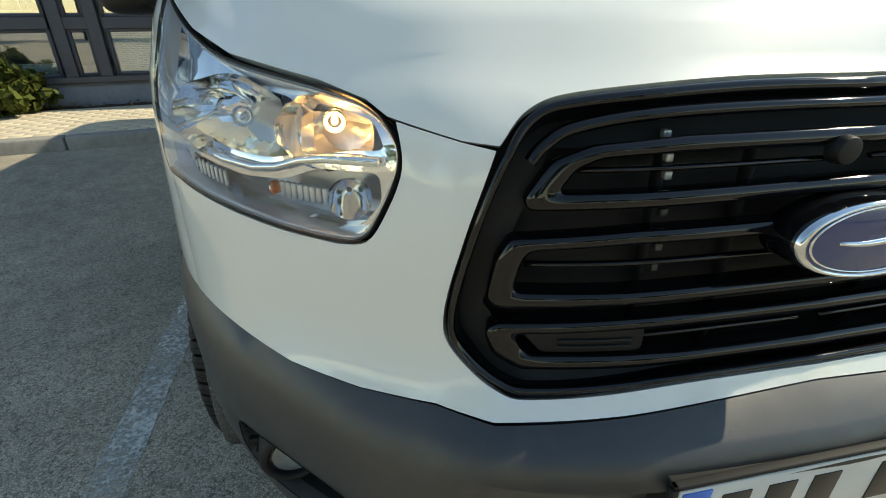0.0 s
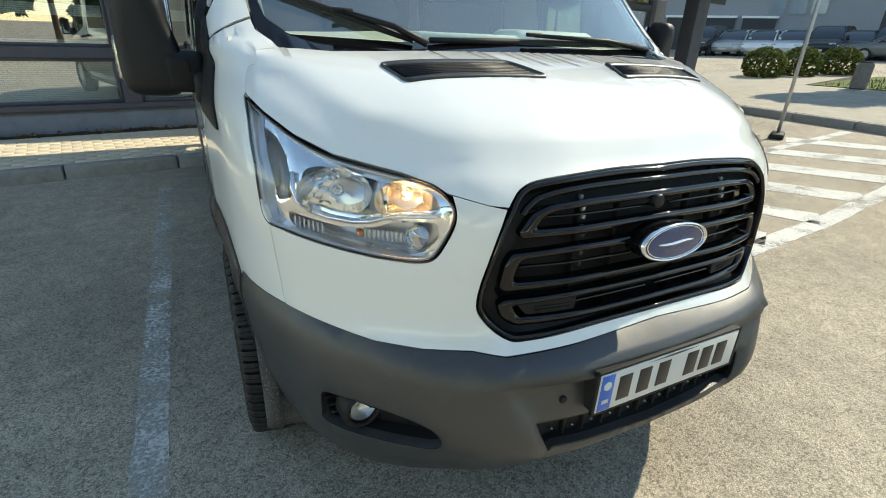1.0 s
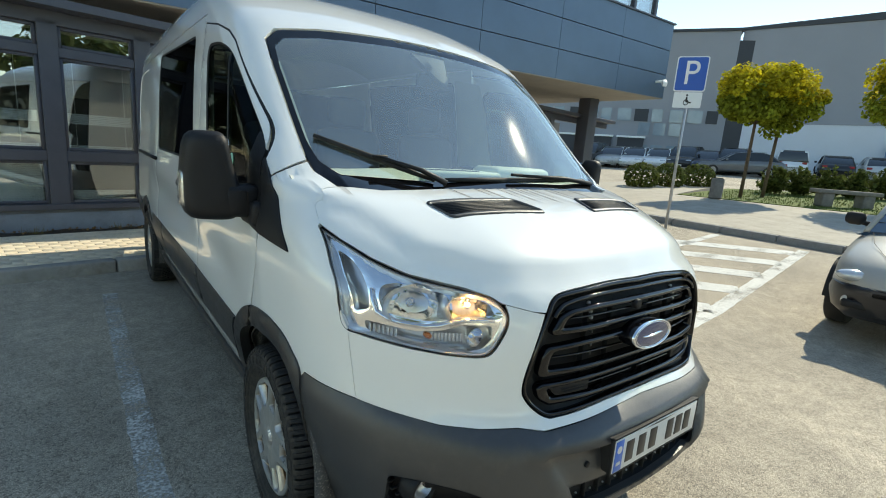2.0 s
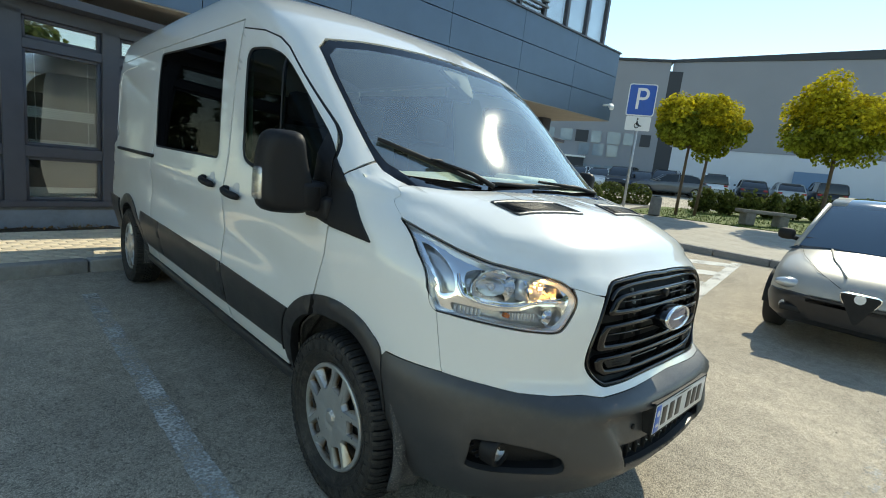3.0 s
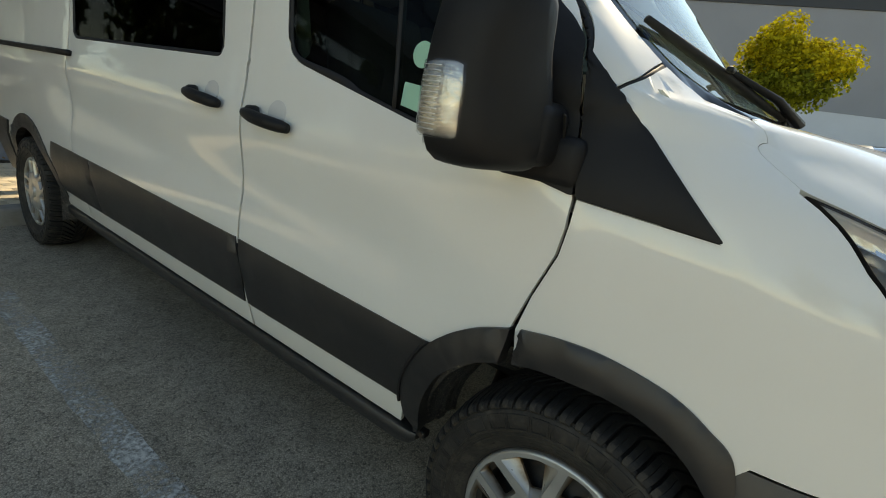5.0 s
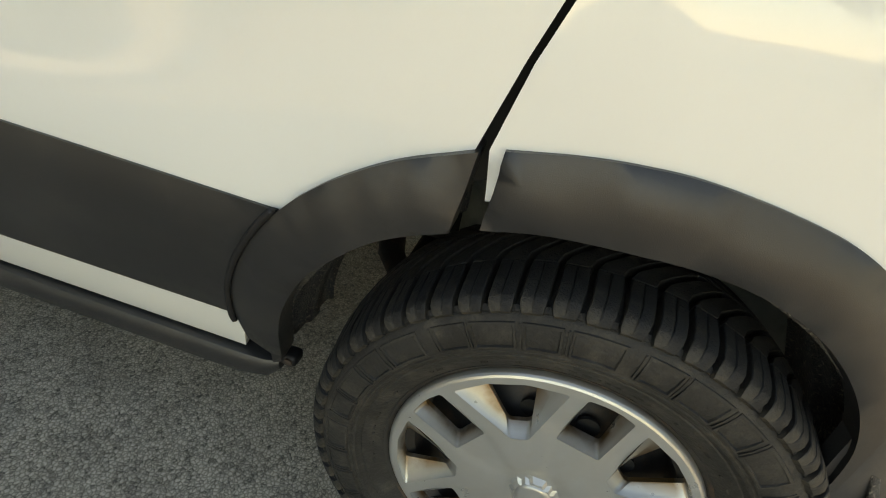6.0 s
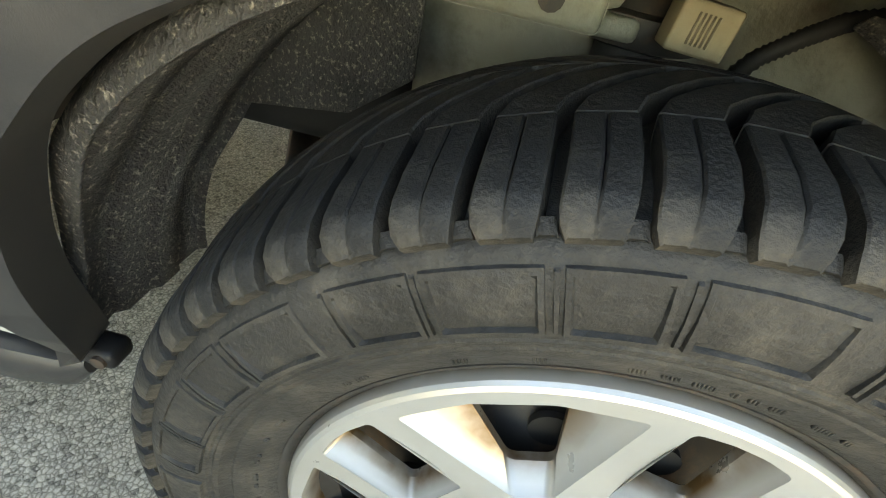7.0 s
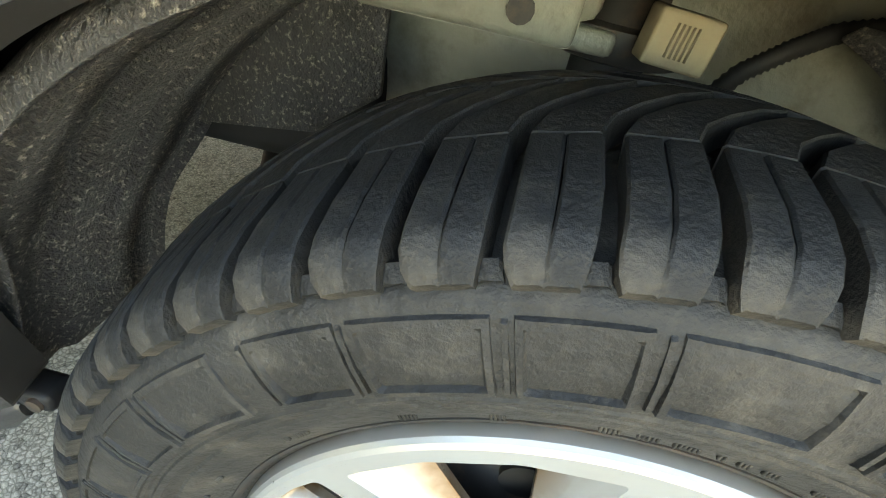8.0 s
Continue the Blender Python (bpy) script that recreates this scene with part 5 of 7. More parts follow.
def door_mirror(s):
    rings = []
    for y, kx, kz in ((1.170, .60, .62), (1.173, .76, .78), (1.181, .88, .89), (1.200, .965, .965), (1.235, 1.0, 1.0), (1.277, 1.0, 1.0), (1.285, .95, .96), (1.279, .92, .95)):
        ring = []
        for i in range(40):
            a = 2 * math.pi * i / 40
            ca, sa = math.cos(a), math.sin(a)
            p = 5.0
            rr = (abs(ca) ** p + abs(sa) ** p) ** (-1 / p)
            hx = .096 - .012 * max(0, sa)
            x = -1.153 + hx * kx * rr * ca - .040 * max(0, ca) * smoothstep(-.5, .9, sa)
            z = 1.388 + .166 * kz * rr * sa
            ring.append(Vector((x * -s, y + .40 * (-1.153 - x) - .02 * sa * sa, z)))
        rings.append(ring)
    bm = loft_bm(rings)
    bmesh.ops.recalc_face_normals(bm, faces=bm.faces[:])
    m = soft(part("door_mirror", bm, PLASTIC_L, VAN, "large black plastic door mirror with a clear side repeater"), 50)
    arm = [Vector((-s * x, y, z)) for x, y, z in ((-1.00, 1.19, 1.28), (-1.05, 1.20, 1.285), (-1.12, 1.21, 1.30))]
    part("mirror_arm", tube_bm(arm, [.062, .056, .05], 14, flat=.9), PLASTIC_L, m)
    part("mirror_foot", box_bm((.13, .12, .125), (-s * -1.055, 1.195, 1.30), .028, 3), PLASTIC_L, m)
    part("mirror_foot", box_bm((.06, .19, .10), (-s * -1.01, 1.18, 1.255), .02), PLASTIC_L, m)
    part("arm_joint", tube_bm([Vector((-s * -1.045, 1.125, 1.30)), Vector((-s * -1.046, 1.13, 1.34)), Vector((-s * -1.075, 1.12, 1.342))], .003, 6), MATTE, m)
    # repeater on the outer corner
    def shell(k):
        rings = []
        for z, w in ((1.268, .86), (1.274, .97), (1.30, 1.0), (1.36, 1.0), (1.396, .96), (1.404, .82)):
            ring = []
            for i in range(18):
                a = math.pi * (.42 + 1.0 * i / 17)
                ca, sa = math.cos(a), math.sin(a)
                rr = (abs(ca) ** 3.2 + abs(sa) ** 3.2) ** (-1 / 3.2)
                ring.append(Vector((-s * (-1.205 + .052 * w * k * rr * ca), 1.279 - .058 * w * k * rr * sa, 1.336 + (z - 1.336) * k)))
            rings.append(ring)
        b = loft_bm(rings, True)
        bmesh.ops.recalc_face_normals(b, faces=b.faces[:])
        return b
    rp = soft(part("repeater", shell(.96), PRISM, m, "clear turn signal lens"), 50)
    lens = soft(part("repeater_lens", shell(1.0), LENS, rp), 50)
    lens.visible_shadow = False
    for k in range(13):
        z = 1.282 + .009 * k
        pts = []
        for i in range(9):
            a = math.pi * (.99 + .34 * i / 8)
            ca, sa = math.cos(a), math.sin(a)
            rr = (abs(ca) ** 3.2 + abs(sa) ** 3.2) ** (-1 / 3.2)
            pts.append(Vector((-s * (-1.205 + .0505 * rr * ca), 1.279 - .056 * rr * sa, z)))
        part("repeater_rib", tube_bm(pts, .0008, 5), CLEAR, rp)
    part("repeater_bulb", revolve_bm([(0, .012), (.007, .008), (.007, -.01), (0, -.012)], Matrix.Translation((-s * -1.232, 1.245, 1.335)), 12), AMBER, m)
    part("mirror_glass", box_bm((.16, .004, .28), (0, 0, 0), .01, m=Matrix.Translation((-s * -1.153, 1.288, 1.39)) @ Matrix.Rotation(-s * radians(-21), 4, "Z")), CHROME, m)


door_mirror(-1)
door_mirror(1)

# ---------- handles, slide rail, fuel flap ----------
CUP = mat("handle_cup_grey", (.62, .62, .61), .4, coat=.6, var=.03, scale=9)
for s in (-1, 1):
    for y0, y1, z in ((2.605, 2.372, 1.226), (2.212, 1.978, 1.200)):
        pts = []
        for k in range(9):
            t = k / 8
            b, zz = sy(y0 + (y1 - y0) * t, z + .012 * (1 - t) - .006 * t, s)
            pts.append(skin(b, zz, .006 + .034 * math.sin(math.pi * min(max(t, .08), .92)) ** .6))
        h = part("door_handle", tube_bm(pts, [.014, .017, .018, .018, .018, .018, .018, .017, .013], 10, flat=1.15), PLASTIC_L, VAN, "black plastic pull handle")
        yc, zc = y0 + (y1 - y0) * .62, z + .030
        c = [sy(yc + .045 * math.cos(a), zc + .040 * math.sin(a), s) for a in [2 * math.pi * k / 24 for k in range(24)]]
        on_van("handle_cup", c, [], CUP, h, step=.02, edge=.012, off=.004, thick=.006)
        e = [skin(*sy(y0 + (y1 - y0) * t, z + dz, s), .018) for t, dz in ((.02, .004), (.10, .024), (.24, .026), (.30, .008))]
        part("handle_hinge", tube_bm(e, [.012, .015, .015, .012], 8), PLASTIC_L, h)
    r = [sy(y, 1.305 + .0 * y, s) for y in (3.86, 4.2, 4.6, 5.0, 5.25)]
    rail = part("slide_rail", tube_bm([skin(b, z, .010) for b, z in r], .017, 8, flat=.9), PLASTIC_L, VAN, "dark slide rail for the side door")
    part("rail_groove", tube_bm([skin(b, z + .004, .022) for b, z in r], .006, 6), MATTE, rail)
    # pressed rear panel border
    part("panel_pressing", tube_bm([skin(*sy(y, z, s), -.001) for y, z in ((5.44, 1.38), (5.50, 1.5), (5.50, 1.75), (5.50, 1.98), (5.46, 2.06), (5.2, 2.08), (4.8, 2.08))], .006, 8), PAINT, VAN)

# ---------- cabin ----------
DASH = mat("dash_grey", (.56, .57, .50), .6, var=.1, scale=8)
TRIM = mat("cabin_trim", (.56, .58, .50), .7, var=.06, scale=6)
CLOTH = mat("seat_cloth", (.05, .052, .06), .9, var=.2, scale=60)
dash = loft_bm([[Vector((x, y, z)) for x, y, z in ((x, .92, 1.355), (x, 1.0, 1.415), (x, 1.16, 1.43 + .025 * math.exp(-((x + .3) / .3) ** 2)), (x, 1.30, 1.36), (x, 1.36, 1.22), (x, 1.34, .9), (x, .92, .9))] for x in (-.93, -.6, -.3, 0, .3, .6, .93)])
d = part("dashboard", dash, DASH, VAN, "grey dashboard")
soft(d, 40)
part("dash_binnacle", box_bm((.42, .20, .07), (.36, 1.16, 1.445), .03), DASH, d)
part("dash_tray", box_bm((.44, .24, .035), (-.10, 1.10, 1.437), .014), TRIM, d)
bm = bmesh.new()
for k in range(10):
    box_bm((.02, .05, .004), (-.27 + .03 * k, 1.05, 1.456), bm=bm)
part("dash_vent", bm, MATTE, d)
part("steering_wheel", tube_bm([Vector((.38 + .19 * math.cos(a), 1.47 + .10 * math.sin(a), 1.30 + .15 * math.sin(a))) for a in [2 * math.pi * k / 28 for k in range(29)]], .014, 8), MATTE, VAN)
for x in (-.58, -.15, .45):
    seat = part("seat", box_bm((.42, .46, .16), (x, 1.86, .98), .05), CLOTH, VAN, "dark cloth front seat")
    part("seat_back", box_bm((.42, .13, .62), (0, 0, 0), .05, m=pose(x, 2.10, 1.32, -10, 0, 0)), CLOTH, seat)
    part("headrest", box_bm((.25, .10, .17), (x, 2.17, 1.74), .04), CLOTH, seat)
part("bulkhead", box_bm((1.80, .03, 1.55), (0, 3.96, 1.2), .01), MATTE, VAN)
part("cabin_floor", box_bm((1.80, 2.3, .04), (0, 2.85, .50), .01), MATTE, VAN)
head = on_van("headliner", both(F((0, 2.13), (-.5, 2.12), (-.78, 2.08)) + Y((1.95, 2.12), (2.5, 2.2), (3.9, 2.2)) + [(sy(3.9, 2.2)[0], 2.9), (0, 2.95)]), [], TRIM, VAN, step=.1, edge=.06, off=-.03, thick=0)
pair("door_lining", Y((1.56, .62), (2.2, .62), (2.2, 1.36), (1.9, 1.33), (1.56, 1.24)), [], TRIM, VAN, step=.1, edge=.05, off=-.06, thick=0)
pair("pillar_lining", F((-.815, 1.50), (-.815, 1.9)) + Y((1.62, 1.93), (1.24, 1.56)), [], TRIM, VAN, step=.06, edge=.03, off=-.03, thick=0)
pair("pillar_lining", Y((2.12, 1.36), (2.40, 1.36), (2.47, 2.1), (2.17, 2.05)), [], TRIM, VAN, step=.08, edge=.04, off=-.03, thick=0)
on_van("sensor_housing", F((-.11, 2.05), (.11, 2.05), (.03, 1.915), (.0, 1.895), (-.03, 1.915)), [], MATTE, VAN, "dark sensor housing behind the windscreen", step=.04, edge=.02, off=-.012, thick=.03, roll=.006)
part("rear_view_mirror", box_bm((.20, .03, .07), (0, 1.46, 1.90), .012), MATTE, VAN)
STICKER = mat("green_sticker", (.33, .62, .47), .5)
disc = [sy(1.536 + .031 * math.cos(a), 1.435 + .031 * math.sin(a)) for a in [2 * math.pi * k / 24 for k in range(24)]]
card = [sy(*p) for p in ((1.512, 1.301), (1.578, 1.313), (1.578, 1.369), (1.512, 1.363))]
for nm, poly, text in (("round_sticker", disc, "pale green inspection sticker"), ("square_sticker", card, "pale green square sticker")):
    bm = loft_bm([[skin(*p, -.003) for p in poly], [skin(*p, -.001) for p in poly]])
    bmesh.ops.recalc_face_normals(bm, faces=bm.faces[:])
    part(nm, bm, STICKER, VAN, text, smooth=False)

# ---------- ground and paving ----------
ASPHALT = bpy.data.materials.new("asphalt")
ASPHALT.use_nodes = True
nt = ASPHALT.node_tree
bs = nt.nodes["Principled BSDF"]
bs.inputs["Roughness"].default_value = 0.88
co = nt.nodes.new("ShaderNodeTexCoord")


def tex(kind, scale, detail=3, link=None):
    n = nt.nodes.new(kind)
    n.inputs["Scale"].default_value = scale
    if "Detail" in n.inputs:
        n.inputs["Detail"].default_value = detail
    nt.links.new(co.outputs["Object"], n.inputs["Vector"])
    return n


def ramp(a, b, ca, cb, src):
    r = nt.nodes.new("ShaderNodeValToRGB")
    r.color_ramp.elements[0].position, r.color_ramp.elements[1].position = a, b
    r.color_ramp.elements[0].color, r.color_ramp.elements[1].color = (*ca, 1), (*cb, 1)
    nt.links.new(src, r.inputs["Fac"])
    return r.outputs["Color"]


def mixc(kind, fac, a, b):
    m = nt.nodes.new("ShaderNodeMix")
    m.data_type, m.blend_type = "RGBA", kind
    m.inputs["Factor"].default_value = fac
    nt.links.new(a, m.inputs["A"])
    nt.links.new(b, m.inputs["B"])
    return m.outputs["Result"]


stone = tex("ShaderNodeTexVoronoi", 125)
gap = tex("ShaderNodeTexVoronoi", 125)
gap.feature = "DISTANCE_TO_EDGE"
stone2 = tex("ShaderNodeTexVoronoi", 75)
big = tex("ShaderNodeTexNoise", 0.7, 8)
mid = tex("ShaderNodeTexNoise", 9, 6)
fine = tex("ShaderNodeTexVoronoi", 210)
sp, sf = nt.nodes.new("ShaderNodeSeparateColor"), nt.nodes.new("ShaderNodeSeparateColor")
nt.links.new(stone.outputs["Color"], sp.inputs[0])
nt.links.new(fine.outputs["Color"], sf.inputs[0])
pebble = ramp(.12, .95, (.026, .024, .022), (.53, .475, .39), sp.outputs[0])
sand = ramp(.0, 1.0, (.045, .040, .033), (.31, .27, .21), sf.outputs[1])
c1 = mixc("MULTIPLY", .8, mixc("MIX", .26, pebble, sand), ramp(.0, .11, (.26, .25, .23), (1.12, 1.12, 1.12), gap.outputs["Distance"]))
c2 = ramp(0.15, 0.75, (.75, .75, .75), (1.25, 1.22, 1.18), stone2.outputs["Color"])
c3 = ramp(0.32, 0.7, (.80, .80, .80), (1.18, 1.17, 1.15), big.outputs["Fac"])
c4 = ramp(0.3, 0.7, (.85, .85, .85), (1.12, 1.12, 1.12), mid.outputs["Fac"])
col = mixc("MULTIPLY", 1.0, mixc("MULTIPLY", 1.0, mixc("MULTIPLY", .7, c1, c2), c3), c4)
nt.links.new(col, bs.inputs["Base Color"])
bmp = nt.nodes.new("ShaderNodeBump")
bmp.inputs["Strength"].default_value, bmp.inputs["Distance"].default_value = 1.0, .006
nt.links.new(gap.outputs["Distance"], bmp.inputs["Height"])
nt.links.new(bmp.outputs["Normal"], bs.inputs["Normal"])



def worn_paint(name, low, high):
    """Road paint that has worn away in specks and patches."""
    m = mat(name, (.62, .62, .59), .8, var=.15, scale=30, bump=.4, bump_scale=170)
    t = m.node_tree
    tr = t.nodes.new("ShaderNodeBsdfTransparent")
    mx = t.nodes.new("ShaderNodeMixShader")
    c = t.nodes.new("ShaderNodeTexCoord")
    fine, wide = t.nodes.new("ShaderNodeTexNoise"), t.nodes.new("ShaderNodeTexNoise")
    fine.inputs["Scale"].default_value, fine.inputs["Detail"].default_value = 75, 6
    wide.inputs["Scale"].default_value, wide.inputs["Detail"].default_value = 3.5, 4
    ad = t.nodes.new("ShaderNodeMath")
    ad.operation = "ADD"
    mr = t.nodes.new("ShaderNodeMapRange")
    mr.inputs["From Min"].default_value, mr.inputs["From Max"].default_value = low, high
    for n in (fine, wide):
        t.links.new(c.outputs["Object"], n.inputs["Vector"])
    t.links.new(fine.outputs["Fac"], ad.inputs[0])
    t.links.new(wide.outputs["Fac"], ad.inputs[1])
    t.links.new(ad.outputs[0], mr.inputs["Value"])
    t.links.new(mr.outputs["Result"], mx.inputs["Fac"])
    t.links.new(tr.outputs["BSDF"], mx.inputs[1])
    t.links.new(t.nodes["Principled BSDF"].outputs["BSDF"], mx.inputs[2])
    t.links.new(mx.outputs["Shader"], t.nodes["Material Output"].inputs["Surface"])
    return m


LINE = worn_paint("worn_road_paint", .83, 1.19)
HATCH = worn_paint("hatch_road_paint", .70, .95)
FAINT = worn_paint("faint_road_paint", 1.02, 1.35)
PAVER = mat("pale_pavers", (.70, .60, .45), .85, var=.10, scale=5, dirt=(.25, .21, .16), dirt_amt=.45, dirt_scale=9, bump=.3, bump_scale=150, island=.10)
CONC = mat("kerb_concrete", (.30, .29, .27), .85, var=.14, scale=6, dirt=(.16, .14, .12), dirt_amt=.6, dirt_scale=8, bump=.4, bump_scale=120)
SOIL = mat("dark_soil", (.05, .036, .024), .95, var=.4, scale=20, bump=1.0, bump_scale=60)


def zg(x):
    return GZ + .062 * min(max(0.0, x - 4.0), 5.0) + .043 * min(max(0.0, x - 9.0), 41.0)


bm = bmesh.new()
xs = [-1500, -60, 4, 9, 12, 20, 30, 50, 1500]
ys = [-1500, -40, 0, 40, 1500]
gv = [[bm.verts.new((x, y, zg(x))) for y in ys] for x in xs]
for i in range(len(xs) - 1):
    for j in range(len(ys) - 1):
        bm.faces.new((gv[i][j], gv[i + 1][j], gv[i + 1][j + 1], gv[i][j + 1]))
tagged(link_bm("ground", bm, ASPHALT, smooth=False), "grey worn asphalt of a sunny parking lot", "ground", kind="structure")
TURN = radians(10)
LOT = Matrix.Translation((-1.08, 5.22, GZ)) @ Matrix.Rotation(TURN, 4, "Z")


def worn_line(name, a, b, w, seed, keep=None):
    """A painted line broken up by wear, a hair above the asphalt."""
    a, b = Vector(a), Vector(b)
    d = b - a
    ln = d.length
    d.normalize()
    s = Vector((-d.y, d.x, 0))
    rnd = random.Random(seed)
    bm = bmesh.new()
    nu = max(2, int(ln / .06))
    rows = []
    for i in range(nu + 1):
        row = []
        for j in (-.5, -.2, .2, .5):
            p = a + d * (ln * i / nu) + s * (w * j + (rnd.uniform(-.005, .005) if abs(j) > .4 else 0))
            row.append(Vector((p.x, p.y, zg(p.x) + .004)))
        rows.append(row)
    loft_bm(rows, False, bm)
    return tagged(link_bm(name, bm, keep, smooth=False), "worn white line painted on the asphalt", "road marking", kind="structure")


worn_line("parking_line", (-1.365, -.1, 0), (-1.385, 4.4, 0), .115, 3, LINE)
worn_line("parking_line", (1.05, -.6, 0), (2.6, -.72, 0), .10, 5, FAINT)
worn_line("hatch_border", (2.2, 1.22, 0), (8.35, 1.95, 0), .17, 6, HATCH)
worn_line("hatch_border", (5.2, 3.28, 0), (8.45, 3.45, 0), .15, 7, HATCH)
for k in range(6):
    x0 = 3.0 + 1.0 * k
    y0 = 1.22 + (x0 - 2.2) * .119 + .05
    worn_line("hatch_bar", (x0, y0, 0), (x0 - .95, y0 + 1.65, 0), .36, 20 + k, HATCH)

# left sidewalk: kerb stones, pavers, soil strip
kerb = thing("kerb", "grey concrete kerb stones along the sidewalk", "kerb", LOT, kind="structure")
kb = box_bm((.985, .15, .20), (0, 0, 0), .018)
first = None
for k in range(-9, 16):
    if first is None:
        first = part("kerb_stone", kb, CONC, kerb)
        o = first
    else:
        o = new("kerb_stone", first.data)
        o.parent = kerb
    o.matrix_basis = Matrix.Translation((k * 1.0 + .3, .075, .03))
side = thing("sidewalk", "sunlit beige concrete pavers beside the building", "sidewalk", LOT, kind="structure")
part("paver_bed", box_bm((26, 1.62, .12), (3, .96, .05)), CONC, side, smooth=False)
pv = box_bm((.196, .096, .03), (0, 0, 0), .004, 1)
first = part("paver", pv, PAVER, side)
first.matrix_basis = Matrix.Translation((-2.9, .20, .112))
cells = [(i, j) for j in range(16) for i in range(-15, 5)]
far_bm = bmesh.new()
for j in range(16):
    for i in range(-40, 60):
        x, y = i * .2 + (.1 if j % 2 else 0), .205 + j * .1
        m = Matrix.Translation((x, y, .112 + .002 * noise.noise(Vector((x * 3, y * 3, 1)))))
        if -15 <= i < 3 and j < 16:
            o = new("paver", first.data)
            o.parent = side
            o.matrix_basis = m
        else:
            box_bm((.196, .096, .03), m=m, bm=far_bm)
bpy.data.objects.remove(first)
tagged(part("paving", far_bm, PAVER, side, smooth=False), kind="stuff")
soil = bmesh.new()
rows = [[Vector((-8 + .08 * i, 1.80 + .036 * j, .10 + .045 * noise.noise(Vector((i * .35, j * .9, 0))) + (.03 if j in (1, 2, 3) else 0))) for i in range(260)] for j in range(5)]
loft_bm(rows, False, soil)
so = link_bm("soil_strip", soil, SOIL)
so.matrix_world = LOT
tagged(so, "dark bare soil strip with dead leaves at the plinth", "soil", kind="structure")
WEED = mat("dry_weeds", (.16, .13, .04), .9, var=.4, scale=30)
rnd = random.Random(8)
for u in (-1.55, -.62, -2.6, .3):
    bm = bmesh.new()
    for k in range(38):
        a = rnd.uniform(0, 6.28)
        r = rnd.uniform(0, .10)
        p = Vector((u + r * math.cos(a) * 1.6, 1.86 + r * math.sin(a) * .5, .10))
        t = p + Vector((rnd.uniform(-.05, .05), rnd.uniform(-.05, .03), rnd.uniform(.04, .13)))
        s = Vector((.004, 0, 0))
        bm.faces.new([bm.verts.new(q) for q in (p - s, p + s, t)])
    o = link_bm("weed_tuft", bm, WEED)
    o.matrix_world = LOT
    tagged(o, "small dry weed tuft at the wall's foot", "weed", group="weeds along the plinth")

# ---------- the office building beside the van ----------
FRAME = mat("window_frame_grey", (.070, .074, .094), .45, var=.08, scale=5, rough_var=.08)
PLINTH = mat("plinth_blue_grey", (.20, .23, .28), .7, var=.12, scale=4, dirt=(.12, .12, .12), dirt_amt=.5, dirt_scale=7, bump=.3, bump_scale=60)
CLAD = mat("blue_cladding", (.095, .145, .215), .38, .25, var=.06, scale=1.5, rough_var=.08)
SOFFIT = mat("soffit_beige", (.36, .32, .27), .7, var=.08, scale=2)
GLASSB = pane("office_glass", (.90, .94, .93), .30, .004)
BLIND = mat("white_blind", (.80, .83, .82), .6, var=.06, scale=10)
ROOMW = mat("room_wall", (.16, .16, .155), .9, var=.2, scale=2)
off = thing("office_building", "office building with dark grey window frames and blue metal cladding", "building", kind="structure")


def lotbox(name, size, at, material, parent=off, bevel=.004, label=""):
    o = part(name, box_bm(size, at, bevel, 1), material, parent, label, smooth=False)
    o.matrix_world = LOT
    return o


V = 1.98
lotbox("plinth", (24, .20, .42), (3, V + .10, .20), PLINTH)
lotbox("sill_rail", (24, .10, .07), (3, V + .02, .435), FRAME)
lotbox("top_rail", (24, .14, .16), (3, V + .06, 2.72), FRAME)
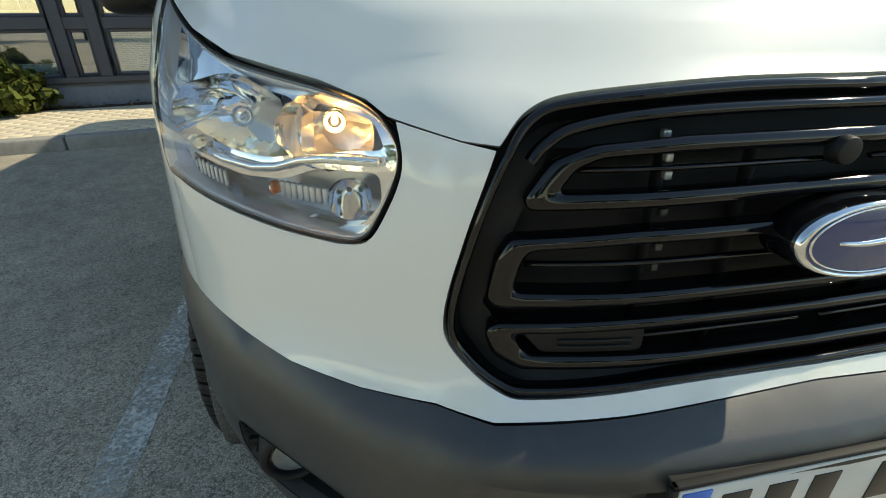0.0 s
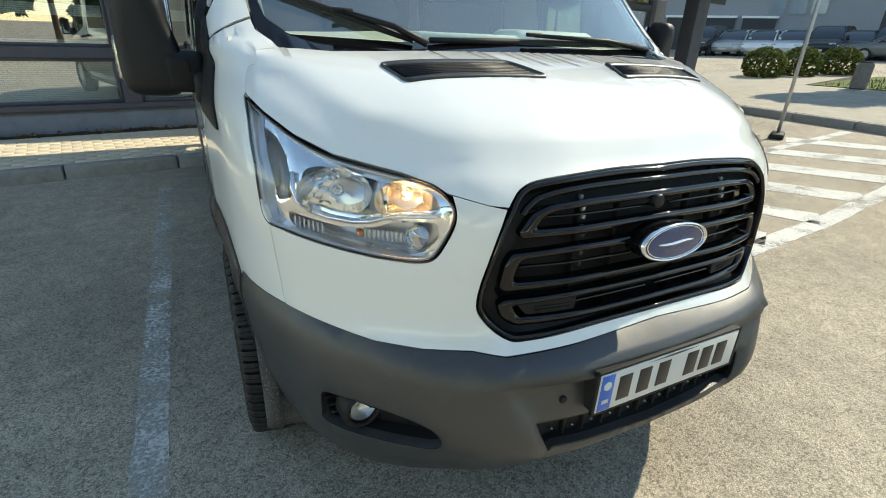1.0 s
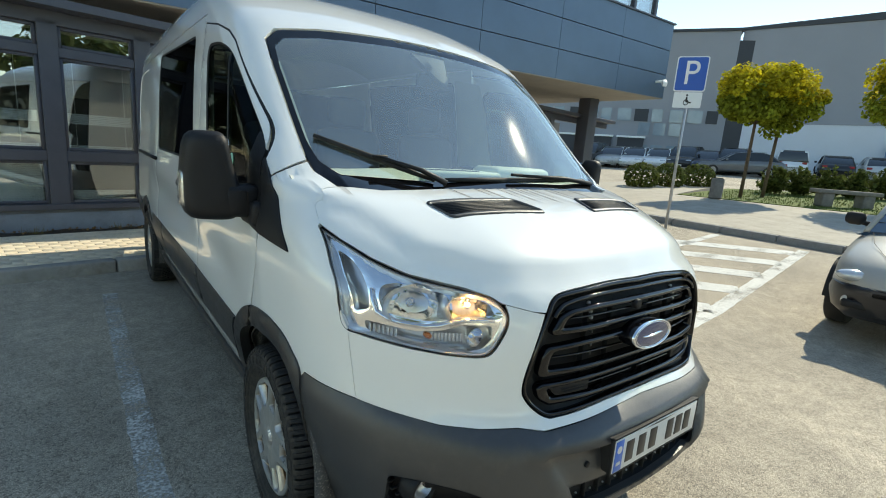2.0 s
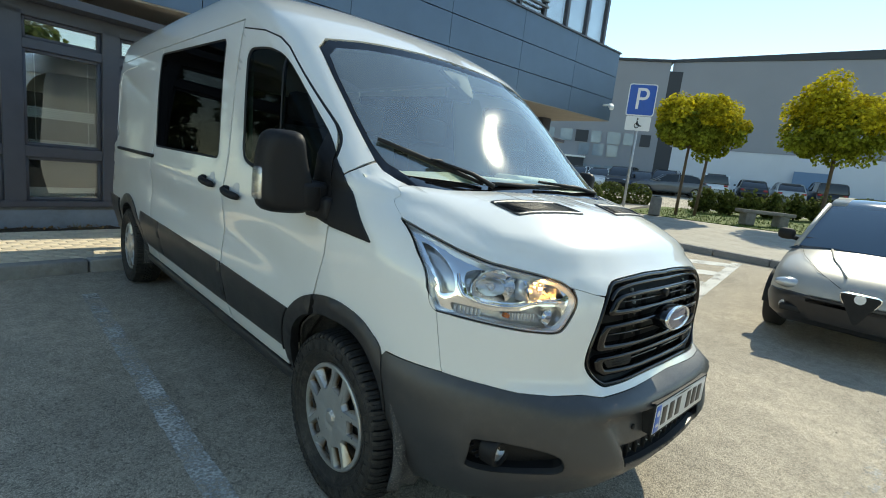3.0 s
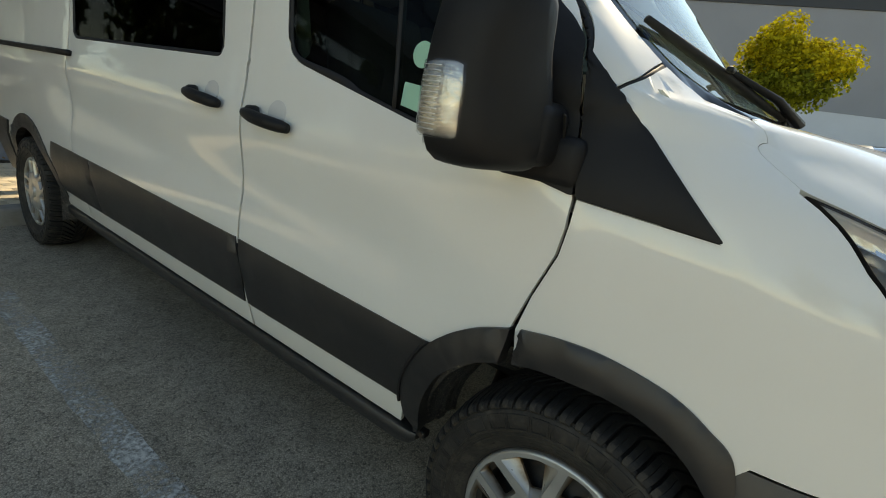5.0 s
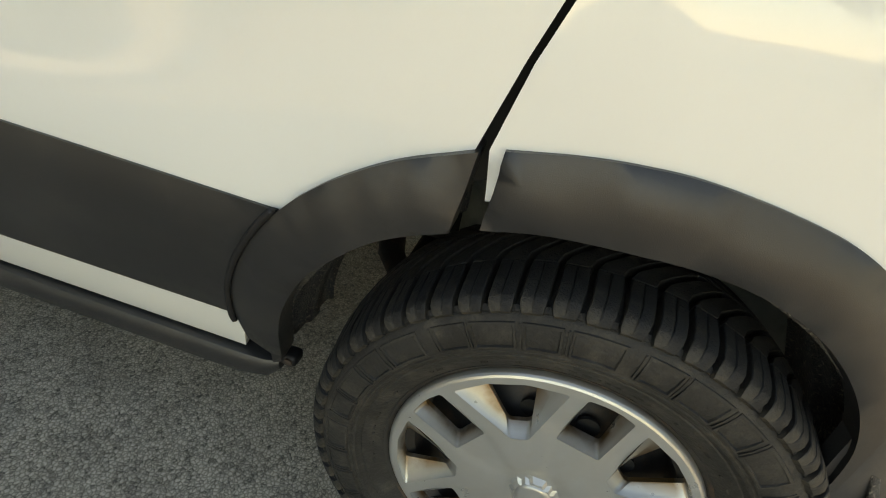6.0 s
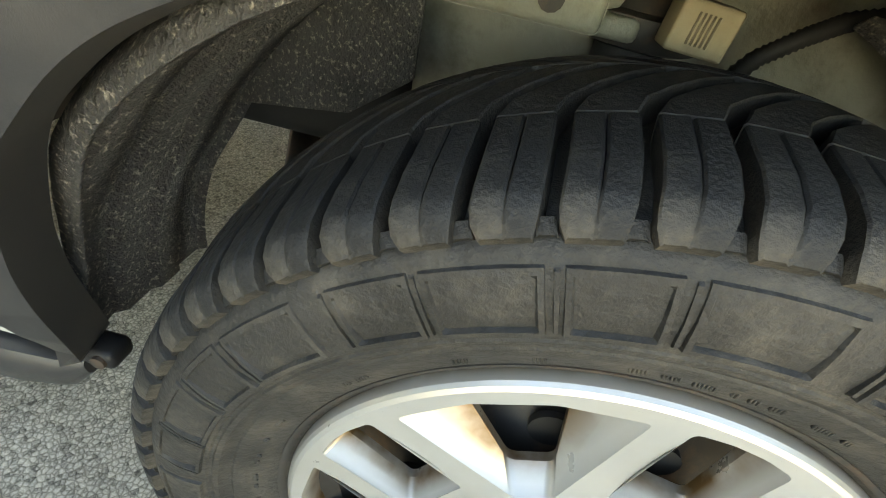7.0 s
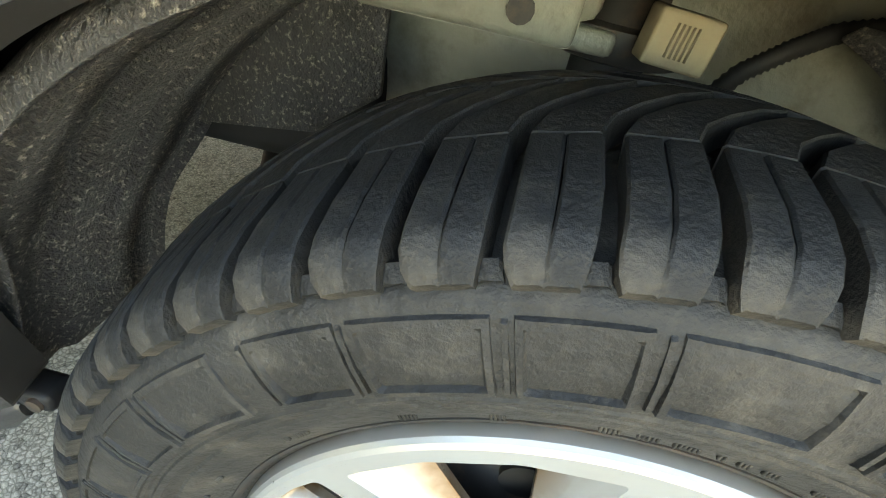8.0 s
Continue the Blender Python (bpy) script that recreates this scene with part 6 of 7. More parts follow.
# pillars and bays: (start, end) along the wall
cols = [-6.4, -4.4, -2.47, -2.10, -.32, .69, 1.70, 3.6, 5.5, 7.4, 9.4, 11.4]
for c in cols:
    lotbox("window_pillar", (.13 if c in (-2.47, -2.10) else .20, .12, 2.3), (c, V + .05, 1.55), FRAME)
for i, (a, b) in enumerate(zip(cols, cols[1:])):
    w, m = b - a - (.13 if b == -2.10 else .20), (a + b) / 2
    shaded = a == -2.10          # the bay whose low blind is let down
    for z, h in ((1.08, .13), (2.335, .11)):
        lotbox("transom", (w, .09, h), (m, V + .05, z), FRAME)
    for z0, z1, n in ((.47, 1.015, "low"), (1.145, 2.28, "mid"), (2.39, 2.64, "top")):
        win = lotbox("office_window", (w, .012, z1 - z0), (m, V + .075, (z0 + z1) / 2), GLASSB, bevel=0)
        fb = bmesh.new()
        for xx in (m - w / 2 + .02, m + w / 2 - .02):
            box_bm((.04, .05, z1 - z0), (xx, V + .06, (z0 + z1) / 2), .003, 1, bm=fb)
        for zz in (z0 + .02, z1 - .02):
            box_bm((w - .08, .05, .04), (m, V + .06, zz), .003, 1, bm=fb)
        part("sash", fb, FRAME, win)
        # blinds behind the glass
        drop = {"low": (.95 if shaded else .20), "mid": .30, "top": 0}[n]
        if n == "low":
            nb = int(drop * (z1 - z0) / .022)
            zs = [z1 - .03 - .022 * k for k in range(nb)] if shaded else [z0 + .05 + .02 * k for k in range(6)]
        elif n == "mid":
            zs = [1.50 + .022 * k for k in range(6)] + [1.19, 1.212]
        else:
            zs = []
        bb = bmesh.new()
        for zz in zs:
            box_bm((w - .1, .007, .0185), (m, V + .13, zz), m=None, bm=bb)
        if zs and w > .5:
            part("blind", bb, BLIND, win, "white slatted blind", smooth=False)
        for k in (-.32, .36):
            if n == "mid" and w > .5:
                part("blind_cord", box_bm((.006, .006, z1 - z0), (m + k * w, V + .15, (z0 + z1) / 2)), BLIND, win)
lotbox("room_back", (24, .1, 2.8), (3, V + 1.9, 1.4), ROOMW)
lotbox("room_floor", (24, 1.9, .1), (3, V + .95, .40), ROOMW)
lotbox("eave", (24, .50, .10), (3, V - .06, 2.85), FRAME)
# blue upper storey that juts over the entrance
C0, C1 = Vector((-9.0, 6.85, 0)), Vector((12.0, 7.1, 0))
along = (C1 - C0).normalized()
back = Vector((-along.y, along.x, 0))


def face_pt(u, d, h):
    """u from the far corner along the face, d into the building, h over the lower edge, which climbs with the lot."""
    p = C1 - along * u + back * d
    return Vector((p.x, p.y, 2.92 + .52 * (21 - u) / 21 + h))


def slab(name, u0, u1, d0, d1, h0, h1, material, parent=off, label=""):
    bm = bmesh.new()
    pts = [face_pt(u, d, h) for u, d, h in ((u0, d0, h0), (u1, d0, h0), (u1, d1, h0), (u0, d1, h0), (u0, d0, h1), (u1, d0, h1), (u1, d1, h1), (u0, d1, h1))]
    v = [bm.verts.new(p) for p in pts]
    for f in ((0, 1, 2, 3), (7, 6, 5, 4), (4, 5, 1, 0), (5, 6, 2, 1), (6, 7, 3, 2), (7, 4, 0, 3)):
        bm.faces.new([v[i] for i in f])
    bmesh.ops.recalc_face_normals(bm, faces=bm.faces[:])
    return part(name, bm, material, parent, label, smooth=False)


slab("upper_core", .02, 21, .03, 9, .03, 1.90, FRAME)
slab("soffit", .0, 21, .0, 9, -.02, .02, SOFFIT)
for k in range(9):
    for h0, h1 in ((.0, .62), (.64, 1.27), (1.29, 1.96)):
        slab("cladding_panel", k * 2.35 + .006, (k + 1) * 2.35 - .006, -.02, .03, h0, h1, CLAD)
slab("cladding_end", -.03, .02, .0, 9, 0, 1.96, CLAD)
slab("parapet_cap", -.05, 21, -.06, 9, 1.96, 2.00, FRAME)
slab("upper_wall", .30, 21, .45, 9, 2.0, 4.2, FRAME)
LOUV = mat("louvre_grey", (.16, .17, .18), .5)
for k in range(10):
    u0 = .42 + k * 1.02
    win = slab("upper_window", u0 + .05, u0 + .97, .40, .44, 2.2, 3.9, GLASSB)
    slab("upper_mullion", u0 - .05, u0 + .05, .34, .44, 2.02, 4.2, FRAME)
    if k > 2:
        for j in range(12):
            slab("louvre", u0 + .02, u0 + 1.0, .24, .32, 2.35 + .13 * j, 2.39 + .13 * j, LOUV)
slab("upper_head", .3, 12, .30, .44, 3.9, 4.25, CLAD)
# camera under the corner and the entrance column
colp = part("entrance_column", box_bm((.42, .42, 3.6), (11.2, 9.0, 1.75), .01), FRAME, off)
cam_bm = box_bm((.28, .12, .12), (0, 0, 0), .02)
sc = part("security_camera", cam_bm, BLIND, off, "small white security camera on the cladding")
sc.matrix_world = look(face_pt(.5, -.28, .35), face_pt(4, -3, -1.5)) @ Matrix.Rotation(radians(90), 4, "Y")
part("camera_arm", tube_bm([face_pt(.5, 0, .40), face_pt(.5, -.22, .40)], .03, 8), BLIND, off)

# ---------- right side: paving, kerb, sign ----------


def slope_box(name, corners, lift, thick, material, label, category, kind="structure", step=None):
    bm = bmesh.new()
    lo = [bm.verts.new((x, y, zg(x) + lift - thick)) for x, y in corners]
    hi = [bm.verts.new((x, y, zg(x) + lift)) for x, y in corners]
    n = len(corners)
    bm.faces.new(hi)
    for i in range(n):
        bm.faces.new((lo[i], lo[(i + 1) % n], hi[(i + 1) % n], hi[i]))
    bmesh.ops.recalc_face_normals(bm, faces=bm.faces[:])
    return tagged(link_bm(name, bm, material, smooth=False), label, category, kind=kind)


PAVE2 = mat("plaza_slabs", (.39, .355, .295), .85, var=.12, scale=2.0, dirt=(.2, .18, .15), dirt_amt=.5, dirt_scale=5, bump=.3, bump_scale=80)
GRASS = mat("lawn", (.10, .14, .025), .9, var=.35, scale=6, dirt=(.20, .20, .05), dirt_amt=.5, dirt_scale=20, bump=1.0, bump_scale=120)
slope_box("pavement", [(8.82, -9), (15.2, -9), (15.2, 1.2), (14.0, 7.3), (19.5, 8.4), (19.0, 11.2), (8.9, 10.5)], .12, .3, PAVE2, "sunlit grey slab pavement with tree shadows", "pavement")
rk = thing("right_kerb", "grey concrete kerb stones of the sunny pavement", "kerb", kind="structure")
kb2 = part("kerb_stone", box_bm((.15, .985, .26), (0, 0, 0), .018), CONC, rk)
for k in range(-9, 10):
    o = kb2 if k == -9 else new("kerb_stone", kb2.data)
    o.parent = rk
    o.matrix_basis = Matrix.Translation((8.745, k * 1.0, zg(8.745) + .0))
slope_box("lawn", [(14.0, 7.2), (15.1, 1.0), (15.2, -9), (22, -9), (23.5, 2.5), (18.5, 7.6)], .14, .2, GRASS, "sunny strip of short grass under young trees", "lawn")
bm = bmesh.new()
rnd = random.Random(31)
for k in range(5200):
    x, y = rnd.uniform(14.2, 19), rnd.uniform(-3, 7)
    if x < 15.1 + (1.0 - y) * .05 - (.17 * (y - 1.0) if y > 1 else 0):
        continue
    p = Vector((x, y, zg(x) + .14))
    s = Vector((rnd.uniform(-.012, .012), rnd.uniform(-.012, .012), 0))
    bm.faces.new([bm.verts.new(q) for q in (p - s, p + s, p + Vector((rnd.uniform(-.03, .03), rnd.uniform(-.03, .03), rnd.uniform(.04, .09))))])
tagged(link_bm("grass_blades", bm, GRASS), "short grass blades on the lawn", "grass", kind="stuff")
# parking sign
SIGNB = mat("sign_blue", (.015, .09, .42), .35, var=.04, scale=6)
SIGNW = mat("sign_white", (.75, .77, .77), .4, var=.03, scale=6)
GALV = mat("galvanised_post", (.42, .43, .44), .45, .6, var=.1, scale=12)
sign = thing("parking_sign", "blue parking sign with a white plate on a grey post", "road sign", pose(7.13, 3.80, zg(7.05) - .02, 0, 0, -62) @ Matrix.Diagonal((.87, 1, .985, 1)))
part("post", tube_bm([(0, .035, 0), (0, .035, 3.25)], .030, 12), GALV, sign)
part("post_foot", box_bm((.22, .5, .09), (0, .0, .05), .03), MATTE, sign)
sp = fillet([(-.29, 2.70), (.29, 2.70), (.29, 3.30), (-.29, 3.30)], .05, 5)
pb = part("sign_panel", prism_bm(sp, .006), SIGNW, sign, "blue square sign with a white letter P", smooth=False)
part("blue_field", prism_bm(fillet([(-.27, 2.72), (.27, 2.72), (.27, 3.28), (-.27, 3.28)], .04, 5), .003, Matrix.Translation((0, -.006, 0))), SIGNB, pb, smooth=False)
cu = bpy.data.curves.new("letter", "FONT")
cu.body, cu.size, cu.align_x, cu.align_y, cu.extrude = "P", .58, "CENTER", "CENTER", .001
tmp = bpy.data.objects.new("letter", cu)
scene.collection.objects.link(tmp)
dg = bpy.context.evaluated_depsgraph_get()
me = bpy.data.meshes.new_from_object(tmp.evaluated_get(dg))
bpy.data.objects.remove(tmp)
me.materials.clear()
me.materials.append(SIGNW)
lt = new("letter_p", me)
lt.parent = pb
lt.matrix_basis = Matrix.Translation((0, -.0105, 3.00)) @ Matrix.Rotation(radians(90), 4, "X")
p2 = part("plate", prism_bm(fillet([(-.26, 2.42), (.26, 2.42), (.26, 2.69), (-.26, 2.69)], .03, 4), .006), SIGNW, sign, "white plate with a plain wheel symbol", smooth=False)
ring = [(.045 * math.cos(a) - .02, 2.515 + .045 * math.sin(a)) for a in [2 * math.pi * k / 20 for k in range(21)]]
part("wheel_symbol", tube_bm([(x, -.006, z) for x, z in ring], .008, 6), INK, p2)
part("symbol_bar", prism_bm([(-.03, 2.53), (.0, 2.53), (.0, 2.61), (-.03, 2.61)], .004, Matrix.Translation((0, -.006, 0))), INK, p2)
part("symbol_bar", prism_bm([(-.03, 2.525), (.07, 2.495), (.08, 2.515), (-.02, 2.55)], .004, Matrix.Translation((0, -.007, 0))), INK, p2)
part("symbol_dot", cyl_bm(.018, .018, .004, Matrix.Translation((-.015, -.006, 2.64)) @ Matrix.Rotation(radians(90), 4, "X"), 14), INK, p2)

# ---------- trees and shrubs ----------


def leaf_mat(name, color, var, through):
    """A leaf that also lets light through."""
    m = mat(name, color, .85, spec=.15, var=.25, scale=3, island=var)
    t = m.node_tree
    b = t.nodes["Principled BSDF"]
    tl = t.nodes.new("ShaderNodeBsdfTranslucent")
    t.links.new(b.inputs["Base Color"].links[0].from_socket, tl.inputs["Color"])
    mx = t.nodes.new("ShaderNodeMixShader")
    mx.inputs["Fac"].default_value = through
    t.links.new(b.outputs["BSDF"], mx.inputs[1])
    t.links.new(tl.outputs["BSDF"], mx.inputs[2])
    t.links.new(mx.outputs["Shader"], t.nodes["Material Output"].inputs["Surface"])
    return m


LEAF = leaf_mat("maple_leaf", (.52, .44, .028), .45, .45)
# greener low leaves, with the crown's underside shade put into their colour
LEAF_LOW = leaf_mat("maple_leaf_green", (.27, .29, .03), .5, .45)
SHRUB = leaf_mat("shrub_leaf", (.10, .12, .03), .5, .3)
BARK = mat("bark", (.12, .085, .055), .9, var=.3, scale=20, bump=.8, bump_scale=70)


def leafy(bm, centre, rad, n, size, rnd, shell=.55):
    for k in range(n):
        d = Vector((rnd.gauss(0, 1), rnd.gauss(0, 1), rnd.gauss(0, 1))).normalized()
        r = shell + (1 - shell) * rnd.random() ** .6
        p = centre + Vector((d.x * rad.x, d.y * rad.y, d.z * rad.z)) * r
        a = Vector((rnd.gauss(0, 1), rnd.gauss(0, 1), rnd.gauss(0, .6))).normalized()
        nrm = (d + a * .9 + Vector((0, 0, .5))).normalized()
        u = nrm.orthogonal().normalized()
        u = Matrix.Rotation(rnd.uniform(0, 6.28), 3, nrm) @ u
        w = nrm.cross(u)
        s = size * rnd.uniform(.6, 1.3)
        q = [p - u * s * .5, p + w * s * .5 - nrm * s * .1, p + u * s * .62, p - w * s * .5 - nrm * s * .1]
        bm.faces.new([bm.verts.new(v) for v in q])


def tree(base, h_trunk, centre, rad, seed, leaf=LEAF, clumps=60, per=300, size=.095, trunk=.07, label="young maple tree with a dense yellow-green round crown", category="tree", under=None):
    rnd = random.Random(seed)
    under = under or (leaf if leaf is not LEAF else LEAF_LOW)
    t = thing("tree", label, category, Matrix.Translation(base), "young trees by the pavement")
    top = Vector(centre) - Vector(base)
    pts = [Vector((0, 0, -.05)), Vector((top.x * .25, top.y * .25, h_trunk * .4)), Vector((top.x * .6, top.y * .6, h_trunk)), top]
    part("trunk", tube_bm(pts, [trunk * 1.15, trunk, trunk * .8, trunk * .35], 10), BARK, t)
    R = Vector(rad)
    cb, bm = bmesh.new(), bmesh.new()
    for k in range(clumps):
        d = Vector((rnd.gauss(0, 1), rnd.gauss(0, 1), rnd.gauss(.15, .8))).normalized()
        c = top + Vector((d.x * R.x, d.y * R.y, d.z * R.z)) * rnd.uniform(.45, .98)
        s = rnd.uniform(.22, .42)
        leafy(cb, c, Vector((R.x * s, R.y * s, R.z * s)), per, size, rnd, .5)
        if k % 3 == 0:
            tube_bm([pts[2], pts[2].lerp(c, .5) + Vector((0, 0, .08)), c], [trunk * .4, trunk * .25, trunk * .1], 5, bm=bm)
    part("limbs", bm, BARK, t)
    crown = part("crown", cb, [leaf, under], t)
    # leaves below the crown's middle take the darker underside colour
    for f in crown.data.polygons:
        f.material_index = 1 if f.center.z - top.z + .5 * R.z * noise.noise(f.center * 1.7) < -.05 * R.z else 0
    return t


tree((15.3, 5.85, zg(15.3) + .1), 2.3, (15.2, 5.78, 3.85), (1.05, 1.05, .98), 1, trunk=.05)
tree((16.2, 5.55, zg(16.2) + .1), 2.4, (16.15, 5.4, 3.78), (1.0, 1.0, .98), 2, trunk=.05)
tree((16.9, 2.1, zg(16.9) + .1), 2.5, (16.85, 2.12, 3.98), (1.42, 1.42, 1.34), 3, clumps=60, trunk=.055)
GREEN = leaf_mat("tree_leaf", (.09, .12, .03), .4, .3)
for k, (x, y, h) in enumerate(((-9, -13, 6.5), (-4.5, -15, 7.5), (1.5, -14, 6), (-14, -9, 7), (7, -16, 7))):
    tree((x, y, 0), 2.5, (x, y, h * .62), (2.6, 2.6, h * .38), 40 + k, GREEN, 26, 60, .42, .14, "tall green tree mirrored in the office windows")


def shrub(x, y, rx, rz, seed, spiky, label, group):
    rnd = random.Random(seed)
    bm = bmesh.new()
    t = thing("shrub", label, "bush", Matrix.Translation((x, y, zg(x) + .10)), group)
    c = Vector((0, 0, rz * .75))
    if spiky:
        for k in range(60):
            a, el = rnd.uniform(0, 6.28), rnd.uniform(.35, 1.5)
            d = Vector((math.cos(a) * math.cos(el) * rx, math.sin(a) * math.cos(el) * rx, math.sin(el) * rz * rnd.uniform(1.0, 1.7)))
            for j in range(34):
                f = rnd.uniform(.3, 1)
                leafy(bm, d * f, Vector((.07, .07, .07)), 1, .10, rnd)
    else:
        leafy(bm, c, Vector((rx, rx, rz)), 1500, .09, rnd, .8)
    part("foliage", bm, SHRUB, t)
    sb = bmesh.new()
    for k in range(5):
        tube_bm([(0, 0, -.03), (rnd.uniform(-.3, .3) * rx, rnd.uniform(-.3, .3) * rx, rz * .9)], [.02, .008], 5, bm=sb)
    part("stems", sb, BARK, t)


for k, (x, y) in enumerate(((15.4, 9.4), (16.9, 9.15), (18.4, 8.75))):
    shrub(x, y, .62, .52, 60 + k, False, "clipped round green bush beside the pavement", "clipped round bushes")
for k in range(11):
    shrub(18.2 + .55 * k, 5.9 - .62 * k, .70, .66, 80 + k, True, "spiky green hedge shrub behind the bench", "hedge shrubs")
shrub(-4.44, 6.29, .56, .42, 99, True, "low green bush at the office wall", "hedge shrubs")

# stone bench, litter bin
STONE = mat("bench_stone", (.20, .185, .165), .9, var=.2, scale=9, bump=.8, bump_scale=50)
bench = thing("stone_bench", "grey stone slab bench on two stone blocks", "bench", pose(15.85, 3.35, zg(15.85) + .13, 0, 0, -41))
part("bench_slab", box_bm((1.75, .42, .11), (0, 0, .43), .02), STONE, bench)
for x in (-.55, .55):
    part("bench_block", box_bm((.32, .36, .39), (x, 0, .19), .035), STONE, bench)
lb = thing("litter_bin", "grey concrete litter bin beside a tree", "litter bin", pose(14.15, 6.1, zg(14.15) + .11, 0, 8, 20))
part("bin_body", box_bm((.34, .34, .62), (0, 0, .31), .03), STONE, lb)
part("bin_liner", box_bm((.26, .26, .04), (0, 0, .625), .01), MATTE, lb)

# ---------- cars ----------
CARGLASS = mat("car_glass", (.015, .02, .024), .05, coat=.5)
CARTYRE = mat("car_tyre", (.02, .02, .02), .8)
ALLOY = mat("alloy", (.35, .36, .37), .35, .7)
LAMPC = mat("car_lamp", (.55, .57, .58), .12, .5)
LAMPR = mat("tail_lamp", (.30, .02, .02), .2)
_paints = {}


def paint(c):
    if c not in _paints:
        _paints[c] = mat("car_paint", c, .3, .25, coat=.8, var=.05, scale=3)
    return _paints[c]


def car(place, colour, label, L=4.5, W=1.8, H=1.45, suv=0.0, group="parked cars", black_nose=False):
    """A car along +x (nose at x = L/2), standing on z = 0."""
    c = thing("car", label, "car", place, group)
    P = paint(colour)
    h0, belt = .20 + .06 * suv, .92 + .14 * suv
    # lower body: rings along the length
    st = [(-.5, .50, .60, .82), (-.485, .36, .80, .90), (-.44, .26, .93, .97), (-.30, .22, .97, 1.0), (-.05, .22, .96, 1.0), (.15, .22, .93, 1.0), (.28, .22, .86, .99), (.40, .23, .79, .96), (.46, .25, .72, .90), (.488, .30, .64, .80), (.5, .40, .55, .66)]
    rings = []
    for x, zb, zt, w in st:
        zb, zt = zb + .05 * suv, zt * (1 + .13 * suv)
        hw = W / 2 * w
        prof = [(-.78, zb), (-.97, zb + .10), (-1.0, (zb + zt) / 2), (-.985, zt - .10), (-.93, zt - .02), (-.6, zt + .012), (0, zt + .02)]
        prof = prof + [(-a, b) for a, b in prof[-2::-1]]
        rings.append([Vector((x * L, a * hw, b)) for a, b in prof])
    b = part("body", loft_bm(rings), P, c)
    soft(b, 45)
    # cabin
    lo, hi = belt - .02, H
    if suv:
        q = [(-.47, lo, .90), (-.44, hi - .12, .80), (-.40, hi - .02, .76), (-.1, hi, .76), (.05, hi - .03, .74), (.10, hi - .10, .76), (.25, lo - .04, .88)]
    else:
        q = [(-.42, lo, .88), (-.30, hi - .10, .74), (-.22, hi - .02, .72), (-.05, hi, .72), (.04, hi - .03, .71), (.09, hi - .10, .73), (.25, lo - .06, .88)]
    rings = []
    for x, z, w in q:
        rings.append([Vector((x * L, s * W / 2 * k, zz)) for s, k, zz in ((-1, .93, lo - .06), (-1, w, z), (-1, w * .6, z + .012), (1, w * .6, z + .012), (1, w, z), (1, .93, lo - .06))])
    g = soft(part("cabin_glass", loft_bm(rings), CARGLASS, c), 40)
    bm = bmesh.new()
    rr = [[Vector((x * L, s * W / 2 * k, z + .006)) for s, k in ((-1, w + .005), (-.5, w), (.5, w), (1, w + .005))] for x, z, w in q[1:-1]]
    loft_bm(rr, False, bm)
    rf = part("roof", bm, P, c)
    md = rf.modifiers.new("t", "SOLIDIFY")
    md.thickness, md.offset = .03, 1
    for s in (-1, 1):
        for (x0, z0, w0), (x1, z1, w1) in ((q[0], q[1]), (q[-2], q[-1])):
            part("pillar", tube_bm([(x0 * L, s * W / 2 * (w0 + .01), z0), (x1 * L, s * W / 2 * (w1 + .01), z1)], .035, 6), P, c)
        part("pillar", tube_bm([(-.07 * L, s * W / 2 * .94, lo), (-.08 * L, s * W / 2 * .735, hi - .05)], .035, 6), P, c)
        part("door_mirror", box_bm((.12, .16, .12), (.17 * L, s * (W / 2 + .05), belt + .07), .04), MATTE if black_nose else P, c)
        part("headlight", box_bm((.16, .34, .11), (0, 0, 0), .04, m=pose(.462 * L, s * W * .33, .645 * (1 + .15 * suv), 0, 14, s * 16)), LAMPC, c)
        part("tail_light", box_bm((.10, .26, .16), (-.478 * L, s * W * .36, .78 * (1 + .13 * suv)), .03), LAMPR, c)
        for fx_ in (-.30, .315):
            m = Matrix.Translation((fx_ * L, s * (W / 2 - .10), .315)) @ Matrix.Rotation(radians(90), 4, "X")
            w = part("wheel", revolve_bm([(.20, -.10), (.29, -.10), (.315, -.08), (.315, .08), (.29, .10), (.20, .10)], m, 24), CARTYRE, c)
            part("rim", cyl_bm(.205, .205, .19, m, 20), ALLOY, w)
            part("arch", revolve_bm([(.36, -.115), (.36, .115)], m, 24, arc=math.pi), MATTE, c)
    part("nose_grille", box_bm((.05, W * .5, .14), (.487 * L, 0, .50), .02), MATTE, c)
    part("plate_holder", box_bm((.02, .5, .11), (.503 * L, 0, .42), .004), PLATE, c)
    return c


def stand(x, y, yaw):
    return Matrix.Translation((x, y, zg(x))) @ Matrix.Rotation(radians(-2.5 if 5 < x < 50 else 0), 4, "Y") @ Matrix.Rotation(radians(yaw), 4, "Z")


GREY, SILV, WHT, BLK, NVY = (.13, .14, .15), (.48, .49, .48), (.78, .79, .79), (.015, .016, .018), (.02, .03, .06)
car(stand(31.5, 12.6, 120), GREY, "dark grey sedan parked across the road", 4.8, 1.85, 1.45)
row = [(36.5, 27.6, BLK, 1), (38.0, 26.0, SILV, 0), (39.0, 24.4, WHT, 0), (40.2, 22.8, WHT, 0), (41.0, 21.0, BLK, 1), (41.6, 19.4, NVY, 0), (42.4, 17.6, BLK, 1)]
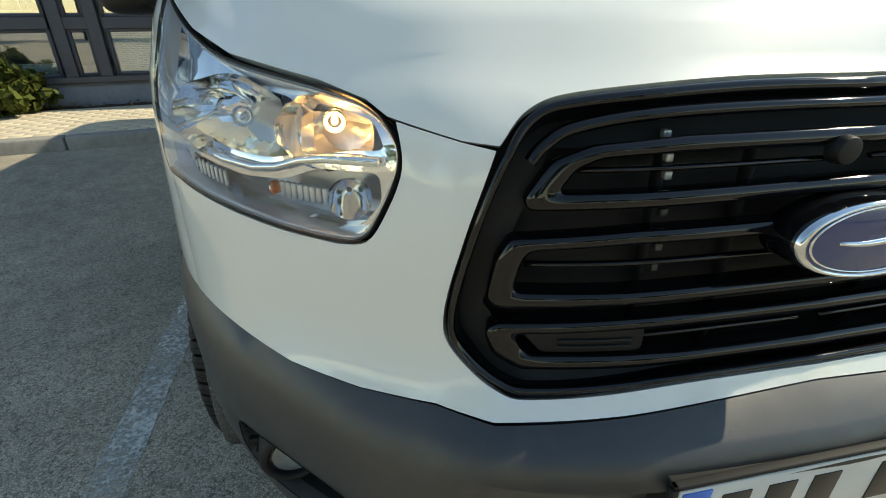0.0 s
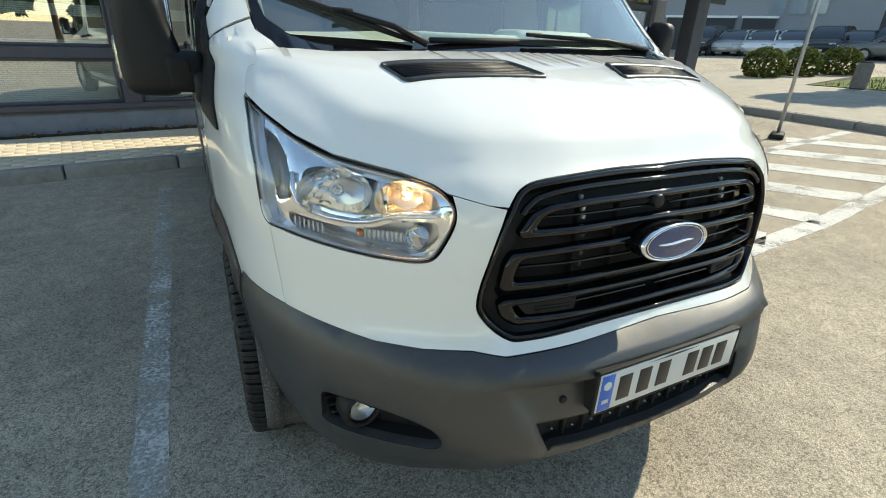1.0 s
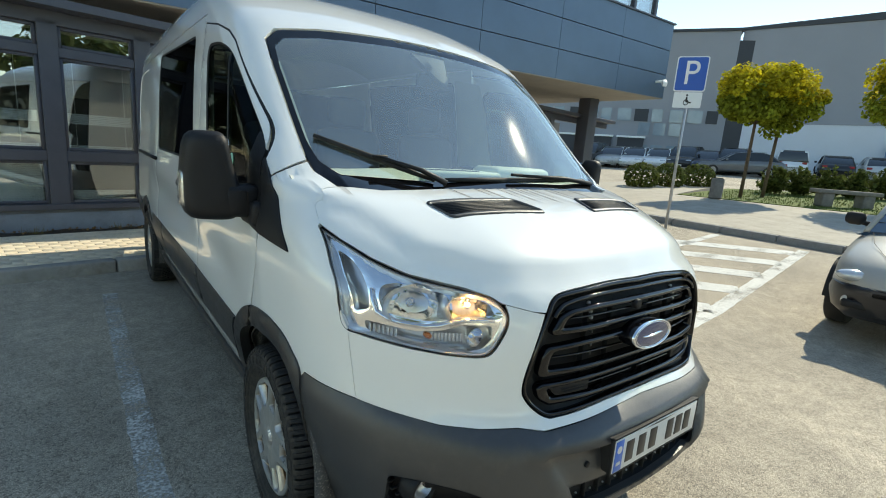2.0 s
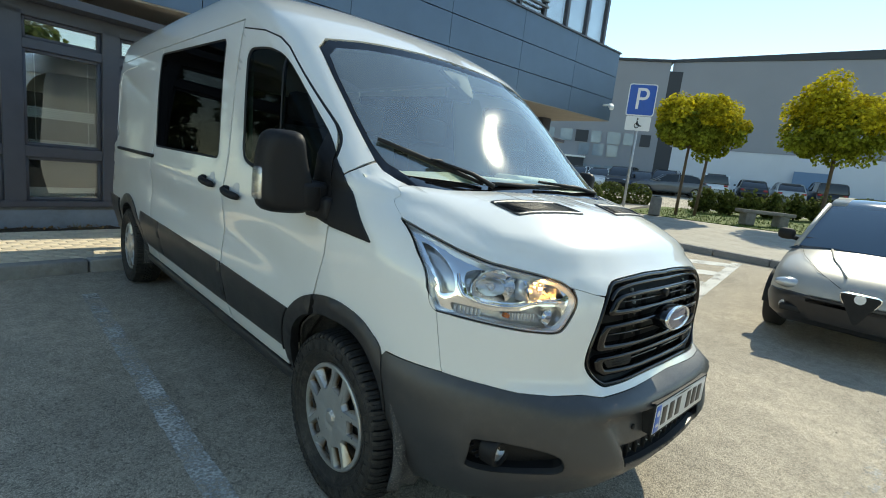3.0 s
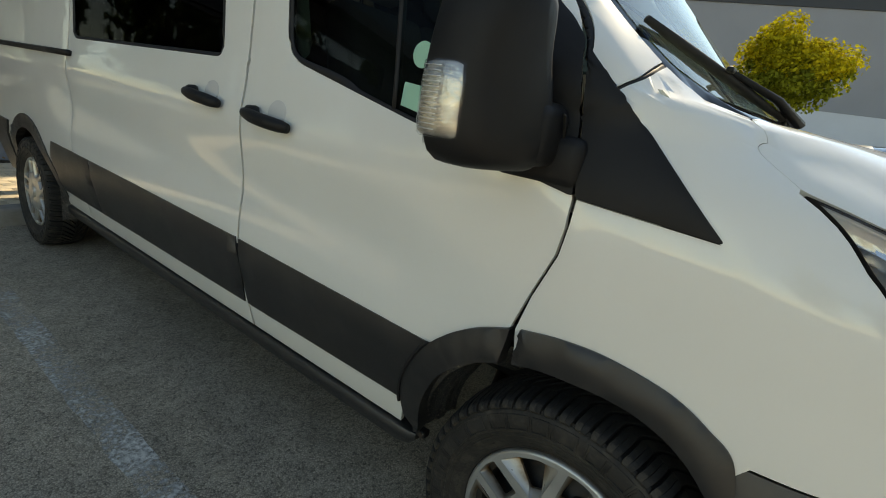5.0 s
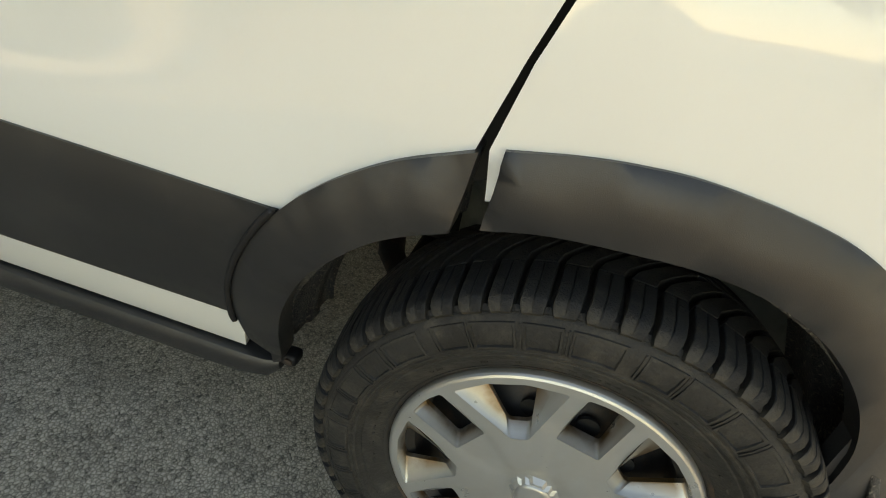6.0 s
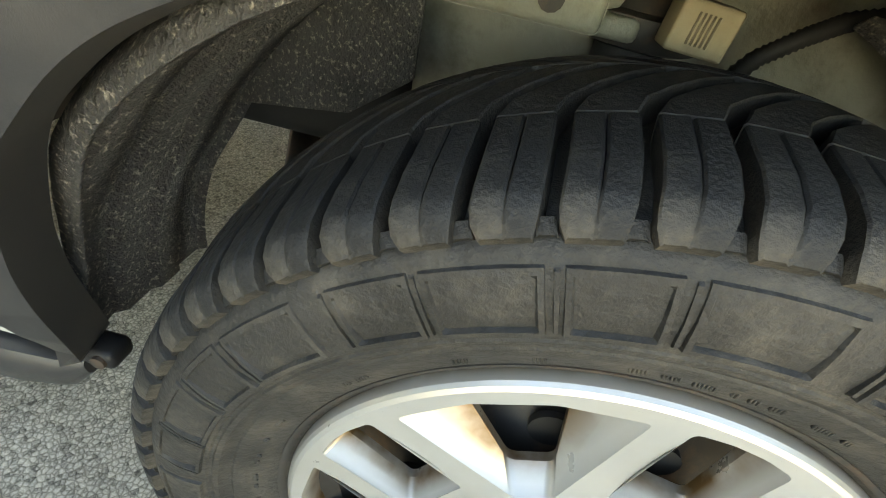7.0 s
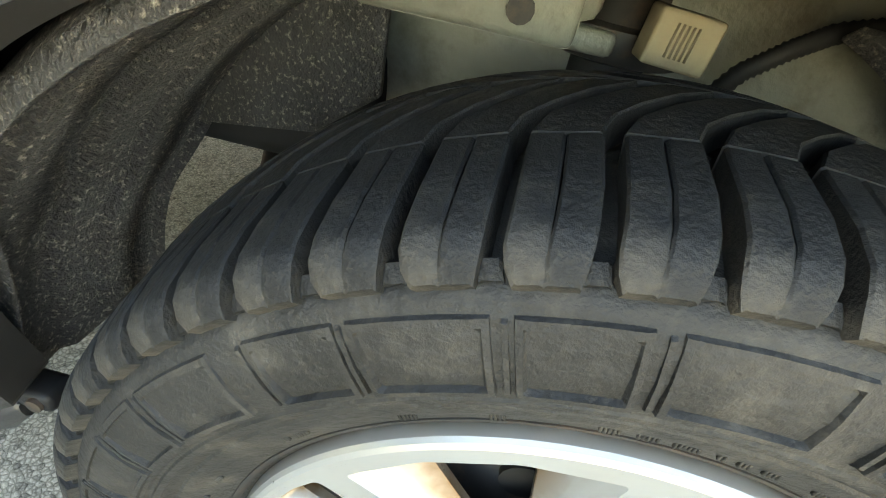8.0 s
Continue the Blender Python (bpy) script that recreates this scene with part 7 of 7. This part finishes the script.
for x, y, cc, sv in row:
    x, y = -1.5 + .80 * (x + 1.5), -1.3 + .80 * (y + 1.3)
    car(stand(x, y, 196), cc, {BLK: "black", SILV: "silver", WHT: "white", NVY: "dark blue"}[cc] + " parked car in the far row", 4.4, 1.82, 1.45 + .22 * sv, sv)
for x, y, cc, sv in ((36.2, 13.6, SILV, 0), (36.8, 11.6, WHT, 1), (37.6, 9.4, BLK, 0), (38.3, 7.4, SILV, 0), (39.0, 5.4, BLK, 1), (40.5, 1.0, SILV, 0)):
    car(stand(x, y, 20), cc, {BLK: "black", SILV: "silver", WHT: "white", NVY: "dark blue"}[cc] + " parked car before the grey hall", 4.4, 1.82, 1.45 + .22 * sv, sv)

# ---------- far halls ----------
HALL = mat("hall_grey_metal", (.25, .265, .30), .6, var=.05, scale=.3)
HALLW = mat("hall_pale_band", (.56, .60, .66), .7, var=.05, scale=.3)
HALLG = mat("hall_glass", (.22, .28, .34), .15, coat=.5, var=.2, scale=.8)
HALLD = mat("hall_dark", (.03, .035, .045), .5)


def wall(name, a, b, z0, z1, t, material, parent, label="", dz=0.0):
    a, b = Vector((*a, 0)), Vector((*b, 0))
    d = (b - a).normalized()
    n = Vector((-d.y, d.x, 0)) * t
    bm = bmesh.new()
    v = [bm.verts.new(Vector((p.x, p.y, z))) for z in (z0, z1) for p in (a, b, b + n, a + n)]
    if dz:
        v[5].co.z += dz
        v[6].co.z += dz
    for f in ((0, 1, 2, 3), (7, 6, 5, 4), (4, 5, 1, 0), (5, 6, 2, 1), (6, 7, 3, 2), (7, 4, 0, 3)):
        bm.faces.new([v[i] for i in f])
    bmesh.ops.recalc_face_normals(bm, faces=bm.faces[:])
    return part(name, bm, material, parent, label, smooth=False)


hall = thing("warehouse_hall", "large grey metal warehouse hall with a pale lower band", "building", kind="structure")
A, B = (40.2, 17.6), (48.0, -14.0)
wall("hall_wall", A, B, 5.3, 12.2, 14, HALL, hall, dz=1.0)
wall("pale_band", (40.3, 17.55), (48.0, -14.1), .5, 5.3, 13, HALLW, hall)
wall("roof_edge", (40.1, 17.7), (47.9, -14.2), 12.18, 12.4, 14.2, HALLD, hall, dz=1.0)
wall("service_door", (42.2, 8.0), (42.75, 5.8), 1.2, 4.1, .04, mat("blue_door", (.13, .22, .36), .5), hall)
hall2 = thing("factory_wing", "grey factory wing with a window band and loading docks", "building", kind="structure")
A2, B2 = (31.0, 33.5), (39.8, 17.6)
wall("wing_wall", A2, B2, .4, 12.1, 12, HALL, hall2)
wall("roof_edge", (30.9, 33.4), (39.75, 17.4), 12.1, 12.3, 12.2, HALLD, hall2)
wall("wing_end", (39.8, 17.6), (40.7, 16.35), .4, 11.4, 8, HALLD, hall2)
d2 = (Vector(B2) - Vector(A2)).normalized()
for k in range(13):
    p = Vector(A2) + d2 * (.6 + k * 1.35)
    q = p + d2 * (1.05 if k % 3 else .8)
    w = wall("hall_window", (p.x - .06 * d2.y * -1, p.y), (q.x, q.y), 5.1, 6.1, -.06, HALLG if k % 4 else HALLD, hall2)
for k in range(4):
    p = Vector(A2) + d2 * (2.5 + k * 2.6)
    q = p + d2 * 2.1
    wall("dock_door", (p.x, p.y), (q.x, q.y), 1.4, 3.7, -.25, HALLD, hall2)
    wall("dock_frame", (p.x - d2.x * .1, p.y - d2.y * .1), (q.x + d2.x * .1, q.y + d2.y * .1), 3.7, 3.85, -.4, BLIND, hall2)
for k in range(3):
    p = Vector(A2) + d2 * (11.8 + k * 1.2)
    q = p + d2 * .9
    wall("stair_window", (p.x, p.y), (q.x, q.y), 2.0, 3.2, -.08, HALLG, hall2)
    wall("stair_window", (p.x, p.y), (q.x, q.y), 4.0, 5.0, -.08, HALLG, hall2)

# ---------- leaf litter and grit on the asphalt ----------
GRIT = mat("grit", (.34, .30, .24), .9, var=.3, scale=40, island=.4)
rnd = random.Random(77)
bm = bmesh.new()
for k in range(420):
    x, y = (rnd.uniform(-4.5, -1.0), rnd.uniform(-2, 4.9)) if k % 3 else (rnd.uniform(-1, 4), rnd.uniform(-3, -.4))
    s = rnd.uniform(.002, .0055)
    m = Matrix.Translation((x, y, zg(x) + s * .4)) @ Matrix.Rotation(rnd.uniform(0, 6.28), 4, "Z") @ Matrix.Rotation(rnd.uniform(0, 1), 4, "X")
    box_bm((s * 2, s * 1.4, s), m=m, bm=bm)
tagged(link_bm("grit", bm, GRIT, smooth=False), "loose grit scattered on the asphalt", "grit", kind="stuff")
LITTER = mat("dead_leaf", (.20, .12, .05), .9, var=.3, scale=30, island=.4)
bm = bmesh.new()
for k in range(260):
    u, v = rnd.uniform(-6, 3), rnd.gauss(1.87, .05)
    p = LOT @ Vector((u, v, .135 + rnd.uniform(0, .03)))
    leafy(bm, p, Vector((.01, .01, .01)), 1, .035, rnd)
tagged(link_bm("leaf_litter", bm, LITTER), "brown dead leaves on the soil strip", "leaves", kind="stuff")

# ---------- the silver car beside the van ----------
CHAMP = mat("silver_beige_paint", (.40, .385, .345), .40, .15, coat=.35, var=.04, scale=4)
BLKB = mat("black_bumper", (.018, .018, .02), .4, coat=.3, var=.2, scale=10, rough_var=.1)
near = thing("silver_car", "silver beige hatchback with a black front bumper facing the van", "car", Matrix.Translation((4.05, -.22, GZ)) @ Matrix.Rotation(radians(-3.3), 4, "Y") @ Matrix.Rotation(radians(180), 4, "Z") @ Matrix.Diagonal((1, 1, 1.06, 1)))
# local: nose at x = 0 looking to +x, the car runs back to x = -4.3; y is its left
top = curve1([-4.3, -4.1, -3.6, -1.55, -1.35, -1.0, -.6, -.25, -.10, -.02], [.75, .88, .93, .93, .92, .89, .83, .74, .66, .56])
wid = curve1([-4.3, -4.1, -3.5, -1.3, -.7, -.35, -.15, -.05, 0.0], [.62, .78, .855, .865, .85, .80, .70, .56, .40])
bot = curve1([-4.3, -3.9, -3.0, -.6, -.2, 0.0], [.42, .28, .20, .20, .24, .34])
rings = []
for i in range(44):
    x = -4.3 + 4.3 * (i / 43) ** .8
    w, zt, zb = wid(x), top(x), bot(x)
    prof = [(-.80, zb), (-.95, zb + .08), (-.99, zb + .22), (-1.0, zb + (zt - zb) * .55), (-.985, zt - .16), (-.95, zt - .07), (-.84, zt - .012), (-.5, zt + .018), (-.2, zt + .028), (0, zt + .030)]
    prof = prof + [(-a, b) for a, b in prof[-2::-1]]
    rings.append([Vector((x, a * w, b)) for a, b in prof])
body = soft(part("body", loft_bm(rings), CHAMP, near), 50)
# black lower nose, a shell just over the body
rings = []
for i in range(16):
    x = -.62 + .632 * i / 15
    w, zt, zb = wid(min(x, 0)) + .012, min(top(min(x, -.02)), .60), bot(min(x, 0)) - .012
    zt = min(zt, .548) if x > -.30 else .50
    prof = [(-.80, zb), (-.95, zb + .08), (-.995, zb + .2), (-1.0, zt - .06), (-.985, zt - .02), (-.9, zt)]
    rings.append([Vector((x + .012, a * w, b)) for a, b in prof] + [Vector((x + .012, -a * w, b)) for a, b in prof[::-1]])
nb = soft(part("front_bumper", loft_bm(rings), BLKB, near, "black plastic front bumper"), 50)
cab = [(-3.75, .92, .80), (-3.25, 1.28, .66), (-2.9, 1.38, .62), (-2.3, 1.42, .61), (-1.9, 1.40, .61), (-1.72, 1.34, .62), (-.98, .905, .74)]
rings = [[Vector((x, s * k, zz)) for s, k, zz in ((-1, .83, .86), (-1, w, z), (-1, w * .55, z + .02), (1, w * .55, z + .02), (1, w, z), (1, .83, .86))] for x, z, w in cab]
scr = mat("car_screen", (.03, .06, .10), .06, coat=.8)
soft(part("cabin_glass", loft_bm(rings), scr, near), 35)
rf = bmesh.new()
loft_bm([[Vector((x, s, z + .008 + .012 * (1 - abs(s) / w))) for s in (-w - .01, -w * .5, 0, w * .5, w + .01)] for x, z, w in cab[1:-1]], False, rf)
ro = part("roof", rf, CHAMP, near)
md = ro.modifiers.new("t", "SOLIDIFY")
md.thickness, md.offset = .02, 1
for s in (-1, 1):
    part("pillar", tube_bm([(-.98, s * .755, .90), (-1.35, s * .70, 1.12), (-1.72, s * .635, 1.35)], .028, 8), CHAMP, near)
    part("pillar", tube_bm([(-2.45, s * .85, .90), (-2.5, s * .63, 1.41)], .03, 8), CHAMP, near)
    part("pillar", tube_bm([(-3.75, s * .81, .91), (-3.25, s * .67, 1.29)], .05, 8), CHAMP, near)
    m = part("door_mirror", box_bm((.11, .19, .13), (0, 0, 0), .05, m=pose(-1.28, s * .93, .985, 0, 0, s * 10)), MATTE, near)
    part("mirror_arm", tube_bm([(-1.26, s * .80, .94), (-1.27, s * .90, .96)], .025, 8), MATTE, m)
    hl = bmesh.new()
    bmesh.ops.create_uvsphere(hl, u_segments=24, v_segments=14, radius=1, matrix=Matrix.Translation((-.155, s * .565, .610)) @ Matrix.Rotation(radians(-s * 33), 4, "Z") @ Matrix.Rotation(radians(s * 5), 4, "X") @ Matrix.Diagonal((.085, .185, .058, 1)))
    part("headlight", hl, LAMPC, near, "clear almond headlight")
    part("fog_lamp", cyl_bm(.05, .045, .06, Matrix.Translation((-.09, s * .60, .40)) @ Matrix.Rotation(radians(90), 4, "Y"), 20, bevel=.008), LAMPC, near)
    part("bumper_slot", box_bm((.05, .26, .07), (-.03, s * .50, .385), .02), MATTE, near)
    part("bumper_strip", tube_bm([(-.02, s * .18, .49), (-.06, s * .45, .49), (-.20, s * .70, .49), (-.5, s * .83, .49)], .012, 6), MATTE, near)
    for xx in (-.80, -3.40):
        mm = Matrix.Translation((xx, s * .775, .30)) @ Matrix.Rotation(radians(90), 4, "X")
        w = part("wheel", revolve_bm([(.19, -.095), (.27, -.098), (.30, -.08), (.30, .08), (.27, .098), (.19, .095)], mm, 28), CARTYRE, near)
        part("rim", cyl_bm(.195, .195, .175, mm, 24), ALLOY, w)
        part("arch_liner", revolve_bm([(.345, -.105), (.345, .105)], mm, 28, arc=math.pi), MATTE, near)
    part("bonnet_seam", tube_bm([(-1.0, s * .70, .905), (-.6, s * .60, .855), (-.25, s * .40, .765), (-.06, s * .17, .665)], .0022, 6), MATTE, near)
    part("bonnet_crease", tube_bm([(-1.0, s * .42, .918), (-.6, s * .33, .868), (-.2, s * .16, .755)], .012, 8, flat=.5), CHAMP, near)
# shield-shaped grille
shield = fillet([(-.15, .66), (.15, .66), (.165, .62), (.02, .36), (-.02, .36), (-.165, .62)], .03, 4)
g = part("grille_shield", prism_bm(shield, .05, Matrix.Translation((-.005, 0, 0)) @ Matrix.Rotation(radians(90), 4, "Z"), bevel=.006), CHROME, near, "chrome shield grille")
part("grille_mesh", prism_bm(shrunk(shield, .022), .06, Matrix.Translation((-.004, 0, 0)) @ Matrix.Rotation(radians(90), 4, "Z")), MATTE, g)
part("round_badge", cyl_bm(.045, .045, .012, Matrix.Translation((.028, 0, .615)) @ Matrix.Rotation(radians(90), 4, "Y"), 24), SIGNW, g)
for s in (-1, 1):
    part("wiper", tube_bm([(-1.02, s * .1 - .1, .935), (-1.13, s * .35 - .12, .99), (-1.12, s * .55 - .15, .985)], .009, 6), MATTE, near)
